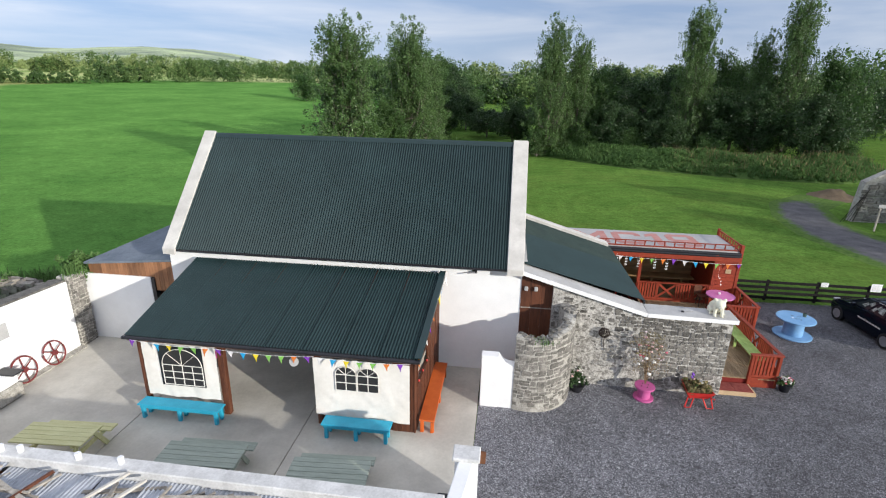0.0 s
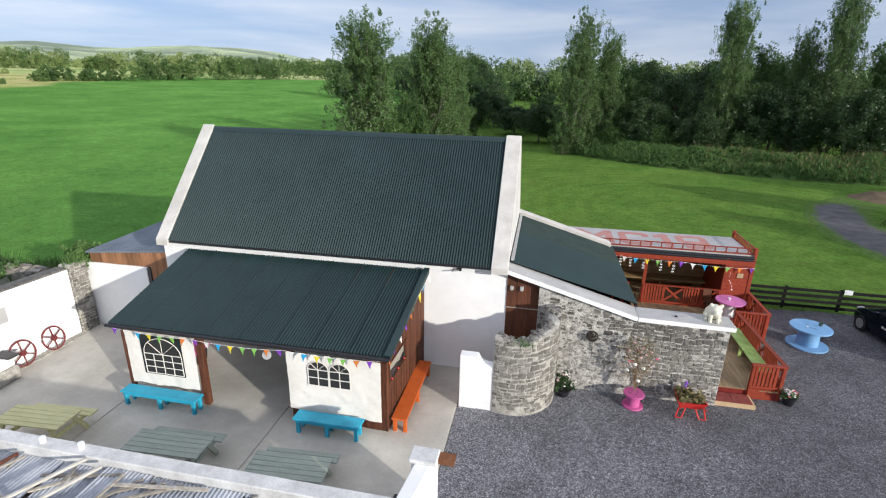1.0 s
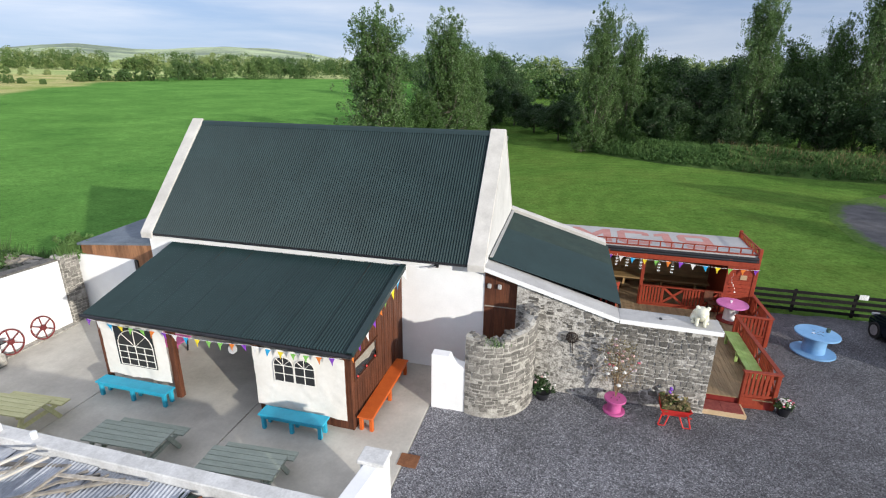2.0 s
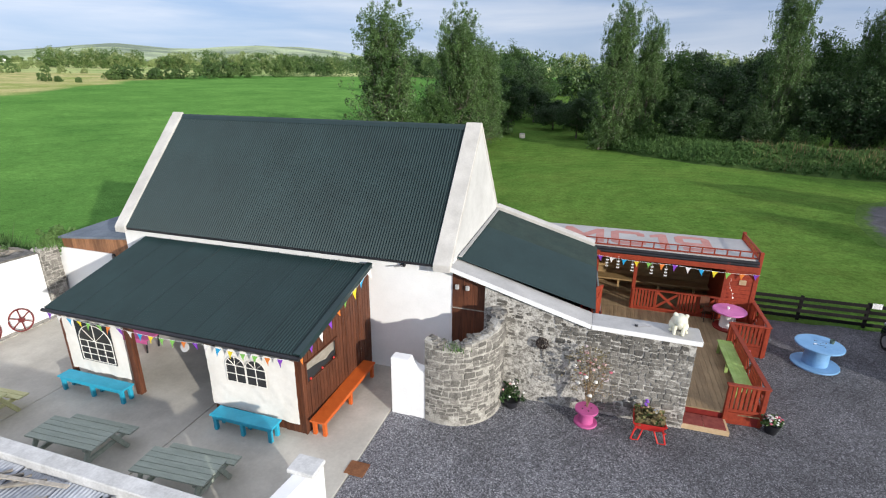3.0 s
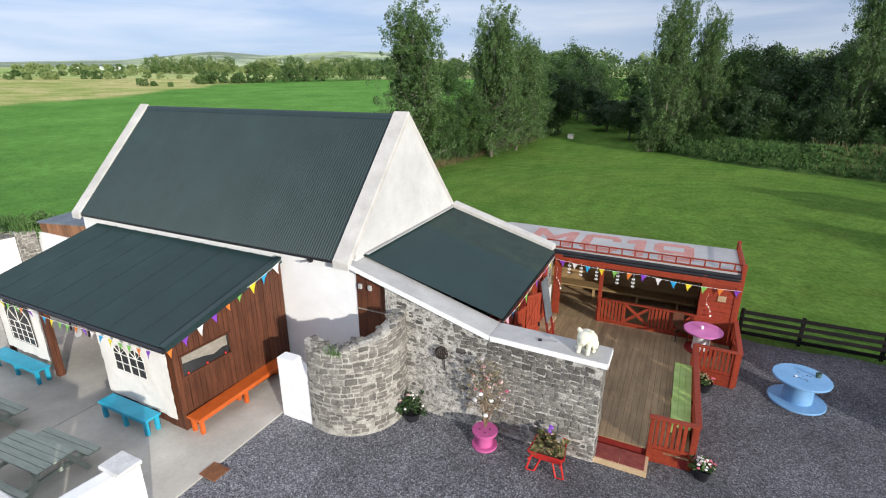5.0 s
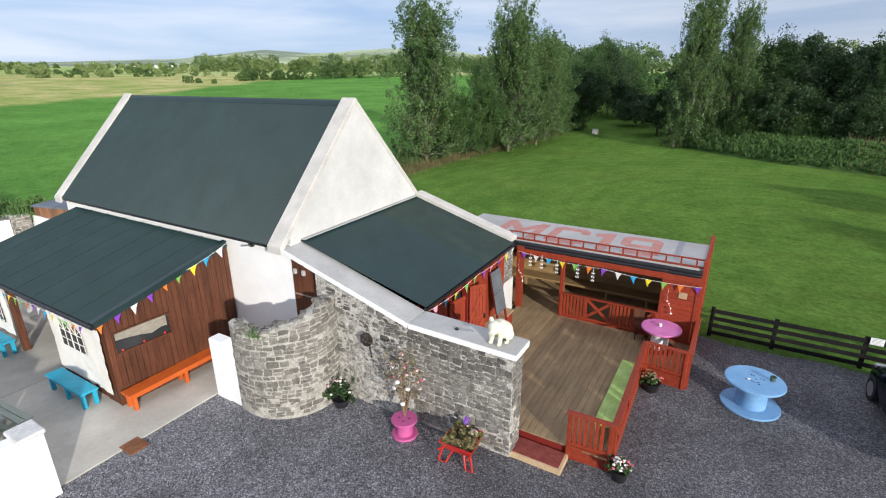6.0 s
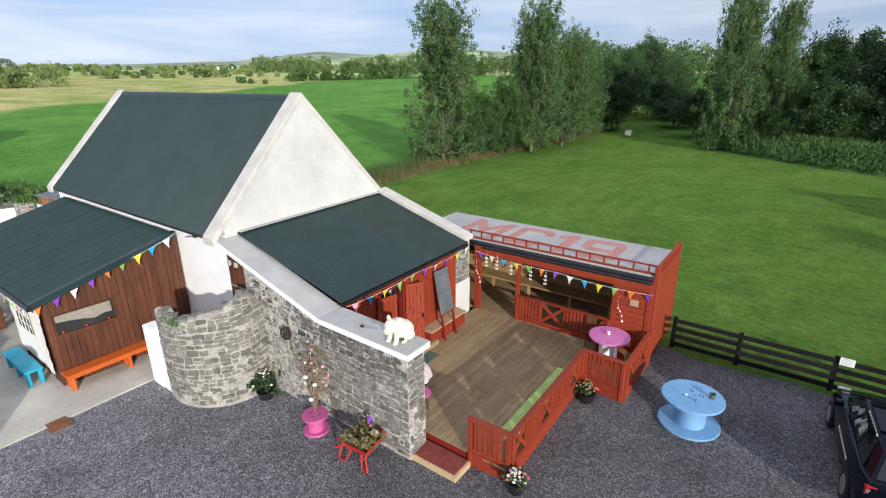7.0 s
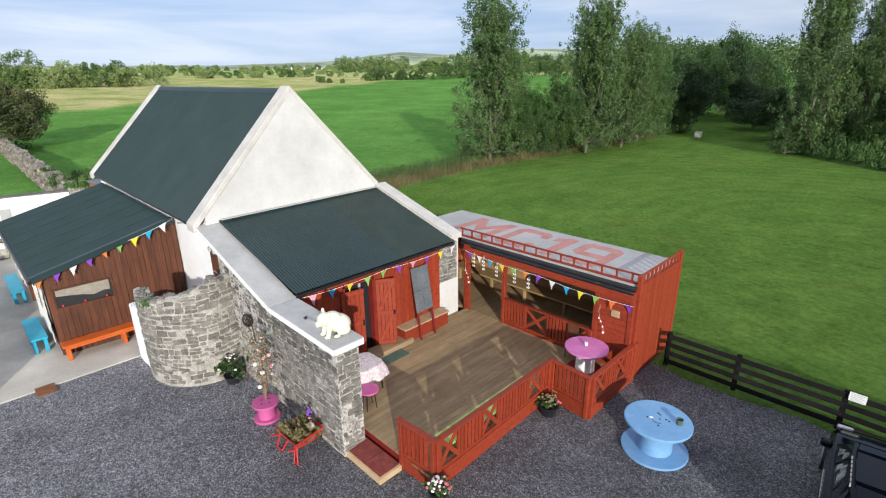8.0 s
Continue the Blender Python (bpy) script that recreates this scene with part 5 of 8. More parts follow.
def build_container():
    c = thing("shelter", (7.0, 23.8, 0), "open-fronted red shelter in a steel box with a grey roof", "shelter")
    # roof with shallow ribs
    bm = slab(CX0, CX1, CY0 - 0.02, CY1, CZ - 0.06, CZ)
    part("roof", bm, M_GREYROOF, c, "flat grey painted roof with faded red letters")
    part("back_wall", slab(CX0, CX1, CY1 - 0.06, CY1, -0.1, CZ - 0.06), M_RED, c)
    part("left_wall", slab(CX0, CX0 + 0.06, CY0, CY1 - 0.06, -0.1, CZ - 0.06), M_RED, c)
    part("end_wall", slab(CX1 + 0.0, CX1 + 0.07, 22.74, 25.18, -0.28, 2.52), M_RED, c, "red boarded end wall")
    for k in range(17):
        part("end_board", slab(CX1 + 0.07, CX1 + 0.088, 22.75 + k * 0.1425, 22.75 + k * 0.1425 + 0.139, -0.26, 2.52), M_RED, c)
    part("floor", slab(CX0, CX1, 22.6, CY1 - 0.06, 0.10, DECK_Z), M_DECK, c, "grey timber floor")
    # inner lining of horizontal boards
    for k in range(17):
        part("lining_board", slab(CX0 + 0.07, CX1 - 0.02, CY1 - 0.085, CY1 - 0.06, DECK_Z + 0.133 * k + 0.003, DECK_Z + 0.133 * k + 0.130), M_INNER, c)
    for k in range(16):
        part("ceiling_board", slab(CX0 + 0.07, CX1 - 0.02, 22.82 + k * 0.14, 22.82 + k * 0.14 + 0.136, CZ - 0.085, CZ - 0.06), M_INNER, c)
    # front frame
    for x in (5.16, 6.64, 9.58, 10.48):
        part("post", slab(x - 0.06, x + 0.06, 22.56, 22.68, DECK_Z, 2.36, 0.008), M_RED, c)
    part("front_panel", slab(5.10, 5.34, 22.54, 22.60, DECK_Z, 2.36), M_RED, c)
    part("head_beam", slab(5.10, 10.50, 22.55, 22.80, 2.10, 2.28, 0.008), M_RED, c)
    for k in range(13):
        part("cladding_board", slab(9.64, 10.50, 22.58, 22.605 + 0.004 * (k % 2), DECK_Z + 0.15 * k + 0.003, DECK_Z + 0.15 * k + 0.147), M_RED, c)
    part("return_panel", slab(9.62, 9.66, 22.7, CY1 - 0.1, DECK_Z, 2.4), M_RED, c)
    part("gutter", rod((4.94, 22.66, 2.42), (10.50, 22.66, 2.40), 0.07, seg=12), M_BLACK, c, "black round gutter")
    part("gutter", rod((4.94, 22.60, 2.335), (10.50, 22.60, 2.32), 0.05, seg=12), M_BLACK, c)
    # roof rail
    part("roof_rail", slab(4.70, 10.56, 22.80, 22.85, 2.72, 2.76, 0.006), M_RED, c)
    part("roof_rail", slab(4.70, 10.56, 22.77, 22.85, 2.50, 2.545, 0.006), M_RED, c)
    x = 4.78
    while x < 10.5:
        part("roof_baluster", slab(x - 0.02, x + 0.02, 22.805, 22.845, 2.545, 2.72), M_RED, c)
        x += 0.395
    part("roof_rail", slab(10.51, 10.57, 22.80, 25.18, 2.72, 2.76, 0.006), M_RED, c)
    y = 22.95
    while y < 25.15:
        part("roof_baluster", slab(10.52, 10.56, y - 0.03, y + 0.03, 2.52, 2.72), M_RED, c)
        y += 0.235
    part("corner_post", slab(10.49, 10.61, 22.70, 22.82, -0.2, 2.78, 0.01), M_RED, c)
    part("corner_post", slab(10.49, 10.61, 25.12, 25.22, -0.2, 2.80, 0.01), M_RED, c)
    # fitted inner benches
    part("seat", slab(3.0, 9.5, 24.20, 24.80, 0.62, 0.68, 0.01), M_INNER, c, "varnished fitted bench")
    for x in (3.3, 4.8, 6.2, 7.7, 9.0):
        part("seat_leg", slab(x - 0.04, x + 0.04, 24.26, 24.34, DECK_Z, 0.62), M_INNER, c)
    part("shelf", slab(3.0, 9.5, 24.60, 24.99, 1.30, 1.34), M_INNER, c)
    for x in (3.8, 5.6, 7.4, 9.0):
        part("shelf_bracket", beam((x, 24.99, 1.02), (x, 24.66, 1.30), 0.04, 0.04), M_INNER, c)
    # sign and letters
    part("sign", slab(10.00, 10.22, 22.56, 22.575, 1.60, 1.78, 0.004), M_PALEWOOD, c, "small pale wooden sign")
    return c


shelter = build_container()


# blocky stencilled letters on the roof, drawn on a grid one wide and one high
BLOCKS = {
    "M": (1.52, ((0, 0), (0.20, 0), (0.20, 0.62), (0.50, 0.22), (0.80, 0.62), (0.80, 0), (1, 0), (1, 1), (0.82, 1), (0.50, 0.56), (0.18, 1), (0, 1))),
    "C": (1.24, ((0.16, 0), (0.84, 0), (1, 0.12), (1, 0.32), (0.78, 0.32), (0.78, 0.20), (0.24, 0.20), (0.24, 0.80), (0.78, 0.80), (0.78, 0.68), (1, 0.68), (1, 0.88), (0.84, 1), (0.16, 1), (0, 0.88), (0, 0.12))),
    "1": (0.62, ((0.46, 0), (0.98, 0), (0.98, 1), (0.62, 1), (0, 0.86), (0, 0.68), (0.46, 0.74))),
    "9": (1.22, ((0.14, 0), (0.84, 0), (1, 0.12), (1, 0.88), (0.84, 1), (0.16, 1), (0, 0.88), (0, 0.50), (0.16, 0.38), (0.76, 0.38), (0.76, 0.56), (0.24, 0.56), (0.24, 0.82), (0.76, 0.82), (0.76, 0.20), (0.14, 0.20))),
}
for letter, x in (("M", 3.92), ("C", 5.70), ("1", 7.14), ("9", 8.02)):
    wide, outline = BLOCKS[letter]
    part("letter", prism([(x + u * wide, 23.08 + v * 1.76) for u, v in outline], "z", CZ + 0.002, CZ + 0.006), M_LETTER, shelter, "large faded red painted letter")

# ---- left court ----
wall_left = thing("wall_left", (-13.4, 12.5, 0), "whitewashed court wall with a dark coping edge", "wall", kind="structure")
part("wall", prism([(4.0, 0), (15.62, 0), (15.62, 2.40), (13.5, 2.48), (4.0, 2.55)], "x", -13.62, -13.22), M_WHITE, wall_left)
part("coping", prism([(4.0, 2.55), (13.5, 2.48), (15.62, 2.40), (15.62, 2.46), (13.5, 2.54), (4.0, 2.61)], "x", -13.66, -13.24), M_STONE, wall_left, "dark weathered coping")
part("plinth", slab(-13.22, -12.96, 10.0, 15.6, 0.0, 0.062), M_MORTAR, wall_left, "rough stone plinth strip")
part("plaque", slab(-13.22, -13.19, 13.05, 13.42, 1.56, 2.02), M_COPING_GREY, wall_left, "grey wall plaque")
wall_back = thing("wall_back", (-12, 16.5, 0), "whitewashed rear court wall", "wall", kind="structure")
part("wall", slab(-13.60, -10.78, 16.36, 16.66, 0, 2.42, 0.015), M_WHITE, wall_back)
part("door_post", slab(-10.78, -10.66, 16.38, 16.60, 0, 2.40), M_BLACK, wall_back, "black door post")
sp = thing("stone_pillar", (-13.3, 15.95, 0), "mossy bare-stone gate pillar between white walls", "pillar")
part("wall_core", slab(-13.62, -13.14, 15.64, 16.30, 0, 2.54, 0.04), M_MORTAR, sp)
lay_stones(sp, 0.64, lambda u: 2.54, lambda u, z: ((-13.15, 15.65 + u, z), (1, 0, 0)), seed=31, w=(0.16, 0.34), cover=0.05)
lay_stones(sp, 0.46, lambda u: 2.54, lambda u, z: ((-13.61 + u, 15.65, z), (0, -1, 0)), seed=32, w=(0.16, 0.30), cover=0.05)
shed = thing("store_shed", (-11.5, 18.2, 0), "brown boarded store with a blue-grey felt roof", "shed")
bm = bmesh.new()
tri = ((-13.2, 16.40, 2.74), (-9.93, 16.40, 3.02), (-9.93, 20.4, 3.40), (-11.9, 20.4, 3.34))
lo, hi = [bm.verts.new(p) for p in tri], [bm.verts.new((p[0], p[1], p[2] + 0.07)) for p in tri]
bm.faces.new(lo), bm.faces.new(hi)
for k in range(4):
    bm.faces.new((lo[k], lo[(k + 1) % 4], hi[(k + 1) % 4], hi[k]))
part("roof", bm, M_SLATE, shed)
x = -13.05
while x < -9.95:
    w = 0.16
    top = 2.74 + (x + 13.2) * 0.0856
    part("board", slab(x, x + w - 0.006, 16.42, 16.45, 2.425 if x < -10.8 else 1.95, top), M_SHEDWOOD, shed)
    x += w
part("board", slab(-10.64, -9.95, 16.64, 16.67, 2.34, 2.42), M_BLACK, shed)
part("side_wall", beam((-13.05, 16.75, 1.4), (-11.9, 20.3, 1.6), 0.06, 2.6), M_BROWN, shed)


def iron_wheel(y, r):
    t = thing("cart_wheel", (-13.02, y, 0.05), "dull red iron cart wheel leaning on the white wall", "wheel", "cart wheels")
    c = Vector((-13.02, y, 0.065 + r))
    lean = 0.10

    def at(a, rad):
        return c + Vector((-lean * math.sin(a) * rad / r + 0.0, math.cos(a) * rad, math.sin(a) * rad))

    n = 28
    bm = bmesh.new()
    pts = [at(2 * math.pi * k / n, r - 0.025) for k in range(n + 1)]
    part("rim", tube(pts, 0.026, 6, bm), M_WHEELRED, t, soft=True)
    for k in range(6):
        a = 2 * math.pi * k / 6 + 0.5
        part("spoke", beam(at(a, 0.06), at(a, r - 0.03), 0.025, 0.03), M_WHEELRED, t)
    part("hub", rod(c - Vector((0.03, 0, 0)), c + Vector((0.06, 0, 0)), 0.085, seg=14), M_WHEELRED, t)
    return t


iron_wheel(13.43, 0.41)
iron_wheel(14.46, 0.39)
tr = thing("stone_trough", (-12.9, 12.4, 0.02), "rough stone trough with a white slab beside the wall", "trough")
part("body", slab(-13.2, -12.55, 11.9, 12.95, 0.02, 0.45, 0.06), M_MORTAR, tr)
part("slab_top", slab(-13.2, -12.62, 12.0, 12.9, 0.45, 0.75, 0.04), M_WHITE, tr)
part("dark_shelf", slab(-13.15, -12.5, 12.65, 13.0, 0.76, 0.80, 0.01), M_BLACK, tr)
lay_stones(tr, 0.62, lambda u: 0.46, lambda u, z: ((-13.18 + u, 11.9, z), (0, -1, 0)), seed=41, w=(0.14, 0.28))

# ruined field wall beyond the court


def build_ruin():
    rg = random.Random(77)
    bm = bmesh.new()
    x = -13.7
    while x > -62:
        h = 1.75 + 0.35 * noise.noise((x * 0.22, 0, 0)) + 0.15 * noise.noise((x * 1.4, 5, 0))
        slab(x - 1.0, x, 16.5, 17.05, -0.1, h * 0.9, bm=bm)
        for _ in range(26):
            px, side = x - rg.random(), rg.choice((0, 0, 1, 2))
            pz = rg.uniform(0.1, h * 0.88)
            py = 16.48 if side == 0 else 17.07
            if side == 2:
                py, pz = rg.uniform(16.5, 17.05), h * 0.9
            m = Matrix.Translation((px, py, pz)) @ Euler((rg.uniform(-0.3, 0.3), rg.uniform(-0.3, 0.3), rg.uniform(-0.3, 0.3))).to_matrix().to_4x4() @ Matrix.Diagonal((rg.uniform(0.2, 0.45), rg.uniform(0.12, 0.28), rg.uniform(0.10, 0.24), 1))
            bmesh.ops.create_cube(bm, size=1.0, matrix=m)
        x -= 1.0
    ob = solid("ruined_wall", bm, M_FIELDSTONE, "tumbled grey field-stone boundary wall", "wall")
    return ob


build_ruin()

# ---- near outbuilding ----
near = thing("outbuilding", (-7, 7.5, 0), "derelict whitewashed outbuilding with a fallen-in tin roof", "building")
part("parapet_wall", slab(-17.0, 0.07, 9.09, 9.41, 0, 1.61, 0.02), M_OLDWHITE, near, "whitewashed parapet wall")
part("end_wall", slab(-0.58, -0.28, 0.0, 9.06, 0, 1.56), M_WHITE, near)
part("rear_wall", slab(-17.0, -0.28, -0.4, 0.0, 0, 1.95), M_WHITE, near)
rg = random.Random(9)
for i in range(15):
    x0 = -16.8 + i * 1.02
    if x0 > -2.6:
        continue
    dz = rg.uniform(-0.05, 0.04)
    a, b = (x0, 9.08, 1.42 + dz), (x0 + 1.06, 9.08, 1.42 + dz + rg.uniform(-0.02, 0.02))
    y1 = 9.04 - rg.uniform(1.0, 4.5)
    c, d = (x0 + 1.06 + rg.uniform(-0.1, 0.1), y1, 1.26 + dz), (x0 + rg.uniform(-0.1, 0.1), y1, 1.26 + dz)
    part("tin_sheet", corrugated(b, a, d, c, 1.06 / 0.085, amp=0.016), M_GALV, near, soft=True)
for i in range(130):
    x = -13.5 + rg.uniform(0, 11.2)
    y = rg.uniform(5.2, 8.7)
    a = rg.uniform(-0.5, 0.5) + rg.choice((0, 0.25, 1.35))
    ln = rg.uniform(1.0, 2.8)
    z = 1.36 + rg.uniform(0, 0.14)
    p, q = (x, y, z), (x + math.cos(a) * ln, min(y + math.sin(a) * ln, 8.95), z + rg.uniform(-0.06, 0.08))
    part("batten", beam(p, q, rg.uniform(0.03, 0.08), rg.uniform(0.02, 0.05)), rg.choice((M_OLDWOOD, M_OLDWOOD, M_OLDWOOD, M_OLDWOOD, M_RUST, M_BROWN)), near)
for p, q in (((-7.3, 6.7, 1.50), (-5.93, 9.02, 1.64)), ((-6.7, 6.7, 1.50), (-5.51, 8.92, 1.62))):
    part("long_lath", beam(p, q, 0.07, 0.05, 0.008), M_PALELATH, near, "long pale bleached lath")
part("ceiling_void", slab(-16.9, -0.6, 0.1, 9.0, 0.96, 1.12), M_OLDWOOD, near, "collapsed boarding under the sheets")
bm = bmesh.new()
rows = []
for j in range(10):
    row = []
    for i in range(16):
        x, y = -2.62 + 2.0 * i / 15, 9.03 - 2.6 * j / 9
        row.append(bm.verts.new((x, y, 1.40 + 0.10 * noise.noise((x * 2, y * 2, 3)))))
    rows.append(row)
for j in range(9):
    for i in range(15):
        bm.faces.new((rows[j][i], rows[j][i + 1], rows[j + 1][i + 1], rows[j + 1][i]))
part("netting", bm, M_NET, near, "crumpled dark green netting", soft=True)
for x, y in ((-8.9, 9.22), (-8.5, 9.26), (-7.2, 9.24), (-6.3, 9.26)):
    lt = thing("garden_light", (x, y, 1.61), "small white solar light on the parapet", "lamp", "parapet lights")
    part("body", lathe(((0, 1.61), (0.055, 1.61), (0.06, 1.72), (0, 1.72)), (x, y, 0), 12), M_WHITE, lt)
    part("cap", lathe(((0, 1.72), (0.065, 1.72), (0.055, 1.75), (0, 1.75)), (x, y, 0), 12), M_WHITE, lt)
gw = thing("gate_wall", (0.1, 10, 0), "whitewashed wall ending in a capped gate pier", "wall")
bm = prism([(0.08, 9.43), (0.38, 9.43), (0.54, 10.517), (0.22, 10.517)], "z", 0, 1.42)
bmesh.ops.bevel(bm, geom=bm.edges[:], offset=0.02, segments=1, affect="EDGES")
part("wall", bm, M_WHITE, gw)
part("pier", slab(0.14, 0.62, 10.52, 10.88, 0, 1.41), M_WHITE, gw)
part("pier_cap", slab(0.09, 0.66, 10.47, 10.92, 1.41, 1.50, 0.02), M_OLDWHITE, gw)
part("wall", slab(-0.27, 0.40, 4.0, 9.05, 0, 1.2), M_WHITE, gw)
cr = thing("black_box", (-0.05, 10.1, 0.02), "black plastic box beside the gate wall", "box")
part("case", slab(-0.20, 0.10, 9.75, 10.45, 0.02, 0.62, 0.02), M_BLACK, cr)
dc = thing("drain_cover", (0.52, 12.3, 0.01), "rusty brown drain cover in the gravel", "cover")
part("plate", slab(0.30, 0.76, 12.10, 12.50, 0.0, 0.034, 0.004), M_RUST, dc)


def picnic_table(at, length, turn, material, label):
    """A picnic table with joined benches on slanted legs, built at the origin."""
    t = thing("picnic_table", (0, 0, 0), label, "table", "picnic tables")
    for k in range(5):
        part("table_board", slab(-length / 2, length / 2, -0.36 + k * 0.146, -0.36 + k * 0.146 + 0.138, 0.70, 0.74, 0.006), material, t)
    for s in (-1, 1):
        for k in range(2):
            y = s * 0.62 + k * s * 0.145
            part("seat_board", slab(-length / 2, length / 2, y - 0.068, y + 0.068, 0.40, 0.44, 0.006), material, t)
        x = s * (length / 2 - 0.25)
        part("cross_bearer", slab(x - 0.03, x + 0.03, -0.84, 0.84, 0.31, 0.40), material, t)
        part("top_bearer", slab(x - 0.03, x + 0.03, -0.34, 0.34, 0.62, 0.70), material, t)
        for e in (-1, 1):
            part("leg", beam((x + 0.05 * s, e * 0.62, 0.0), (x + 0.05 * s, e * 0.22, 0.70), 0.05, 0.10, up=(0, 1, 0)), material, t)
    t.matrix_basis = pose(*at, 0, 0, turn)
    return t


picnic_table((-9.35, 10.75, 0.022), 1.75, 4, M_YELLOW, "pale yellow picnic table with joined benches")
picnic_table((-5.6, 10.62, 0.022), 1.85, 3, M_SAGE, "sage-grey picnic table with joined benches")
picnic_table((-2.6, 10.55, 0.022), 1.75, 4, M_SAGE, "sage-grey picnic table with joined benches")

# inside the porch
pt = thing("trestle_table", (-8.4, 14.9, 0.02), "pink trestle table in the shade of the porch", "table")
part("top", slab(-9.1, -7.78, 14.6, 15.2, 0.50, 0.54, 0.01), M_PINK, pt)
part("cloth", slab(-9.1, -7.78, 14.58, 14.60, 0.40, 0.53), M_PINK, pt)
for x in (-8.95, -7.95):
    for y in (14.68, 15.12):
        part("leg", beam((x, y, 0.02), (x + 0.06, y, 0.50), 0.04, 0.04), M_BLACK, pt)
pl = thing("round_sign", (-4.2, 12.72, 2.05), "round white disc hanging among the bunting", "sign")
part("disc", rod((-4.2, 12.70, 2.02), (-4.2, 12.67, 2.03), 0.12, seg=20), M_COPING_GREY, pl)
part("cord", rod((-4.2, 12.685, 2.13), (-4.2, 12.69, 2.32), 0.006, seg=6), M_BLACK, pl)


# ---- bunting ----
def flags(name, pts, colours, gap, size, label, sag=0.06, twist=0.0, wind=0.15):
    t = thing(name, tuple(pts[0]), label, "bunting", "bunting strings")
    path = []
    for p, q in zip(pts, pts[1:]):
        for k in range(12):
            s = k / 12
            v = Vector(lerp(p, q, s))
            v.z -= sag * 4 * s * (1 - s)
            path.append(v)
    path.append(Vector(pts[-1]))
    part("cord", tube(path, 0.0045, 5), M_WHITE, t)
    run, i, want = 0.0, 0, gap * 0.5
    rg = random.Random(len(path) + int(pts[0][0] * 10))
    for a, b in zip(path, path[1:]):
        ln = (b - a).length
        while want < run + ln:
            p = a + (b - a) * ((want - run) / ln)
            d = (b - a).normalized()
            out = Vector((d.y, -d.x, 0)) * rg.uniform(-wind, wind)
            w = size * 0.42
            tip = p + Vector((0, 0, -size)) + out * size * 2 + d * rg.uniform(-0.04, 0.04)
            bm = bmesh.new()
            off = Vector((d.y, -d.x, 0)) * 0.002
            one = [bm.verts.new(v + off) for v in (p - d * w, p + d * w, (p + d * w * 0.5 + tip) / 2 + out * 0.1, tip)]
            two = [bm.verts.new(v - off) for v in (p - d * w, p + d * w, (p + d * w * 0.5 + tip) / 2 + out * 0.1, tip)]
            bm.faces.new(one)
            bm.faces.new(two)
            for k in range(4):
                bm.faces.new((one[k], one[(k + 1) % 4], two[(k + 1) % 4], two[k]))
            part("flag", bm, FLAG[colours[i % len(colours)]], t)
            i += 1
            want += gap
        run += ln
    return t


flags("bunting", [(-8.75, 12.64, 2.30), (-6.3, 12.64, 2.22), (-3.7, 12.64, 2.24), (-1.2, 12.64, 2.26)], ("purple", "white", "blue", "yellow", "green", "green", "orange"), 0.34, 0.20, "string of bright triangular flags under the porch eaves")
flags("bunting", [(-1.08, 12.68, 2.30), (-0.92, 14.4, 2.80), (-0.72, 16.2, 3.36)], ("orange", "purple", "white", "purple", "orange", "green", "yellow", "blue", "white", "purple"), 0.40, 0.26, "string of bright triangular flags along the porch gable")
flags("bunting", [(5.27, 16.9, 2.47), (5.25, 19.4, 2.47), (5.21, 22.0, 2.47)], ("pink", "blue", "yellow", "green", "green", "purple", "pink", "purple", "yellow", "white"), 0.53, 0.25, "string of bright triangular flags under the side roof")
flags("bunting", [(5.15, 22.48, 2.20), (7.9, 22.48, 2.10), (10.56, 22.5, 2.05)], ("purple", "white", "blue", "yellow", "green", "orange"), 0.425, 0.23, "string of bright triangular flags across the shelter front")
for x, z in ((5.62, 2.10), (6.0, 2.08), (6.5, 2.02), (7.15, 2.00), (7.62, 1.97)):
    g = thing("butterfly_garland", (x, 22.43, z), "hanging garland of small white paper butterflies", "garland", "paper garlands")
    part("thread", rod((x, 22.43, z + 0.14), (x, 22.43, z - 0.32), 0.004, seg=5), M_WHITE, g)
    for k in range(3):
        for s in (-1, 1):
            bm = bmesh.new()
            v = [bm.verts.new((x + s * a, 22.43 - 0.02, z - 0.04 - 0.12 * k + b)) for a, b in ((0, 0), (0.045, 0.035), (0.05, 0.0), (0.026, -0.032))]
            w = [bm.verts.new(u.co + Vector((0, 0.006, 0))) for u in v]
            bm.faces.new(v), bm.faces.new(w)
            for i in range(4):
                bm.faces.new((v[i], v[(i + 1) % 4], w[(i + 1) % 4], w[i]))
            part("wing", bm, M_WHITE, g)
for x, y, z in ((9.72, 22.50, 1.34), (5.2, 22.50, 1.40)):
    g = thing("flower_garland", (x, y, z), "hanging string of round white paper flowers", "garland", "paper garlands")
    sway = [(x + 0.02 * math.sin(2.2 * k), y, z + 0.50 - 0.09 * k) for k in range(5)] + [(x + 0.07, y, z + 0.06), (x + 0.13, y, z - 0.06), (x + 0.16, y, z - 0.22)]
    part("thread", tube(sway, 0.0025, 5), M_WHITE, g)
    for k, (fx_, fy_, fz_) in enumerate(sway[4:]):
        part("flower", rod((fx_, fy_ - 0.01, fz_), (fx_ + 0.008, fy_ - 0.03, fz_ + 0.01 * (k % 2)), 0.020 + 0.008 * (k == 3), seg=8), M_PETALW, g)


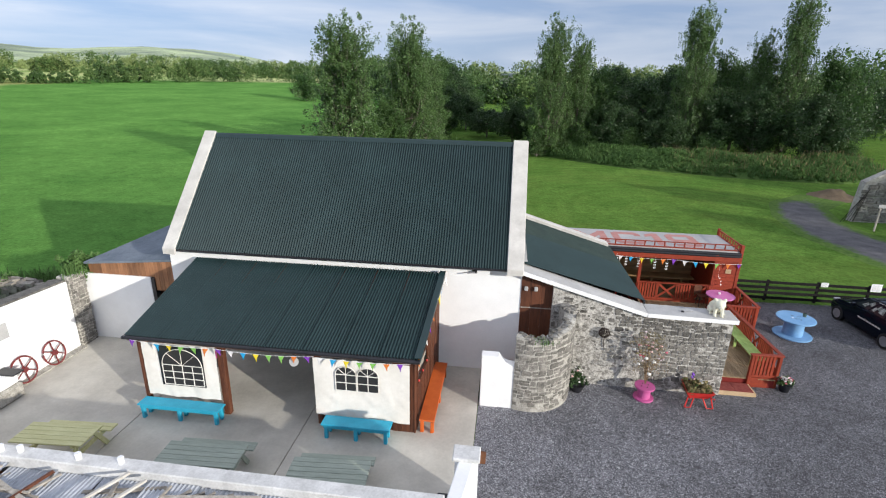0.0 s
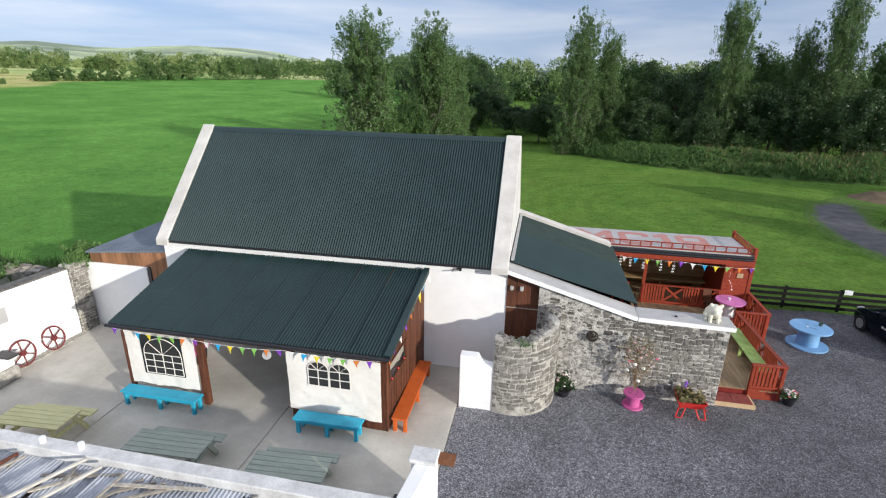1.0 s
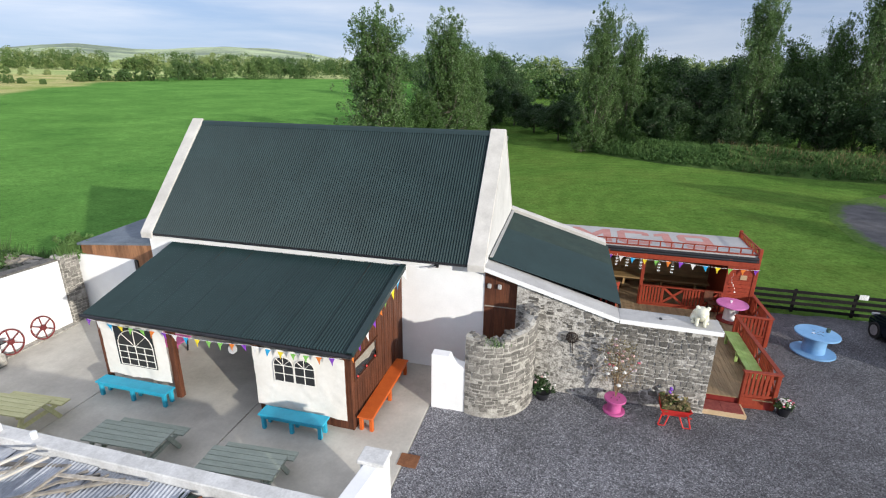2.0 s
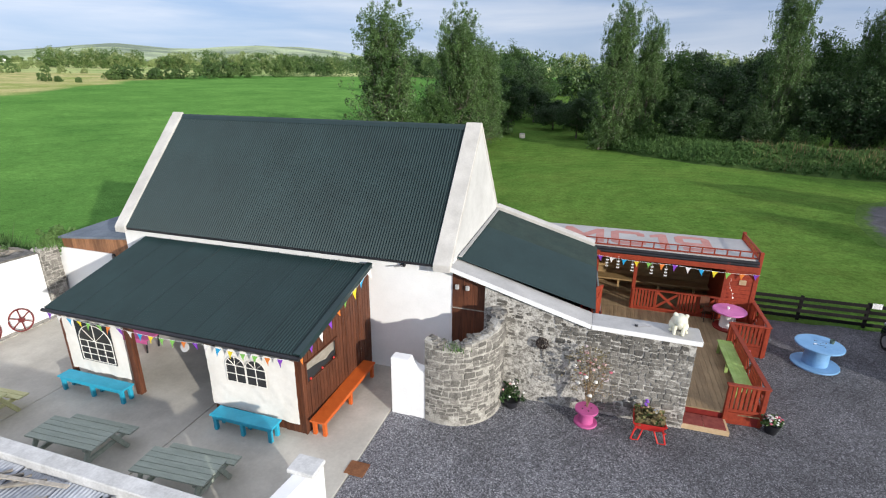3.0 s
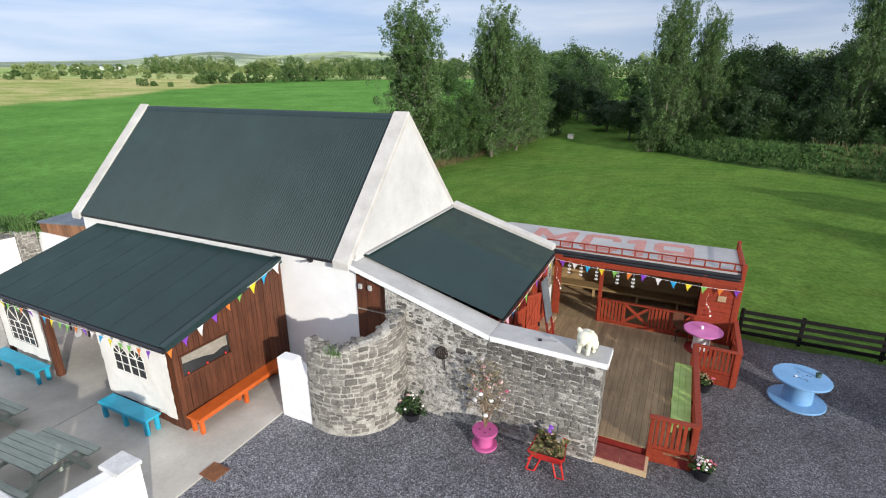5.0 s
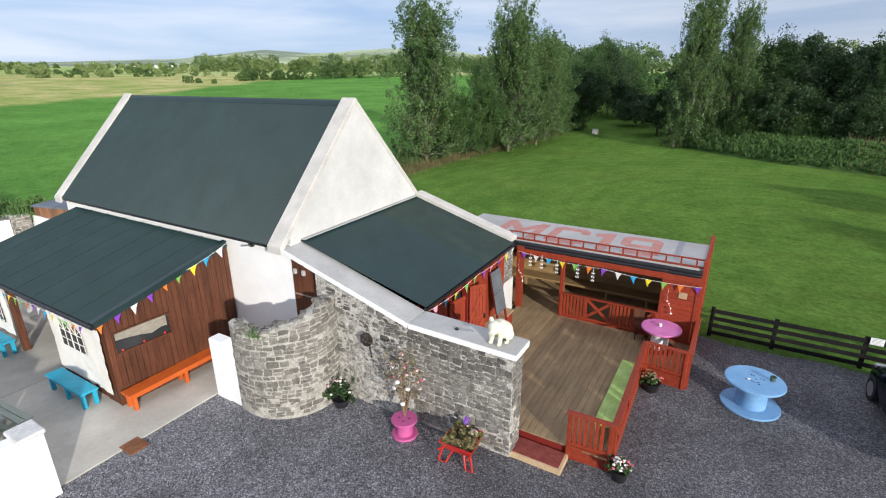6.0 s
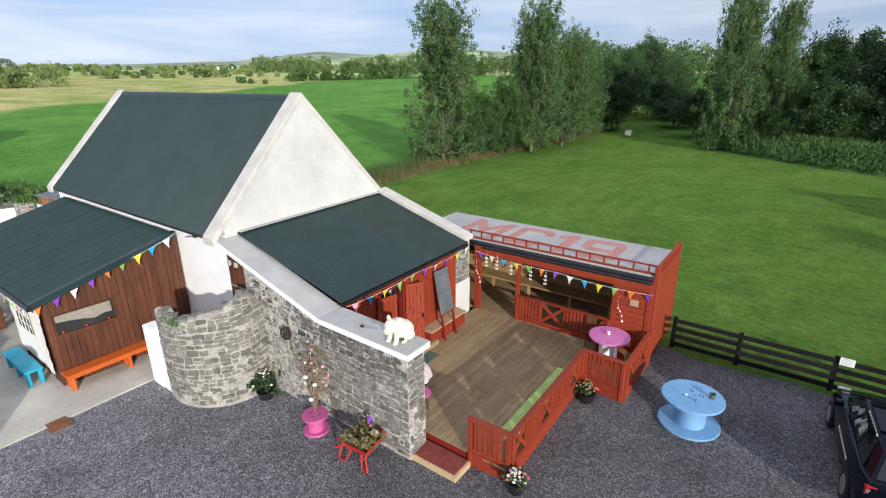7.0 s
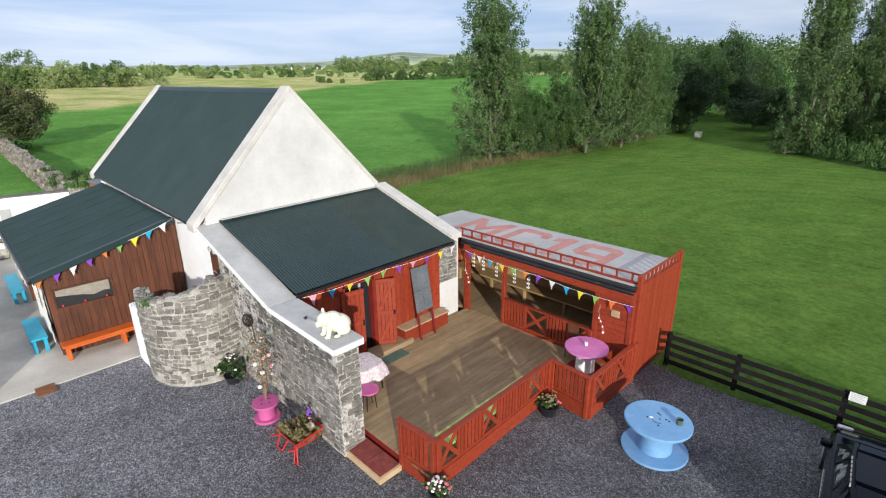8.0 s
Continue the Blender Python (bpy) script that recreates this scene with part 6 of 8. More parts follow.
# ---- things on the deck and gravel ----
def cable_drum(at, r, h, top, core, body_mat, label, core_r, group="", extra=None):
    x, y, z = at
    t = thing("cable_drum_table", at, label, "table", group)
    part("base_disc", lathe(((0, 0), (r * 0.98, 0), (r, 0.012), (r, 0.045), (r * 0.985, 0.055), (0, 0.055)), at, 40), body_mat, t)
    part("drum", lathe(((core_r, 0.055), (core_r * 0.98, h * 0.5), (core_r, h - 0.055)), at, 32), core, t, soft=True)
    part("top_disc", lathe(((0, h - 0.055), (r * 0.99, h - 0.055), (r, h - 0.045), (r, h - 0.01), (r * 0.985, h), (0, h)), at, 40), top, t)
    for k in range(4):
        a = k * math.pi / 2 + 0.4
        part("bolt", lathe(((0, h), (0.02, h), (0.015, h + 0.012), (0, h + 0.015)), (x + core_r * 0.6 * math.cos(a), y + core_r * 0.6 * math.sin(a), z), 8), M_BLACK, t)
    return t


DRUM = Vector((12.04, 20.79, ground_z(12, 20.8)))
DRUM_TOP = DRUM.z + 0.72
cable_drum(tuple(DRUM), 0.65, 0.72, M_SKYBLUE, M_SKYBLUE, M_SKYBLUE, "large sky-blue painted cable drum used as a table", 0.34)
cup = thing("tin_cup", (12.40, 20.93, DRUM_TOP), "small green tin cup on the blue drum", "cup")
part("cup", lathe(((0, 0), (0.055, 0), (0.068, 0.12), (0.060, 0.12), (0.045, 0.02), (0, 0.02)), (12.40, 20.93, DRUM_TOP), 14), M_GREENMAT, cup)
# a smiling face and a pale stain on the blue top
face = [o for o in scene.objects if o.name.startswith("cable_drum_table")][0]
for dx, dy, r in ((-0.03, 0.17, 0.020), (0.12, 0.10, 0.020), (0.02, 0.03, 0.016)):
    part("face_mark", lathe(((0, 0.001), (r, 0.001), (r, 0.004), (0, 0.004)), (DRUM.x + dx, DRUM.y + dy, DRUM_TOP), 12), M_BLACK, face)
part("face_mark", tube([(DRUM.x + 0.11 * math.cos(a), DRUM.y - 0.02 + 0.11 * math.sin(a), DRUM_TOP + 0.002) for a in (radians(205 + 12 * k) for k in range(11))], 0.006, 5), M_BLACK, face, "drawn smiling mouth")
part("stain", lathe(((0, 0.001), (0.04, 0.001), (0.03, 0.004), (0, 0.004)), (DRUM.x - 0.13, DRUM.y - 0.03, DRUM_TOP), 9), M_WHITE, face)
tt = thing("pink_cable_table", (9.74, 21.98, DECK_Z), "mauve-topped cable drum table on a white drum", "table")
part("base_disc", lathe(((0, 0), (0.44, 0), (0.44, 0.05), (0, 0.05)), (9.74, 21.98, DECK_Z), 36), M_DARKRED, tt)
part("drum", lathe(((0.24, 0.05), (0.23, 0.35), (0.24, 0.62)), (9.74, 21.98, DECK_Z), 28), M_WHITE, tt, soft=True)
part("top_disc", lathe(((0, 0.62), (0.525, 0.62), (0.53, 0.63), (0.53, 0.665), (0.52, 0.672), (0, 0.672)), (9.74, 21.98, DECK_Z), 40), M_MAUVE, tt)
part("candle_cup", lathe(((0, 0.672), (0.035, 0.672), (0.045, 0.75), (0, 0.75)), (9.70, 22.02, DECK_Z), 12), M_WHITE, tt)
cable_drum((5.33, 15.68, ground_z(5.3, 15.7)), 0.29, 0.43, M_PINK, M_PINK, M_PINK, "small bright pink cable drum holding a dry plant", 0.19)


def sprig(owner, base, height, spread, stems, seed, petals, leafmat, blossoms):
    """Thin branching stems with small blossoms."""
    rg = random.Random(seed)
    for _ in range(stems):
        a, s = rg.uniform(0, 6.28), rg.uniform(0.2, 1.0) * spread
        h = height * rg.uniform(0.6, 1.0)
        p0 = Vector(base)
        p1 = p0 + Vector((math.cos(a) * s * 0.3, math.sin(a) * s * 0.15, h * 0.55))
        p2 = p0 + Vector((math.cos(a) * s, math.sin(a) * s * 0.3, h))
        part("stem", tube([p0, p1, p2], [0.010, 0.007, 0.004], 5), M_TWIG, owner)
        for _ in range(blossoms):
            u = rg.uniform(0.35, 1.0)
            p = p1 + (p2 - p1) * u + Vector((rg.uniform(-0.10, 0.10), rg.uniform(-0.06, 0.06), rg.uniform(-0.08, 0.08)))
            r = rg.uniform(0.018, 0.055)
            bm = bmesh.new()
            bmesh.ops.create_icosphere(bm, subdivisions=1, radius=r, matrix=Matrix.Translation(p) @ Matrix.Diagonal((1, 0.8, 0.7, 1)))
            part("blossom", bm, rg.choice(petals), owner)


dp = thing("dry_shrub", (5.33, 15.68, 0.36), "sparse dry shrub with faded pink and white blossoms", "plant")
sprig(dp, (5.33, 15.70, 0.36), 1.75, 0.62, 15, 3, (M_PETALW, M_PETALF, M_PETALF, M_SPRAY, M_SPRAY, M_PETALP, M_CLOTH), M_LEAF, 3)
for x, y, z in ((5.05, 15.72, 1.02), (5.22, 15.62, 1.28), (4.92, 15.85, 1.42), (5.46, 15.66, 1.16), (5.36, 15.6, 0.78), (5.62, 15.78, 1.62), (5.18, 15.86, 1.84)):
    bm = bmesh.new()
    bmesh.ops.create_icosphere(bm, subdivisions=2, radius=0.06, matrix=Matrix.Translation((x, y, z)) @ Matrix.Diagonal((1, 0.9, 0.7, 1)))
    part("rose", bm, M_PETALW if z < 1.6 else M_PETALF, dp, "large faded white rose", soft=True)
rng = np.random.default_rng(19)
cs = np.column_stack((rng.normal(-0.02, 0.26, 90), rng.normal(0.05, 0.12, 90), rng.uniform(0.35, 1.65, 90)))
v, f = leaves(cs, 0.026, 0.12, 900, rng)
ob = new("leaves", raw_mesh("leaves", v, f, M_SPRAY))
ob.parent = dp


def flower_pot(at, r, h, petals, blooms, seed, label, rise=0.28, bushy=1.0, leaf_count=520, leaf_mat=M_WEED):
    t = thing("flower_pot", at, label, "plant pot", "flower pots")
    part("pot", lathe(((0, 0), (r * 0.72, 0), (r, h * 0.94), (r * 1.06, h * 0.94), (r * 1.06, h), (r * 0.9, h), (r * 0.86, h * 0.86), (0, h * 0.86)), at, 24), M_BLACK, t, "black plastic pot", soft=True)
    rng = np.random.default_rng(seed)
    cs = np.array(at) + rng.normal(0, 1, (40, 3)) * (r * 0.55 * bushy, r * 0.55 * bushy, rise * 0.30) + (0, 0, h + rise * 0.42)
    v, f = leaves(cs, 0.04, 0.07, leaf_count, rng)
    ob = new("foliage", raw_mesh("foliage", v - np.array(at), f, leaf_mat))
    ob.parent = t
    rg = random.Random(seed)
    for k in range(blooms):
        a, q = rg.uniform(0, 6.28), rg.uniform(0.1, 1.0) * r * 1.25 * bushy
        p = Vector(at) + Vector((math.cos(a) * q, math.sin(a) * q, h + rise * (0.95 - 0.5 * (q / r / 1.25 / bushy) ** 2) + rg.uniform(-0.03, 0.05)))
        bm = bmesh.new()
        bmesh.ops.create_icosphere(bm, subdivisions=1, radius=rg.uniform(0.022, 0.04), matrix=Matrix.Translation(p) @ Matrix.Diagonal((1, 1, 0.65, 1)))
        part("blossom", bm, petals[0] if rg.random() < 0.7 else petals[1], t)
    return t


flower_pot((3.38, 15.76, -0.08), 0.22, 0.22, (M_PETALW, M_PETALF), 13, 5, "dark pot of leafy pink and white flowers by the stone wall", 0.52, 1.35, 700, M_DARKLEAF)
flower_pot((9.80, 16.74, -0.09), 0.18, 0.26, (M_PETALW, M_PETALP), 44, 6, "black pot of white flowers at the railing corner", 0.17, 1.0, 420, M_SHRUB)
flower_pot((9.84, 20.24, -0.09), 0.22, 0.25, (M_SPRAY, M_PETALP), 34, 7, "black bowl of small fading pink flowers by the railing", 0.16, 1.0, 300, M_SHRUB)


def wheelbarrow(at, turn):
    t = thing("wheelbarrow", (0, 0, 0), "red wheelbarrow planted with flowers and straw", "wheelbarrow")
    bm = bmesh.new()
    ring_lo = ((-0.28, -0.20), (0.26, -0.16), (0.26, 0.16), (-0.28, 0.20))
    ring_hi = ((-0.42, -0.31), (0.46, -0.25), (0.46, 0.25), (-0.42, 0.31))
    lo = [bm.verts.new((x, y, 0.27)) for x, y in ring_lo]
    hi = [bm.verts.new((x, y, 0.50)) for x, y in ring_hi]
    li = [bm.verts.new((x * 0.94, y * 0.92, 0.285)) for x, y in ring_lo]
    hi2 = [bm.verts.new((x * 0.96, y * 0.94, 0.50)) for x, y in ring_hi]
    bm.faces.new(lo), bm.faces.new(li)
    for k in range(4):
        j = (k + 1) % 4
        bm.faces.new((lo[k], lo[j], hi[j], hi[k]))
        bm.faces.new((hi[k], hi[j], hi2[j], hi2[k]))
        bm.faces.new((hi2[k], hi2[j], li[j], li[k]))
    part("tray", bm, M_REDPAINT, t)
    for s in (-1, 1):
        part("handle", tube([(0.62, s * 0.06, 0.16), (0.2, s * 0.17, 0.25), (-0.42, s * 0.25, 0.36), (-0.58, s * 0.26, 0.42)], 0.018, 8), M_REDPAINT, t)
        part("leg", tube([(-0.34, s * 0.24, 0.38), (-0.42, s * 0.31, 0.03), (-0.41, s * 0.29, 0.015), (-0.40, s * 0.18, 0.015), (-0.26, s * 0.10, 0.27)], 0.016, 8), M_REDPAINT, t)
    w = part("wheel", rod((0.64, -0.035, 0.17), (0.64, 0.035, 0.17), 0.165, seg=20), M_TYRE, t, "black rubber wheel")
    part("rim", rod((0.64, -0.04, 0.17), (0.64, 0.04, 0.17), 0.09, seg=14), M_REDPAINT, w)
    bm = bmesh.new()
    rows = []
    for j in range(9):
        rows.append([bm.verts.new((-0.36 + 0.76 * i / 10, -0.26 + 0.52 * j / 8, 0.47 + 0.07 * noise.noise((i * 0.6, j * 0.6, 4)) - 0.10 * (abs(j - 4) / 4) ** 2)) for i in range(11)])
    for j in range(8):
        for i in range(10):
            bm.faces.new((rows[j][i], rows[j][i + 1], rows[j + 1][i + 1], rows[j + 1][i]))
    part("soil", bm, M_SOIL, t, "heaped dry soil and straw")
    rng = np.random.default_rng(12)
    cs = rng.uniform((-0.36, -0.24, 0.46), (0.38, 0.23, 0.60), (60, 3))
    v, f = leaves(cs, 0.045, 0.06, 1100, rng)
    ob = new("straw", raw_mesh("straw", v, f, M_DRYWEED))
    ob.parent = t
    rg = random.Random(3)
    for k in range(16):
        if k < 7:
            p = Vector((0.36 + rg.uniform(-0.05, 0.05), 0.02 + rg.uniform(-0.04, 0.04), 0.60 + 0.03 * k))
        else:
            p = Vector((rg.uniform(-0.3, 0.4), rg.uniform(-0.24, 0.10), 0.57 + rg.uniform(-0.03, 0.04)))
        bm = bmesh.new()
        bmesh.ops.create_icosphere(bm, subdivisions=1, radius=rg.uniform(0.022, 0.042), matrix=Matrix.Translation(p))
        part("blossom", bm, M_PETALV if k < 7 else (M_PETALF, M_DRYWEED, M_SPRAY)[k % 3], t)
    bm = bmesh.new()
    bmesh.ops.create_icosphere(bm, subdivisions=2, radius=0.09, matrix=Matrix.Translation((0.20, -0.15, 0.58)) @ Matrix.Diagonal((1.0, 0.8, 0.75, 1)))
    part("pebble", bm, M_COPING, t, "pale round stone among the straw", soft=True)
    v, f = leaves(cs[:22], 0.04, 0.05, 320, rng)
    ob = tagged(new("sprouts", raw_mesh("sprouts", v, f, M_WEED)), kind="stuff")
    ob.parent = t
    t.matrix_basis = pose(*at, 0, 0, turn) @ Matrix.Diagonal((0.80, 1.28, 1.0, 1))
    return t


wheelbarrow((6.80, 15.70, -0.085), 92)
bench_g = thing("garden_bench", (9.18, 18.95, DECK_Z), "lime-green slatted bench along the deck railing", "bench")
for k in range(3):
    part("seat_board", beam((9.150 + k * 0.140, 17.34, 0.565), (9.150 + k * 0.140, 20.20, 0.565), 0.139, 0.035, 0.005), M_LIME, bench_g)
for y in (17.6, 18.85, 20.0):
    part("bearer", slab(9.09, 9.48, y - 0.03, y + 0.03, 0.49, 0.5475), M_LIME, bench_g)
    for x in (9.13, 9.43):
        part("leg", slab(x - 0.04, x + 0.04, y - 0.03, y + 0.03, DECK_Z, 0.49), M_LIME, bench_g)
ct = thing("covered_table", (6.42, 17.72, DECK_Z), "small table under a speckled cloth by the stone wall", "table")
bm = bmesh.new()
n = 48
rings = []
for r, z in ((0.0, 0.72), (0.30, 0.72), (0.36, 0.71), (0.42, 0.56), (0.46, 0.38)):
    ring = []
    for k in range(n):
        a = 2 * math.pi * k / n
        sq = 1 + 0.22 * abs(math.sin(2 * a)) ** 2 if r > 0.3 else 1
        fold = 1 + (0.06 * math.sin(9 * a) if z < 0.7 else 0)
        ring.append(bm.verts.new((6.38 + r * sq * fold * math.cos(a), 17.68 + r * sq * fold * math.sin(a), DECK_Z + z)))
    rings.append(ring)
for a, b in zip(rings[1:], rings[2:]):
    for k in range(n):
        bm.faces.new((a[k], a[(k + 1) % n], b[(k + 1) % n], b[k]))
bm.faces.new(rings[1])
for v in rings[0]:
    bm.verts.remove(v)
part("tablecloth", bm, M_CLOTH, ct, "white and pink speckled tablecloth", soft=True)
for x, y in ((6.17, 17.47), (6.67, 17.47), (6.17, 17.97), (6.67, 17.97)):
    part("leg", rod((x, y, DECK_Z), (x, y, DECK_Z + 0.70), 0.02), M_BLACK, ct)
st = thing("stool", (7.05, 17.30, DECK_Z), "round magenta stool with thin dark legs", "stool")
part("seat", lathe(((0, 0.44), (0.22, 0.44), (0.235, 0.46), (0.22, 0.485), (0, 0.49)), (7.05, 17.30, DECK_Z), 24), M_PINK, st)
for k in range(4):
    a = k * math.pi / 2 + 0.6
    part("leg", rod((7.05 + 0.17 * math.cos(a), 17.30 + 0.17 * math.sin(a), DECK_Z), (7.05 + 0.12 * math.cos(a), 17.30 + 0.12 * math.sin(a), DECK_Z + 0.44), 0.012), M_BLACK, st)
ch = thing("folding_chair", (9.35, 22.25, DECK_Z), "dark slatted folding chair beside the mauve table", "chair")
part("seat", slab(9.02, 9.40, 22.15, 22.5, 0.64, 0.67), M_BROWN, ch)
part("backrest", beam((9.05, 22.5, 0.7), (9.05, 22.52, 1.05), 0.30, 0.03), M_BROWN, ch)
for x in (9.05, 9.37):
    for y in (22.17, 22.47):
        part("leg", rod((x, y, DECK_Z), (x, y, 0.65), 0.014), M_BLACK, ch)


def pig_statue():
    """A seated cream pig: one plain mesh."""
    bm = bmesh.new()

    def ball(c, s, rot=(0, 0, 0), sub=3):
        m = Matrix.Translation(c) @ Euler(rot).to_matrix().to_4x4() @ Matrix.Diagonal((*s, 1))
        bmesh.ops.create_icosphere(bm, subdivisions=sub, radius=1.0, matrix=m)

    ball((0.13, 0, 0.22), (0.26, 0.22, 0.21), (0, 0.35, 0))
    ball((0.0, 0, 0.33), (0.24, 0.20, 0.19), (0, 0.55, 0))
    ball((-0.19, 0, 0.405), (0.165, 0.17, 0.15))
    ball((-0.30, 0, 0.345), (0.09, 0.085, 0.078), sub=2)
    for s in (-1, 1):
        ball((-0.16, s * 0.125, 0.535), (0.030, 0.062, 0.085), (s * -0.6, 0.25, 0), 2)
        bm = rod((-0.20, s * 0.105, 0.0), (-0.12, s * 0.10, 0.34), 0.045, 0.07, 12, bm)
        ball((-0.22, s * 0.105, 0.03), (0.06, 0.05, 0.035), sub=2)
        ball((0.14, s * 0.165, 0.125), (0.17, 0.085, 0.125), (0, 0.25, 0), 2)
        ball((-0.03, s * 0.19, 0.035), (0.08, 0.05, 0.035), sub=2)
        ball((-0.315, s * 0.075, 0.435), (0.016, 0.014, 0.014), sub=1)
    bm = rod((-0.36, 0, 0.335), (-0.40, 0, 0.33), 0.062, 0.066, 16, bm)
    bm = tube([(0.36, 0.02, 0.20), (0.385, 0.04, 0.22), (0.39, 0.02, 0.25)], 0.014, 6, bm)
    ob = new("pig_statue", mesh_of("pig_statue", bm, M_CREAM))
    fuse = ob.modifiers.new("fuse", "REMESH")
    fuse.mode, fuse.voxel_size, fuse.use_smooth_shade = "VOXEL", 0.011, True
    melt = ob.modifiers.new("melt", "SMOOTH")
    melt.factor, melt.iterations = 0.5, 7
    ob.matrix_basis = pose(7.24, 16.45, 2.472, 0, 0, 84) @ Matrix.Diagonal((0.92, 0.92, 0.92, 1))
    return tagged(ob, "glossy cream seated pig statue on the wall coping", "statue")


pig_statue()
hk = thing("metal_rod", (6.45, 16.45, 2.5), "short dark metal rod lying on the coping", "rod")
part("bar", rod((6.28, 16.40, 2.505), (6.62, 16.50, 2.50), 0.012), M_CHROME, hk)
part("head", slab(6.24, 6.31, 16.36, 16.43, 2.49, 2.52), M_BLACK, hk)

# ---- paddock fence ----
fence = thing("paddock_fence", (20, 24, 0), "black post-and-rail paddock fence along the gravel", "fence")
fx = [10.92, 12.56, 14.62, 16.65, 18.7, 20.75, 22.8, 24.85, 26.9, 28.95, 31.0]
fp = [Vector((x, 24.17 + 0.03 * noise.noise((x, 0, 0)) - 0.02 * max(0, x - 15), 0)) for x in fx]
for p in fp:
    p.z = ground_z(p.x, p.y)
for p in fp:
    part("post", slab(p.x - 0.055, p.x + 0.055, p.y - 0.04, p.y + 0.04, p.z - 0.05, p.z + 0.96, 0.01), M_FENCE, fence)
for a, b in zip(fp, fp[1:]):
    for h in (0.14, 0.38, 0.62, 0.86):
        part("rail", beam(a + Vector((0, -0.055, h)), b + Vector((0, -0.055, h)), 0.035, 0.125, 0.006), M_FENCE, fence)
big = thing("notice", (16.74, 24.05, 0.8), "large white notice nailed to the black fence", "sign")
part("plate", slab(16.585, 17.01, 23.99, 24.003, 0.66, 1.01), M_WHITE, big)
for k in range(6):
    part("text_bar", slab(16.63, 16.96 - 0.05 * (k % 2), 23.985, 23.9885, 0.94 - 0.046 * k, 0.954 - 0.046 * k), M_COPING_GREY, big)
sg = thing("notice", (14.85, 24.05, 0.85), "small white notice nailed to the black fence", "sign")
part("plate", slab(14.66, 14.95, 24.06, 24.072, 0.715, 0.915), M_WHITE, sg)
for k in range(5):
    part("text_bar", slab(14.69, 14.925 - 0.04 * (k % 2), 24.055, 24.0585, 0.885 - 0.038 * k, 0.897 - 0.038 * k), M_COPING_GREY, sg)


# ---- parked car ----
def build_car(at, turn):
    """A small black hatchback, nose along +y, built at the origin."""
    car = thing("car", (0, 0, 0), "parked black hatchback with pale lettering on its windows", "car")
    # body: cross sections from tail to nose
    secs = [(-1.93, 0.70, 0.36, 0.80, 0.55), (-1.86, 0.79, 0.24, 0.95, 0.62), (-1.55, 0.83, 0.20, 0.97, 0.70), (-0.6, 0.84, 0.18, 0.95, 0.72), (0.45, 0.84, 0.18, 0.92, 0.70), (1.15, 0.83, 0.20, 0.86, 0.66), (1.65, 0.79, 0.24, 0.74, 0.58), (1.86, 0.66, 0.32, 0.62, 0.48)]
    bm = bmesh.new()
    rings = []
    for y, w, z0, z1, wt in secs:
        pts = [(-w * 0.92, z0), (-w, z0 + 0.14), (-w, z0 + (z1 - z0) * 0.62), (-wt - 0.08, z1), (-wt * 0.4, z1 + 0.02), (wt * 0.4, z1 + 0.02), (wt + 0.08, z1), (w, z0 + (z1 - z0) * 0.62), (w, z0 + 0.14), (w * 0.92, z0)]
        rings.append([bm.verts.new((x, y, z)) for x, z in pts])
    for a, b in zip(rings, rings[1:]):
        for k in range(10):
            bm.faces.new((a[k], a[(k + 1) % 10], b[(k + 1) % 10], b[k]))
    bm.faces.new(rings[0])
    bm.faces.new(rings[-1])
    body = part("body", bm, M_CARPAINT, car, soft=True)
    bm = bmesh.new()
    low = [(-1.80, 0.68), (-1.2, 0.74), (0.1, 0.74), (0.98, 0.66)]
    high = [(-1.38, 0.50), (-1.0, 0.57), (-0.1, 0.56), (0.22, 0.52)]
    lo = [(y, w, 0.93) for y, w in low]
    hi = [(y, w, z) for (y, w), z in zip(high, (1.38, 1.45, 1.44, 1.40))]
    rows = []
    for s in (-1, 1):
        rows.append(([bm.verts.new((s * w, y, z)) for y, w, z in lo], [bm.verts.new((s * w, y, z)) for y, w, z in hi]))
    for lo_v, hi_v in rows:
        for k in range(3):
            bm.faces.new((lo_v[k], lo_v[k + 1], hi_v[k + 1], hi_v[k]))
    (la, ha), (lb, hb) = rows
    bm.faces.new((la[0], ha[0], hb[0], lb[0]))
    bm.faces.new((la[3], ha[3], hb[3], lb[3]))
    for k in range(3):
        bm.faces.new((ha[k], ha[k + 1], hb[k + 1], hb[k]))
    bmesh.ops.bevel(bm, geom=[e for e in bm.edges if min(v.co.z for v in e.verts) > 1.3], offset=0.05, segments=3, affect="EDGES")
    cabin = part("cabin", bm, M_CARPAINT, car, soft=True)

    def pane(quad, name, parent, material=M_GLASS, off=0.006):
        q = [Vector(v) for v in quad]
        nrm = (q[1] - q[0]).cross(q[3] - q[0]).normalized()
        bm = bmesh.new()
        one = [bm.verts.new(v + nrm * off) for v in q]
        two = [bm.verts.new(v - nrm * 0.004) for v in q]
        bm.faces.new(one), bm.faces.new(two)
        for k in range(4):
            bm.faces.new((one[k], one[(k + 1) % 4], two[(k + 1) % 4], two[k]))
        return part(name, bm, material, parent)

    def on_side(s, u, v):
        """A point of a cabin side: u from tail to nose in the glass band, v up."""
        a = Vector((s * 0.725, -1.55 + 2.30 * u, 0.96))
        b = Vector((s * 0.555, -1.22 + 1.36 * u, 1.40))
        return a + (b - a) * v + Vector((s * 0.012, 0, 0))

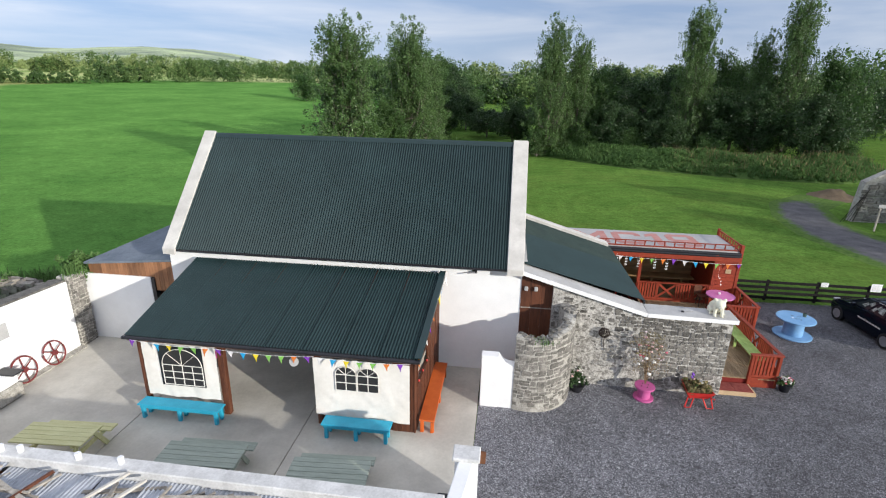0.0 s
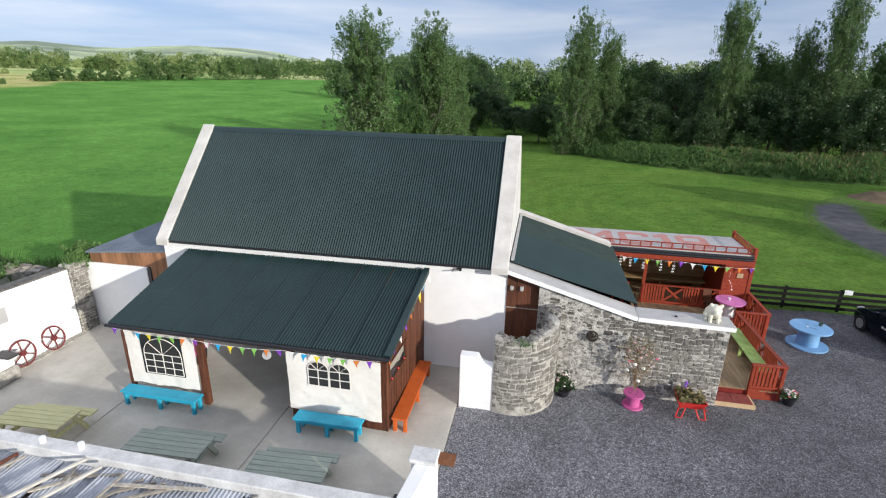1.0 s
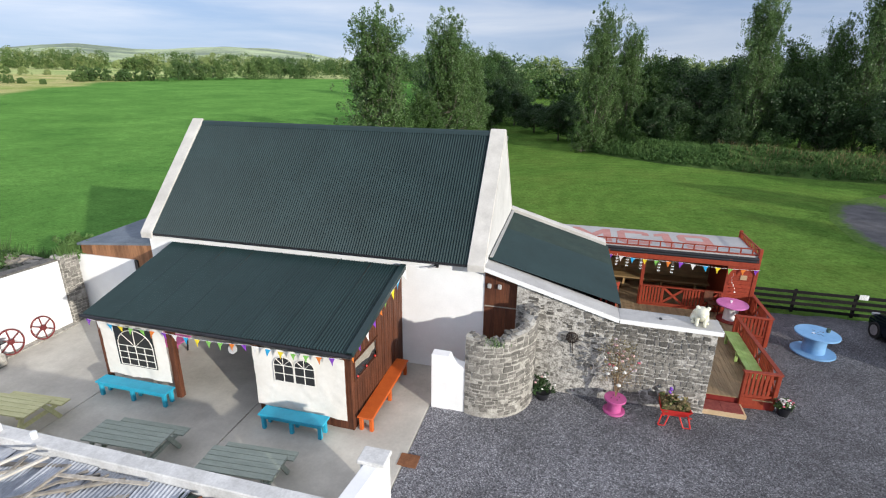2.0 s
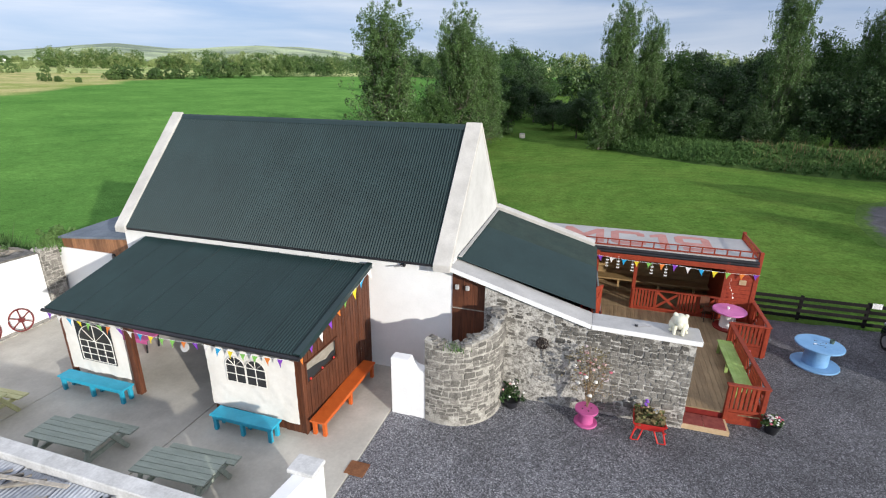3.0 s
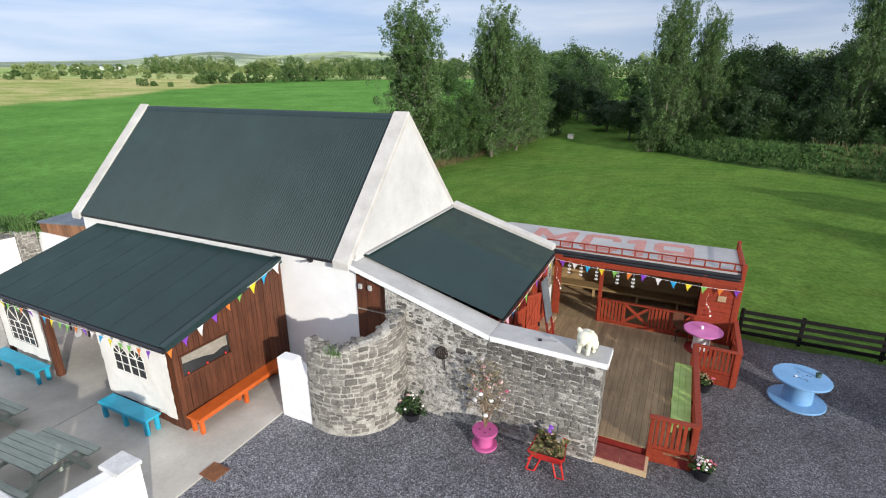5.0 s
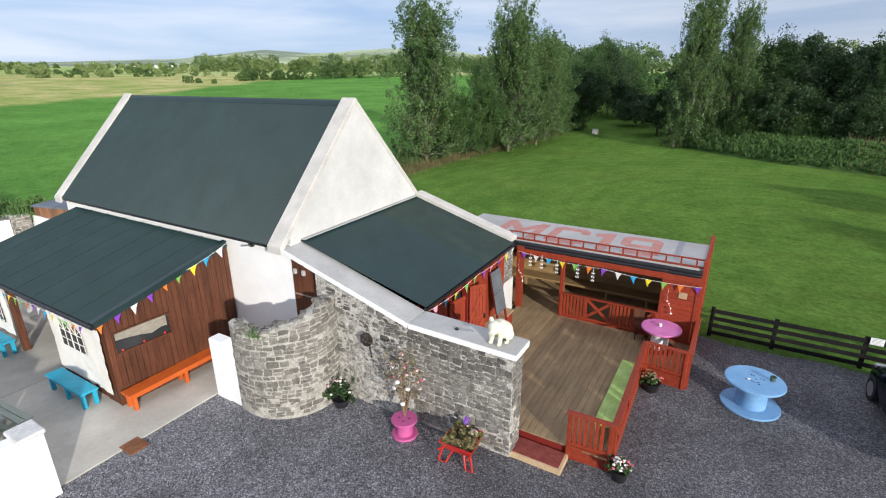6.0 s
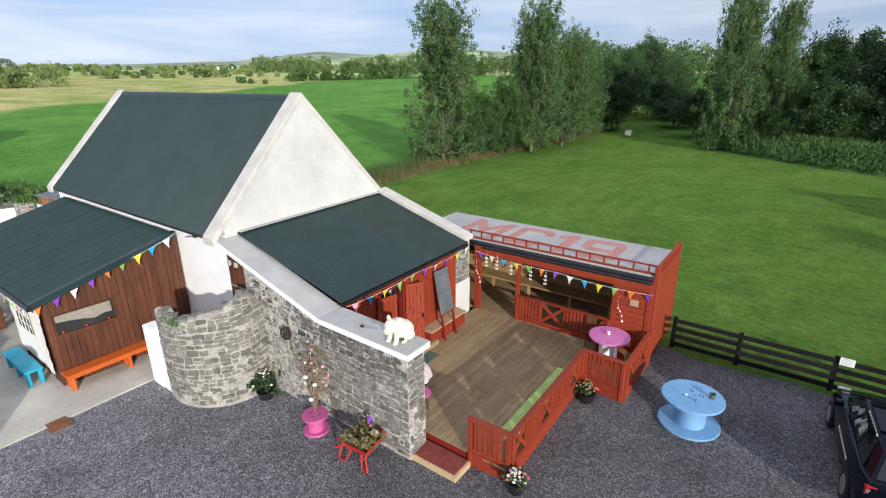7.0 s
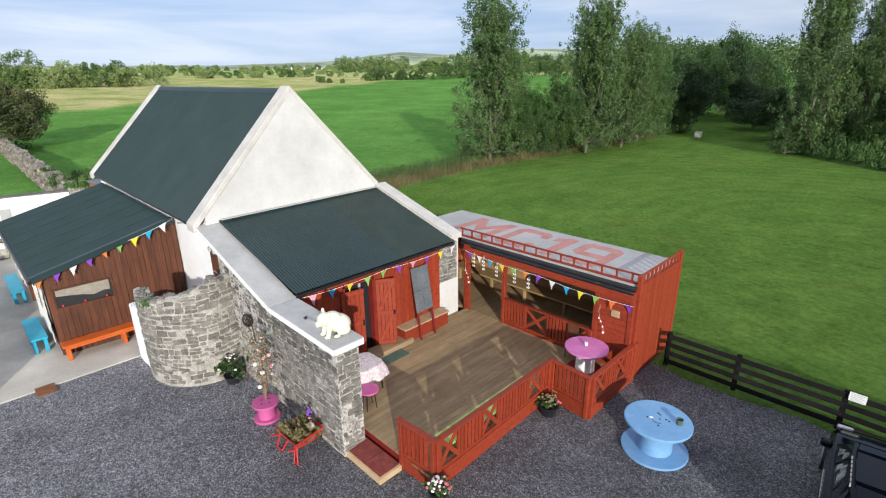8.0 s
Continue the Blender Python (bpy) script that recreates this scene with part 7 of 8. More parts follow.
    for s in (-1, 1):
        for u0, u1 in ((0.04, 0.30), (0.33, 0.64), (0.67, 0.95)):
            q = [on_side(s, u0, 0.06), on_side(s, u1, 0.06), on_side(s, u1, 0.92), on_side(s, u0, 0.92)]
            if s < 0:
                q.reverse()
            pane(q, "side_window", cabin)
        for u, v, du, dv in ((0.37, 0.22, 0.12, 0.56), (0.47, 0.40, 0.11, 0.40), (0.55, 0.16, 0.08, 0.40), (0.69, 0.45, 0.11, 0.40), (0.77, 0.20, 0.10, 0.40)):
            q = [on_side(s, u, v), on_side(s, u + du, v + 0.07), on_side(s, u + du * 0.8, v + dv), on_side(s, u + du * 0.15, v + dv * 0.8)]
            if s < 0:
                q.reverse()
            pane(q, "window_print", cabin, M_PRINT, 0.012)
        for k in range(7):
            q = [on_side(s, 0.1 + 0.09 * k, 0.97), on_side(s, 0.16 + 0.09 * k, 0.97), on_side(s, 0.16 + 0.09 * k, 1.02), on_side(s, 0.1 + 0.09 * k, 1.02)]
            if s < 0:
                q.reverse()
            pane(q, "lettering_bar", cabin, M_COPING, 0.012)
        for k in range(8):
            part("lettering_bar", slab(s * 0.842 - 0.004, s * 0.842 + 0.004, -0.9 + 0.14 * k, -0.8 + 0.14 * k, 0.60, 0.66), M_COPING, body)
        m = part("wing_mirror", slab(s * 0.80, s * 0.97, 0.42, 0.56, 0.93, 1.07, 0.03), M_CARPAINT, car, "black wing mirror")
        part("headlight", slab(s * 0.48, s * 0.74, 1.62, 1.72, 0.66, 0.755, 0.02), M_CHROME, body, "clear headlight")
        part("tail_light", slab(s * 0.56, s * 0.74, -1.90, -1.82, 0.66, 0.90, 0.02), M_TAIL, body, "red tail light")
        part("reversing_light", slab(s * 0.58, s * 0.72, -1.912, -1.90, 0.75, 0.82, 0.004), M_CHROME, body, "clear reversing lens")
        for y in (-1.22, 1.18):
            w = part("wheel", rod((s * 0.70, y, 0.29), (s * 0.86, y, 0.29), 0.29, seg=28), M_TYRE, car)
            part("rim", rod((s * 0.80, y, 0.29), (s * 0.868, y, 0.29), 0.19, seg=20), M_CHROME, w, "grey alloy rim")
    pane([(-0.60, -1.76, 0.98), (0.60, -1.76, 0.98), (0.46, -1.41, 1.34), (-0.46, -1.41, 1.34)], "rear_window", cabin)
    rg = random.Random(6)
    for k in range(14):
        u, v = 0.25 + 0.035 * (k % 7) + rg.uniform(-0.01, 0.01), 0.35 + 0.3 * (k // 7)
        y0, z0 = -1.76 + 0.35 * v, 0.98 + 0.36 * v
        part("window_decal", slab(-0.5 + 1.0 * u, -0.48 + 1.0 * u, y0 - 0.035, y0 - 0.02, z0, z0 + 0.06), M_COPING, cabin)
    pane([(0.62, 0.88, 0.95), (-0.62, 0.88, 0.95), (-0.48, 0.28, 1.36), (0.48, 0.28, 1.36)], "windscreen", cabin)
    part("number_plate", slab(-0.26, 0.26, -1.955, -1.93, 0.56, 0.66), M_WHITE, body, "blank white number plate")
    part("bumper", slab(-0.74, 0.74, -1.96, -1.84, 0.34, 0.52, 0.04), M_BLACK, body)
    car.matrix_basis = pose(*at, 0, 0, turn)
    return car


build_car((15.52, 21.45, ground_z(15.5, 21.4)), 5.0)

# ---- trees, hedges and rough growth ----


def tree_meshes(kind, height, radius, seed, count, leaf, material):
    """A trunk with limbs, and a crown of loose leaves in clumps, as two meshes that stand at the origin."""
    rg = random.Random(seed)
    rng = np.random.default_rng(seed)
    bm = bmesh.new()
    lean = Vector((rg.uniform(-0.03, 0.03), rg.uniform(-0.03, 0.03), 1))
    trunk = [lean * (height * 0.94 * k / 7) + Vector((rg.uniform(-1, 1), rg.uniform(-1, 1), 0)) * (0.06 * k * 0.4) for k in range(8)]
    base = (0.011 if kind == "poplar" else 0.017) * height
    tube(trunk, [base * (1 - 0.125 * k) for k in range(8)], 8, bm)
    centres, spread = [], []
    n = {"poplar": 190, "round": 60, "bush": 44}[kind]
    for i in range(n):
        u = (i + rg.random()) / n
        if kind == "poplar":
            z0 = height * (0.05 + 0.70 * u)
            reach = radius * (1.15 - 0.62 * u) * rg.uniform(0.2, 1.1)
            rise = min(height * rg.uniform(0.14, 0.32) * min(1, 0.35 + 2.2 * u), height * (1.02 - 0.34 * (reach / radius) ** 2) - z0)
        elif kind == "round":
            z0 = height * (0.20 + 0.62 * u)
            reach = radius * math.sqrt(max(0.05, 1 - (2 * u - 0.75) ** 2 * 0.8)) * rg.uniform(0.6, 1.05)
            rise = height * rg.uniform(0.04, 0.18)
        else:
            z0 = height * (0.02 + 0.7 * u)
            reach = radius * (1.05 - 0.7 * u) * rg.uniform(0.5, 1.05)
            rise = height * rg.uniform(0.05, 0.25)
        a = rg.uniform(0, 2 * math.pi)
        k = min(6, int(z0 / (height * 0.94) * 7))
        p0 = trunk[k].lerp(trunk[k + 1], 0.5)
        p2 = Vector((p0.x + math.cos(a) * reach, p0.y + math.sin(a) * reach, z0 + rise))
        p1 = p0.lerp(p2, 0.5) + Vector((0, 0, -0.03 * height))
        if kind == "poplar":
            p1 = Vector((p0.x + (p2.x - p0.x) * 0.72, p0.y + (p2.y - p0.y) * 0.72, z0 + rise * 0.42))
        r0 = base * (1 - u) * (0.20 if kind == "poplar" else 0.36) + 0.012
        tube([p0, p1, p2], [r0, r0 * 0.6, r0 * 0.2], 5, bm)
        steps = (0.35, 0.55, 0.75, 0.92, 1.05)
        if kind == "poplar":
            steps = (0.35, 0.5, 0.62, 0.74, 0.86, 0.96, 1.05)
        for s in steps:
            c = p1.lerp(p2, (s - 0.5) * 2) if s > 0.5 else p0.lerp(p1, s * 2)
            c = c + Vector((rg.gauss(0, 1), rg.gauss(0, 1), rg.gauss(0, 0.8))) * radius * (0.14 if kind == "poplar" else 0.10)
            centres.append(tuple(c))
            spread.append(radius * (rg.uniform(0.05, 0.15) if kind == "poplar" else rg.uniform(0.10, 0.26)))
    centres.append((trunk[-1].x, trunk[-1].y, height * 0.95))
    spread.append(radius * 0.18)
    v, f = leaves(centres, leaf, np.array(spread), count, rng, tall=1.5 if kind == "poplar" else 1.0)
    v[:, 2] = np.maximum(v[:, 2], 0.05)
    return mesh_of("trunk", bm, M_BARK), raw_mesh("crown", v, f, material)


TREES = {}


def plant(key, x, y, turn, sx, sz, label, category="tree", group="", z=None):
    """A tree of a kind, scaled and turned, on the land."""
    e = new("tree" if category == "tree" else "bush")
    z = ground_z(x, y) - 0.1 if z is None else z
    e.matrix_basis = pose(x, y, z, 0, 0, turn) @ Matrix.Diagonal((sx, sx, sz, 1))
    for name, me in zip(("trunk", "crown"), TREES[key]):
        ob = new(name, me)
        ob.parent = e
    return tagged(e, label, category, group)


for k in range(4):
    TREES["poplar", k] = tree_meshes("poplar", 15.0, 3.1, 50 + k, 60000, 0.080, M_POPLAR)
for k in range(4):
    TREES["ash", k] = tree_meshes("round", 10.0, 3.6, 70 + k, 30000, 0.088, M_LEAF)
for k in range(3):
    TREES["dark", k] = tree_meshes("round", 9.0, 3.6, 90 + k, 22000, 0.105, M_DARKLEAF)
for k in range(3):
    TREES["shrub", k] = tree_meshes("bush", 5.0, 2.3, 130 + k, 15000, 0.075, M_SHRUB)
for k in range(3):
    TREES["bush", k] = tree_meshes("bush", 4.0, 2.6, 110 + k, 13000, 0.075, M_LEAF)
TREES["haw", 0] = tree_meshes("round", 4.6, 2.9, 151, 42000, 0.070, M_HAW)

POP = "tall slender grey-green poplar with ragged outline"
ASH = "leafy green hedgerow ash tree"
DRK = "dense dark green thicket tree"
G1, G2 = "boundary trees", "tree belt"
for key, x, y, turn, sx, sz, label, g in (
        (("poplar", 0), -13.3, 46.0, 20, 1.02, 0.93, POP, G1), (("poplar", 1), -15.6, 51.0, 80, 0.80, 0.66, POP, G1), (("poplar", 2), -10.2, 57.0, 140, 1.05, 0.98, POP, G1),
        (("poplar", 3), -9.2, 62.5, 10, 0.86, 0.82, POP, G1), (("ash", 0), -13.0, 52.0, 0, 0.62, 0.62, ASH, G1), (("ash", 1), -12.2, 60.5, 40, 0.66, 0.66, ASH, G1),
        (("ash", 2), -10.2, 70.0, 90, 0.92, 0.95, ASH, G1), (("poplar", 1), -11.6, 74.0, 200, 0.82, 0.78, POP, G1), (("dark", 0), -8.4, 78.5, 70, 0.88, 0.90, DRK, G1), (("ash", 3), -11.0, 88.0, 130, 1.05, 1.0, ASH, G1),
        (("ash", 1), -13.0, 48.6, 10, 0.62, 0.66, ASH, G1), (("ash", 3), -11.9, 54.4, 75, 0.66, 0.74, ASH, G1), (("dark", 2), -11.0, 58.8, 150, 0.62, 0.70, DRK, G1), (("ash", 0), -10.2, 65.8, 220, 0.74, 0.84, ASH, G1), (("poplar", 0), -9.9, 67.6, 260, 0.80, 0.74, POP, G1),
        (("dark", 1), -9.5, 97.0, 30, 1.1, 1.15, DRK, G1), (("ash", 1), -13.5, 106.0, 250, 1.3, 1.25, ASH, G1),
        (("poplar", 2), 5.6, 67.8, 30, 0.84, 1.07, POP, G2), (("poplar", 0), 9.4, 69.5, 120, 0.68, 0.95, POP, G2), (("dark", 2), 1.5, 76.0, 0, 0.85, 0.62, DRK, G2), (("dark", 0), -2.5, 84.0, 50, 0.95, 0.52, DRK, G2),
        (("dark", 1), 7.5, 77.0, 100, 1.1, 1.0, DRK, G2), (("ash", 0), 12.8, 74.0, 60, 1.1, 1.12, ASH, G2), (("dark", 2), 13.4, 67.5, 210, 0.80, 0.78, DRK, G2), (("dark", 0), 17.6, 70.5, 170, 1.05, 1.05, DRK, G2),
        (("poplar", 3), 22.4, 67.5, 40, 0.80, 1.18, POP, G2), (("dark", 1), 19.8, 65.8, 15, 0.72, 0.66, DRK, G2), (("dark", 2), 25.6, 67.0, 95, 0.95, 0.98, DRK, G2), (("ash", 2), 27.2, 72.0, 30, 1.1, 1.25, ASH, G2), (("dark", 0), 29.2, 65.2, 260, 0.95, 1.0, DRK, G2),
        (("poplar", 1), 32.4, 66.0, 300, 0.78, 1.26, POP, G2), (("poplar", 2), 30.2, 68.0, 190, 0.66, 0.96, POP, G2), (("dark", 1), 34.2, 62.2, 45, 0.95, 0.90, DRK, G2), (("ash", 3), 37.5, 67.0, 10, 1.15, 1.25, ASH, G2), (("dark", 2), 39.8, 70.0, 130, 1.1, 1.2, DRK, G2),
        (("dark", 0), 44.5, 74.0, 75, 1.15, 1.1, DRK, G2), (("ash", 1), 47.0, 81.0, 150, 1.3, 1.2, ASH, G2), (("dark", 1), 16.0, 80.0, 220, 1.2, 1.2, DRK, G2), (("dark", 2), 22.5, 77.5, 10, 1.2, 1.25, DRK, G2), (("dark", 0), 31.5, 77.0, 140, 1.3, 1.3, DRK, G2),
        (("ash", 2), 2.5, 88.0, 200, 1.0, 0.6, ASH, G2), (("ash", 0), -7.5, 104.0, 60, 1.0, 0.9, ASH, G2), (("dark", 1), -6.6, 92.5, 160, 0.85, 0.66, DRK, G2), (("dark", 2), -15.5, 96.0, 20, 1.0, 0.9, DRK, G1)):
    plant(key, x, y, turn, sx, sz, label, "tree", g)
for key, x, y, turn, s, label in ((("haw", 0), -55.6, 17.9, 0, 1.48, "large round hawthorn bush in the pasture"), (("bush", 1), -56.0, 143.0, 50, 2.1, "lone rounded hawthorn in the pasture"), 
                                  (("bush", 2), 15.4, 66.5, 20, 1.0, "dark leafy bush under the trees"), (("bush", 1), 24.0, 64.5, 200, 0.9, "dark leafy bush under the trees"), (("bush", 0), 10.6, 66.8, 100, 0.8, "dark leafy bush under the trees"), (("bush", 0), 36.6, 61.6, 30, 0.9, "dark leafy bush under the trees"), (("bush", 1), -14.6, 55.0, 0, 0.8, "low hedge bush on the boundary"), (("bush", 2), -12.6, 66.0, 130, 0.9, "low hedge bush on the boundary")) + tuple(
        (("shrub", k % 3), x, y, 47 * k, s, "leafy shrub crowded under the boundary poplars") for k, (x, y, s) in enumerate(((-13.6, 44.2, 0.42), (-12.9, 48.0, 0.85), (-12.2, 50.6, 1.0), (-11.2, 53.6, 0.9), (-10.6, 56.0, 1.0), (-9.9, 59.3, 0.85), (-10.2, 63.0, 0.95), (-10.4, 66.6, 1.0), (-9.0, 73.0, 1.0), (-8.2, 77.0, 0.9), (4.6, 66.8, 0.7), (7.6, 68.2, 0.8), (21.6, 65.8, 0.8)))):
    plant(key, x - 1.3 if key[0] == "shrub" and x < 0 else x, y, turn, s, s, label, "bush")


def far_wood(spots, label, seed, materials, leaf=0.28, per=1500, name="hedgerow"):
    """Distant trees, each a dome of leaf clumps; one growth for each leaf tone."""
    rng = np.random.default_rng(seed)
    groves = [[] for _ in materials]
    for spot in spots:
        groves[rng.integers(0, len(materials))].append(spot)
    for grove, material in zip(groves, materials):
        cs, sp = [], []
        for x, y, h in grove:
            z = ground_z(x, y)
            wide = h * rng.uniform(0.42, 0.66)
            for k in range(34):
                a, e = rng.uniform(0, 6.28), rng.uniform(-0.6, 1.0)
                q = wide * math.sqrt(max(0.0, 1 - e * e)) * rng.uniform(0.6, 1.0)
                cs.append((x + math.cos(a) * q, y + math.sin(a) * q, z + h * (0.46 + 0.40 * e)))
                sp.append(h * rng.uniform(0.09, 0.16))
            for k in range(9):
                cs.append((x + rng.normal() * wide * 0.6, y + rng.normal() * wide * 0.6, z + h * rng.uniform(0.06, 0.26)))
                sp.append(h * 0.17)
        if cs:
            v, f = leaves(cs, leaf, np.array(sp), len(grove) * per, rng)
            tagged(new(name, raw_mesh(name, v, f, material)), label, "trees", kind="stuff")


def row(p, q, n, h0, h1, jitter, seed):
    rg = random.Random(seed)
    return [(*(c + rg.uniform(-jitter, jitter) for c in lerp(p, q, (i + rg.random()) / n)), rg.uniform(h0, h1)) for i in range(n)]


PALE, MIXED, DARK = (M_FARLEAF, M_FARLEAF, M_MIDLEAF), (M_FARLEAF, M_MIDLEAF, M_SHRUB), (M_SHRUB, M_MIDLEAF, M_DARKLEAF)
far_wood(row((-160, 141), (-148, 166), 9, 3.6, 5.6, 2.5, 1), "low rounded thorn hedge across the pasture", 201, (M_MIDLEAF, M_SHRUB))
far_wood(row((-150, 166), (-122, 228), 17, 5.5, 10.5, 4, 2), "rounded hedgerow trees across the pasture", 202, (M_MIDLEAF, M_SHRUB, M_SHRUB))
far_wood(row((-122, 230), (-78, 262), 11, 7, 12.5, 5, 3), "rounded hedgerow trees across the pasture", 203, (M_MIDLEAF, M_SHRUB))
far_wood(row((-84, 248), (-30, 196), 22, 9, 14, 5, 4), "tall hedgerow trees beyond the pasture", 204, DARK)
far_wood(row((-46, 170), (-14, 128), 16, 9, 14, 4, 5), "tall leafy trees behind the boundary", 205, DARK)
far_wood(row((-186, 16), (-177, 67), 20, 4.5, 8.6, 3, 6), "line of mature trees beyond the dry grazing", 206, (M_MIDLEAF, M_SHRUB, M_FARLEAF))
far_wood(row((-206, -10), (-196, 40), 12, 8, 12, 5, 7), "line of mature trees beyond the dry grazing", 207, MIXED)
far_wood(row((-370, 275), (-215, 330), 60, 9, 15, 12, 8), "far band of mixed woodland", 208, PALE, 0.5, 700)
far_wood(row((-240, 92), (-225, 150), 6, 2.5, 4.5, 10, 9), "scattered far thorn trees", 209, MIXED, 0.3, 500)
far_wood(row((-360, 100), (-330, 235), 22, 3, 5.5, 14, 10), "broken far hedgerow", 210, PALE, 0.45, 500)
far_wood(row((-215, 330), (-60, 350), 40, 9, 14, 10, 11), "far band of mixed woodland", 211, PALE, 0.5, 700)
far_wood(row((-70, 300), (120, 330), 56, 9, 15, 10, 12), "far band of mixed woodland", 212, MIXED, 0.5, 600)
far_wood(row((-30, 150), (60, 170), 30, 5.5, 9.5, 6, 13), "dark band of trees behind the belt", 213, DARK, 0.4, 800)
far_wood(row((52, 92), (130, 150), 34, 10, 15, 6, 14), "dark plantation edge", 214, DARK, 0.4, 800)
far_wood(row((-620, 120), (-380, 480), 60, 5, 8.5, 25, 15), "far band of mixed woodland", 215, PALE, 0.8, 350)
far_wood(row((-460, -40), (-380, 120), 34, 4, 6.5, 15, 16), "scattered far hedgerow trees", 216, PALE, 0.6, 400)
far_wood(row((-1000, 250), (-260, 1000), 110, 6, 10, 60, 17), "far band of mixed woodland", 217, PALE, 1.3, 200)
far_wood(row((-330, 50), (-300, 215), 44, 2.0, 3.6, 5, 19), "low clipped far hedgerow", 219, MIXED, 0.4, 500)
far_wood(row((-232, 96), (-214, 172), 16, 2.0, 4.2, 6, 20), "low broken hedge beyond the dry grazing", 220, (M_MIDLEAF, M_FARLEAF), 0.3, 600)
far_wood([(-161, 122, 3.0), (-152, 126, 1.6), (-158, 124, 1.8)], "thorn bushes in the dry grazing", 218, (M_MIDLEAF,), 0.3, 500, "thorn_bush")


def tall_grass(name, spots, height, count, seed, material, label, width=0.03, spread=0.4):
    """Upright blades about spots, on the land or at the heights given."""
    rng = np.random.default_rng(seed)
    at = np.asarray(spots, float)[rng.integers(0, len(spots), count)]
    c = at[:, :2] + rng.normal(0, spread, (count, 2))
    z = at[:, 2] if at.shape[1] > 2 else np.array([ground_z(x, y) for x, y in c]) - 0.02
    h = height * rng.uniform(0.35, 1.1, count)
    a = rng.uniform(0, 2 * math.pi, count)
    d = np.stack((np.cos(a), np.sin(a)), 1) * width
    bend = rng.normal(0, 0.22, (count, 2)) * h[:, None]
    p0 = np.column_stack((c - d, z))
    p1 = np.column_stack((c + d, z))
    p2 = np.column_stack((c + bend + d * 0.3, z + h))
    p3 = np.column_stack((c + bend - d * 0.3, z + h))
    v = np.stack((p0, p1, p2, p3), 1).reshape(-1, 3)
    tagged(new(name, raw_mesh(name, v, np.arange(count * 4).reshape(-1, 4), material)), label, "grass", kind="stuff")


# rough weedy bank before the tree belt
def weed_bank():
    line = ((5.0, 69.0), (9.0, 64.8), (15.2, 60.4), (25.4, 56.3), (33.0, 55.0), (41.0, 58.5))
    rng = np.random.default_rng(31)
    bm = bmesh.new()
    prev = None

    def spot(i, u):
        """A point of the bank: i along its foot, u from the lawn to the trees."""
        s = i / 80 * 5
        k = min(int(s), 4)
        x, y = lerp(line[k], line[k + 1], s - k)
        dx, dy = line[k + 1][0] - line[k][0], line[k + 1][1] - line[k][1]
        ln = math.hypot(dx, dy)
        px, py = x - dy / ln * (u * 8.0 - 0.6), y + dx / ln * (u * 8.0 - 0.6)
        h = 1.7 * math.sin(math.pi * min(0.95, u) * 1.05) ** 0.8 * min(1, min(i, 80 - i) / 5 + 0.1) * (1 + 0.35 * noise.noise((px * 0.4, py * 0.4, 0)))
        return px, py, ground_z(px, py) - 0.05 + h

    for i in range(81):
        cur = [bm.verts.new(spot(i, j / 8)) for j in range(9)]
        if prev:
            for j in range(8):
                bm.faces.new((prev[j], prev[j + 1], cur[j + 1], cur[j]))
        prev = cur
    cs = [spot(rng.uniform(0, 80), rng.uniform(0.02, 0.75)) for _ in range(3600)]
    cs = [(x, y, z + 0.12 + 0.12 * noise.noise((x * 0.9, y * 0.9, 3))) for x, y, z in cs]
    solid("earth_bank", bm, M_BANK, "low overgrown earth bank before the trees", "bank", "structure", soft=True)
    v, f = leaves(cs, 0.085, 0.22, 130000, rng)
    tagged(new("weeds", raw_mesh("weeds", v, f, M_WEED)), "tangled green nettles and rough weeds on the bank", "weeds", kind="stuff")
    tall_grass("bank_grass", cs, 0.34, 12000, 33, M_WEED, "rank upright weeds and grass on the bank", 0.035, 0.6)
    tall_grass("seed_grass", [c for c in cs if c[0] > 19], 0.6, 1800, 34, M_DRYWEED, "pale seeding grass among the bank weeds", 0.025, 0.7)


weed_bank()
# trees out of view, added to cast shade over the track and lawn
for key, x, y, turn, sz in ((("dark", 0), 44.5, 21.8, 10, 1.0), (("dark", 1), 48.0, 28.0, 120, 1.1), (("dark", 2), 55.0, 36.0, 60, 1.2)):
    plant(key, x, y, turn, 1.1, sz, "unseen broad dark tree added to shade the track", "tree", "yard edge trees")


edge_pts = ((-12.6, 30.5), (-13.4, 34.0), (-13.9, 41.4), (-14.0, 48.0), (-13.4, 56.0), (-12.2, 64.0), (-11.2, 72.0))
edge_line = [lerp(p, q, k / 14) for p, q in zip(edge_pts, edge_pts[1:]) for k in range(14)]
tall_grass("tall_grass", edge_line, 0.75, 5500, 41, M_DRYWEED, "tall seeding grass along the field boundary", 0.012, 0.75)
tall_grass("tall_grass", [(x - 0.8, y) for x, y in edge_line], 0.80, 16000, 42, M_WEED, "rank green grass along the field boundary", 0.014, 1.0)
tall_grass("tall_grass", [(x + 0.9, y) for x, y in edge_line], 0.55, 24000, 47, M_DRYWEED, "bleached uncut grass fringing the lawn", 0.012, 0.55)
tall_grass("tall_grass", [(x + 0.6, y) for x, y in edge_line], 0.32, 9000, 48, M_WEED, "uncut grass fringing the lawn", 0.014, 0.5)
rng = np.random.default_rng(49)
cs = [(x + rng.normal(-0.4, 0.6), y + rng.normal(0, 0.4), ground_z(x, y) + rng.uniform(0.05, 0.7)) for x, y in edge_line for _ in range(5)]
v, f = leaves(cs, 0.055, 0.28, 22000, rng)
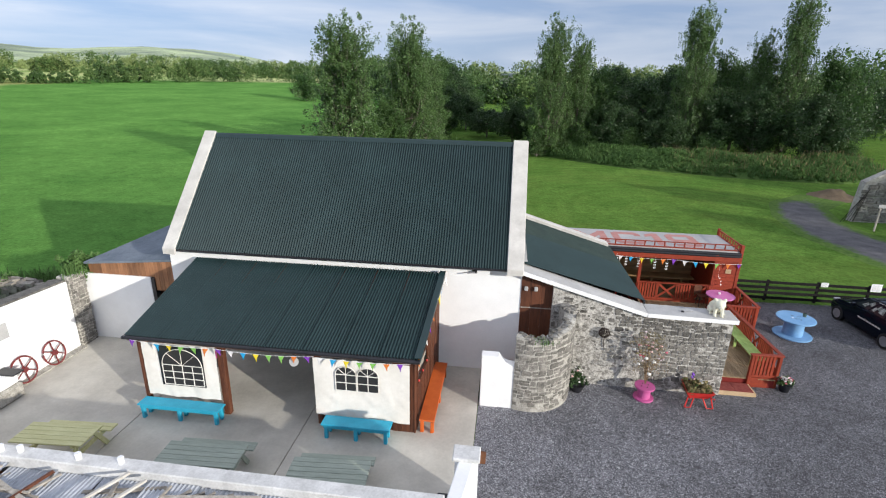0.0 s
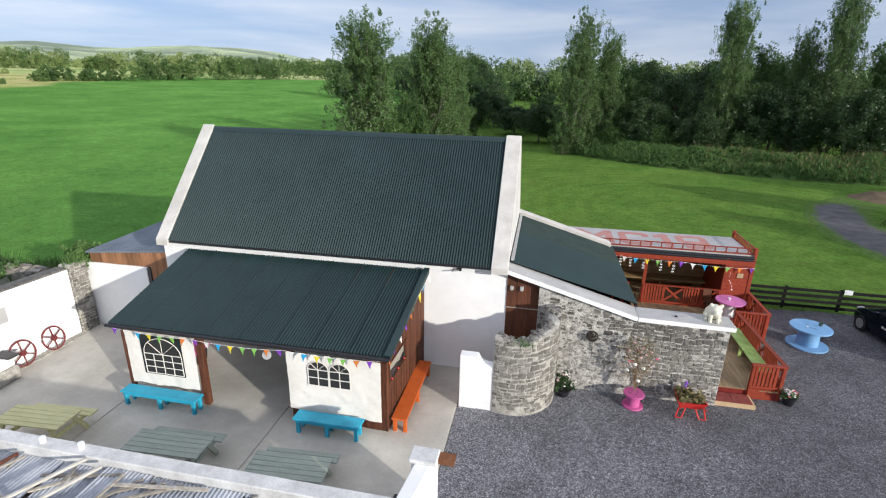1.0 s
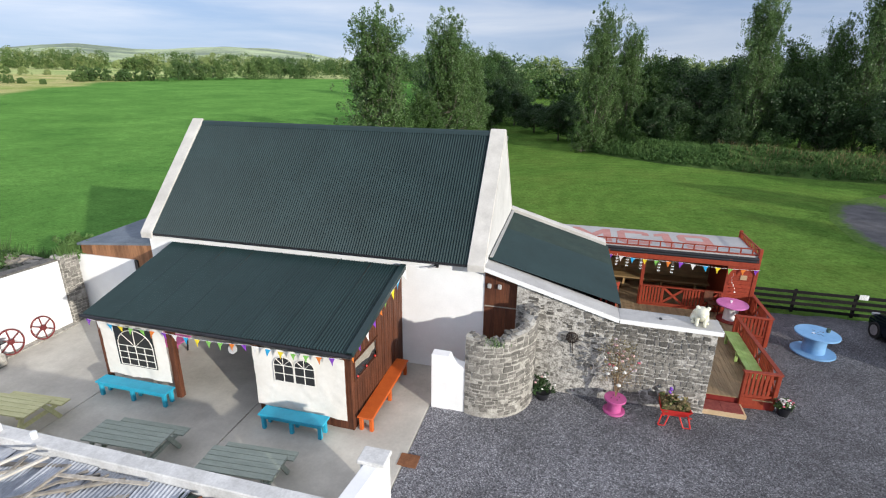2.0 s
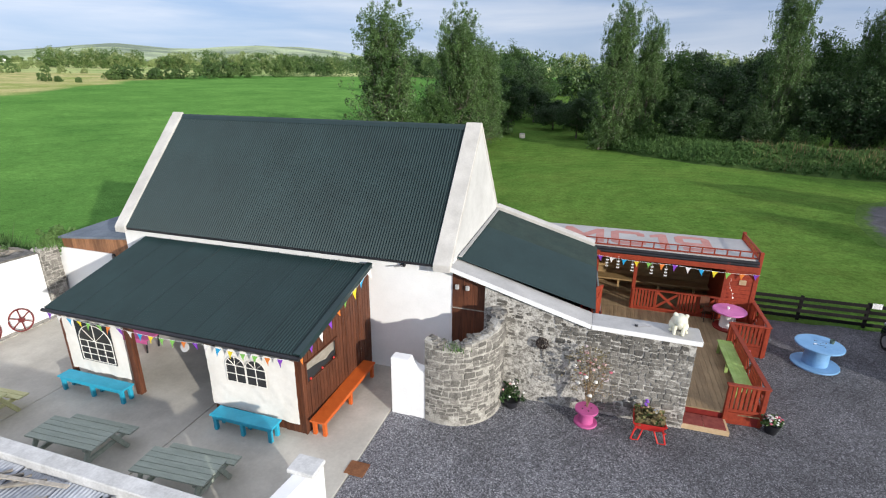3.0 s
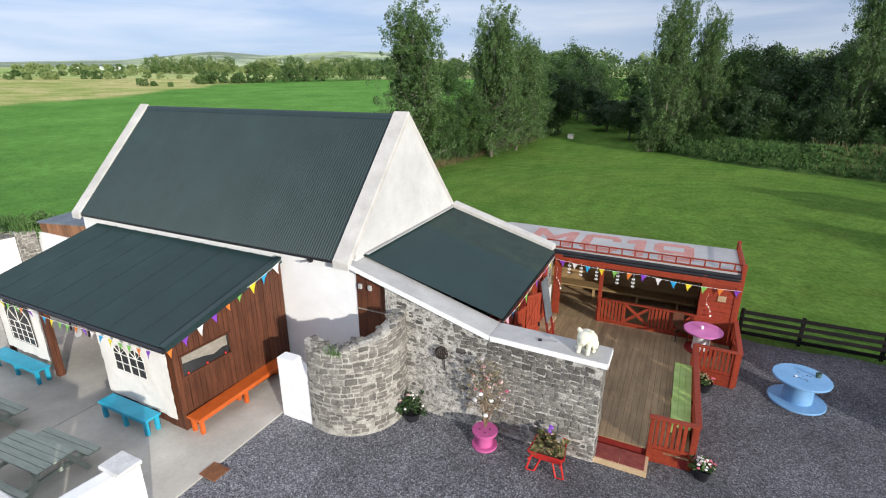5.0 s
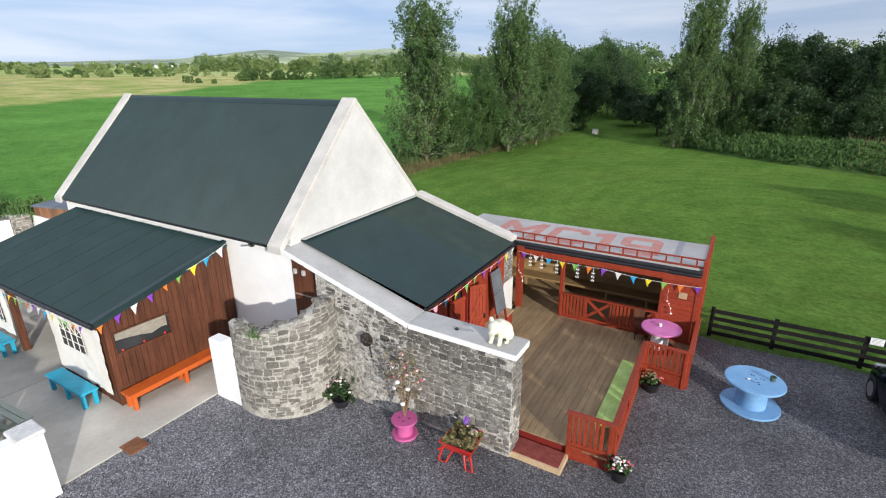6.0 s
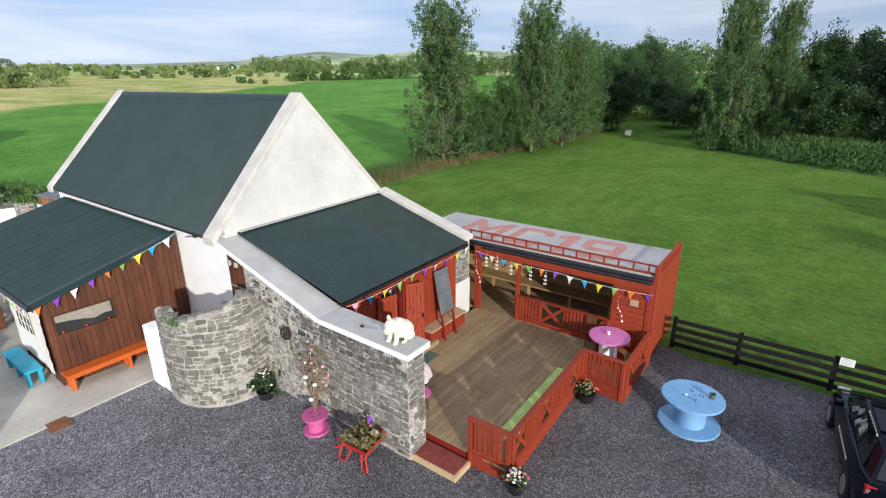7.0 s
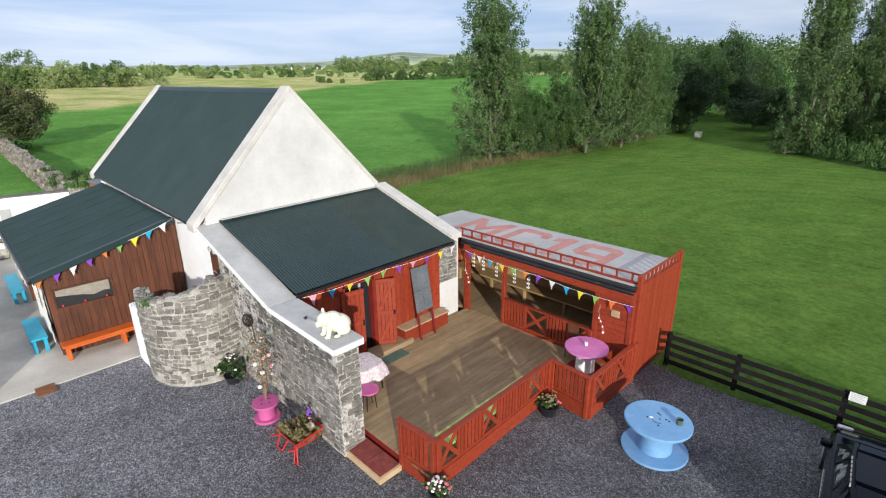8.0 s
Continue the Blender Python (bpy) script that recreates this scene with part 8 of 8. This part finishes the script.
tagged(new("boundary_bramble", raw_mesh("boundary_bramble", v, f, M_SHRUB)), "low tangled bramble and nettles on the field boundary", "bramble", kind="stuff")
tall_grass("fence_grass", [(x, 24.05) for x in np.arange(10.8, 30, 0.4)], 0.06, 1500, 43, M_WEED, "short uncut grass under the paddock fence", 0.015, 0.16)
tall_grass("court_weeds", [(x, 18.9 + 0.5 * math.sin(x)) for x in np.arange(-31, -14.6, 0.4)], 0.95, 14000, 44, M_WEED, "rough weeds along the ruined wall", 0.035, 0.45)
tall_grass("wall_weeds", [(2.12, 14.47), (2.26, 14.50), (2.05, 14.50)], 0.15, 110, 45, M_WEED, "tuft of weed on the stone wall", 0.010, 0.10)
for ob in (o for o in scene.objects if o.name.startswith("wall_weeds")):
    ob.location.z = 2.2
tall_grass("pillar_weeds", [(-13.35, 15.9), (-13.3, 16.1)], 0.4, 160, 46, M_WEED, "weeds growing on the stone pillar", 0.015, 0.12)
for ob in (o for o in scene.objects if o.name.startswith("pillar_weeds")):
    ob.location.z = 2.5

rng = np.random.default_rng(71)
cs = [(-13.5 + rng.normal(0, 0.35), 16.75 + rng.normal(0, 0.28), 2.45 + rng.uniform(-0.3, 0.45)) for _ in range(60)]
v, f = leaves(cs, 0.06, 0.16, 2600, rng)
tagged(new("ivy", raw_mesh("ivy", v, f, M_WEED)), "yellow-green ivy spilling over the stone pillar", "ivy", kind="stuff")
cs = [(x, 16.75 + rng.normal(0, 0.3), 1.45 + rng.uniform(-0.2, 0.35)) for x in rng.uniform(-27, -14.2, 150) if math.sin(x * 1.3) > -0.2]
v, f = leaves(cs, 0.06, 0.2, 5000, rng)
tagged(new("ivy", raw_mesh("ivy", v, f, M_SHRUB)), "dark ivy growing over the ruined field wall", "ivy", kind="stuff")

# ---- far and edge things ----
bx = thing("white_marker", (-5.6, 74.3, ground_z(-5.6, 74.3)), "small white box standing on the lawn", "box")
part("case", slab(-5.95, -5.25, 74.0, 74.5, ground_z(-5.6, 74.3) - 0.05, ground_z(-5.6, 74.3) + 0.62, 0.03), M_COPING, bx)
hut = thing("stone_hut", (29, 42.5, 0), "roofless grey stone outhouse beside the track", "building")
part("wall_core", prism([(25.5, -0.2), (33.5, -0.2), (33.5, 4.6), (28.5, 4.4), (25.75, 2.8)], "y", 40.0, 40.6), M_MORTAR, hut)
part("side_wall", prism([(40.6, -0.2), (42.0, -0.2), (42.0, 1.2), (40.6, 2.2)], "x", 26.6, 27.2), M_MORTAR, hut)
lay_stones(hut, 7.8, lambda u: min(2.55 + max(0, u - 0.4) * 0.5, 4.2), lambda u, z: ((25.6 + u, 40.0, z), (0, -1, 0)), seed=61, h=(0.18, 0.34), w=(0.3, 0.6), depth=0.08, cover=0.1)
for k in range(5):
    pole = thing("timber_pole", (24.6 + 0.14 * k, 39.9, 0), "dark timber pole leaning on the stone hut", "pole", "leaning poles")
    part("shaft", rod((24.55 + 0.24 * k, 39.60 + 0.07 * k, 0), (25.62 + 0.11 * k, 39.90, 1.50 + 0.22 * k), 0.022, 0.018, 7), M_FENCE, pole)
ps = thing("marker_post", (25.5, 37.6, 0), "grey post with a short cross board by the track", "post")
part("shaft", slab(25.44, 25.54, 37.56, 37.64, -0.1, 1.62, 0.01), M_OLDWOOD, ps)
part("cross_board", slab(25.30, 26.05, 37.52, 37.56, 1.50, 1.74, 0.008), M_COPING_GREY, ps)
bm = bmesh.new()
rows = []
for j in range(13):
    rows.append([bm.verts.new((27.0 + 4.5 * i / 16, 46.5 + 4.5 * j / 12, ground_z(29, 48) - 0.1 + 0.75 * math.exp(-(((i - 8) / 5) ** 2 + ((j - 6) / 4) ** 2)) * (1 + 0.4 * noise.noise((i * 0.5, j * 0.5, 0))))) for i in range(17)])
for j in range(12):
    for i in range(16):
        bm.faces.new((rows[j][i], rows[j][i + 1], rows[j + 1][i + 1], rows[j + 1][i]))
solid("earth_heap", bm, M_EARTH, "low heap of bare brown earth by the track", "earth", soft=True)
barn2 = thing("farm_shed", (0, 330, ground_z(0, 330)), "distant grey farm shed with a low roof", "building")
gz = ground_z(0, 330)
part("wall", slab(-7, 11, 326, 336, gz, gz + 4.2), M_COPING_GREY, barn2)
part("roof", prism([(325.6, gz + 4.2), (336.4, gz + 4.2), (331, gz + 6.2)], "x", -7.3, 11.3), M_SLATE, barn2)
for x, y in ((-150, 520), (-760, 440), (-720, 470), (-800, 500), (-690, 500)):
    h = thing("farmhouse", (x, y, ground_z(x, y)), "distant white farmhouse with a grey roof", "house", "far houses")
    gz = ground_z(x, y)
    part("wall", slab(x - 6, x + 6, y - 3.5, y + 3.5, gz - 0.5, gz + 5), M_WHITE, h)
    part("roof", prism([(y - 3.8, gz + 5), (y + 3.8, gz + 5), (y, gz + 7.6)], "x", x - 6.3, x + 6.3), M_SLATE, h)
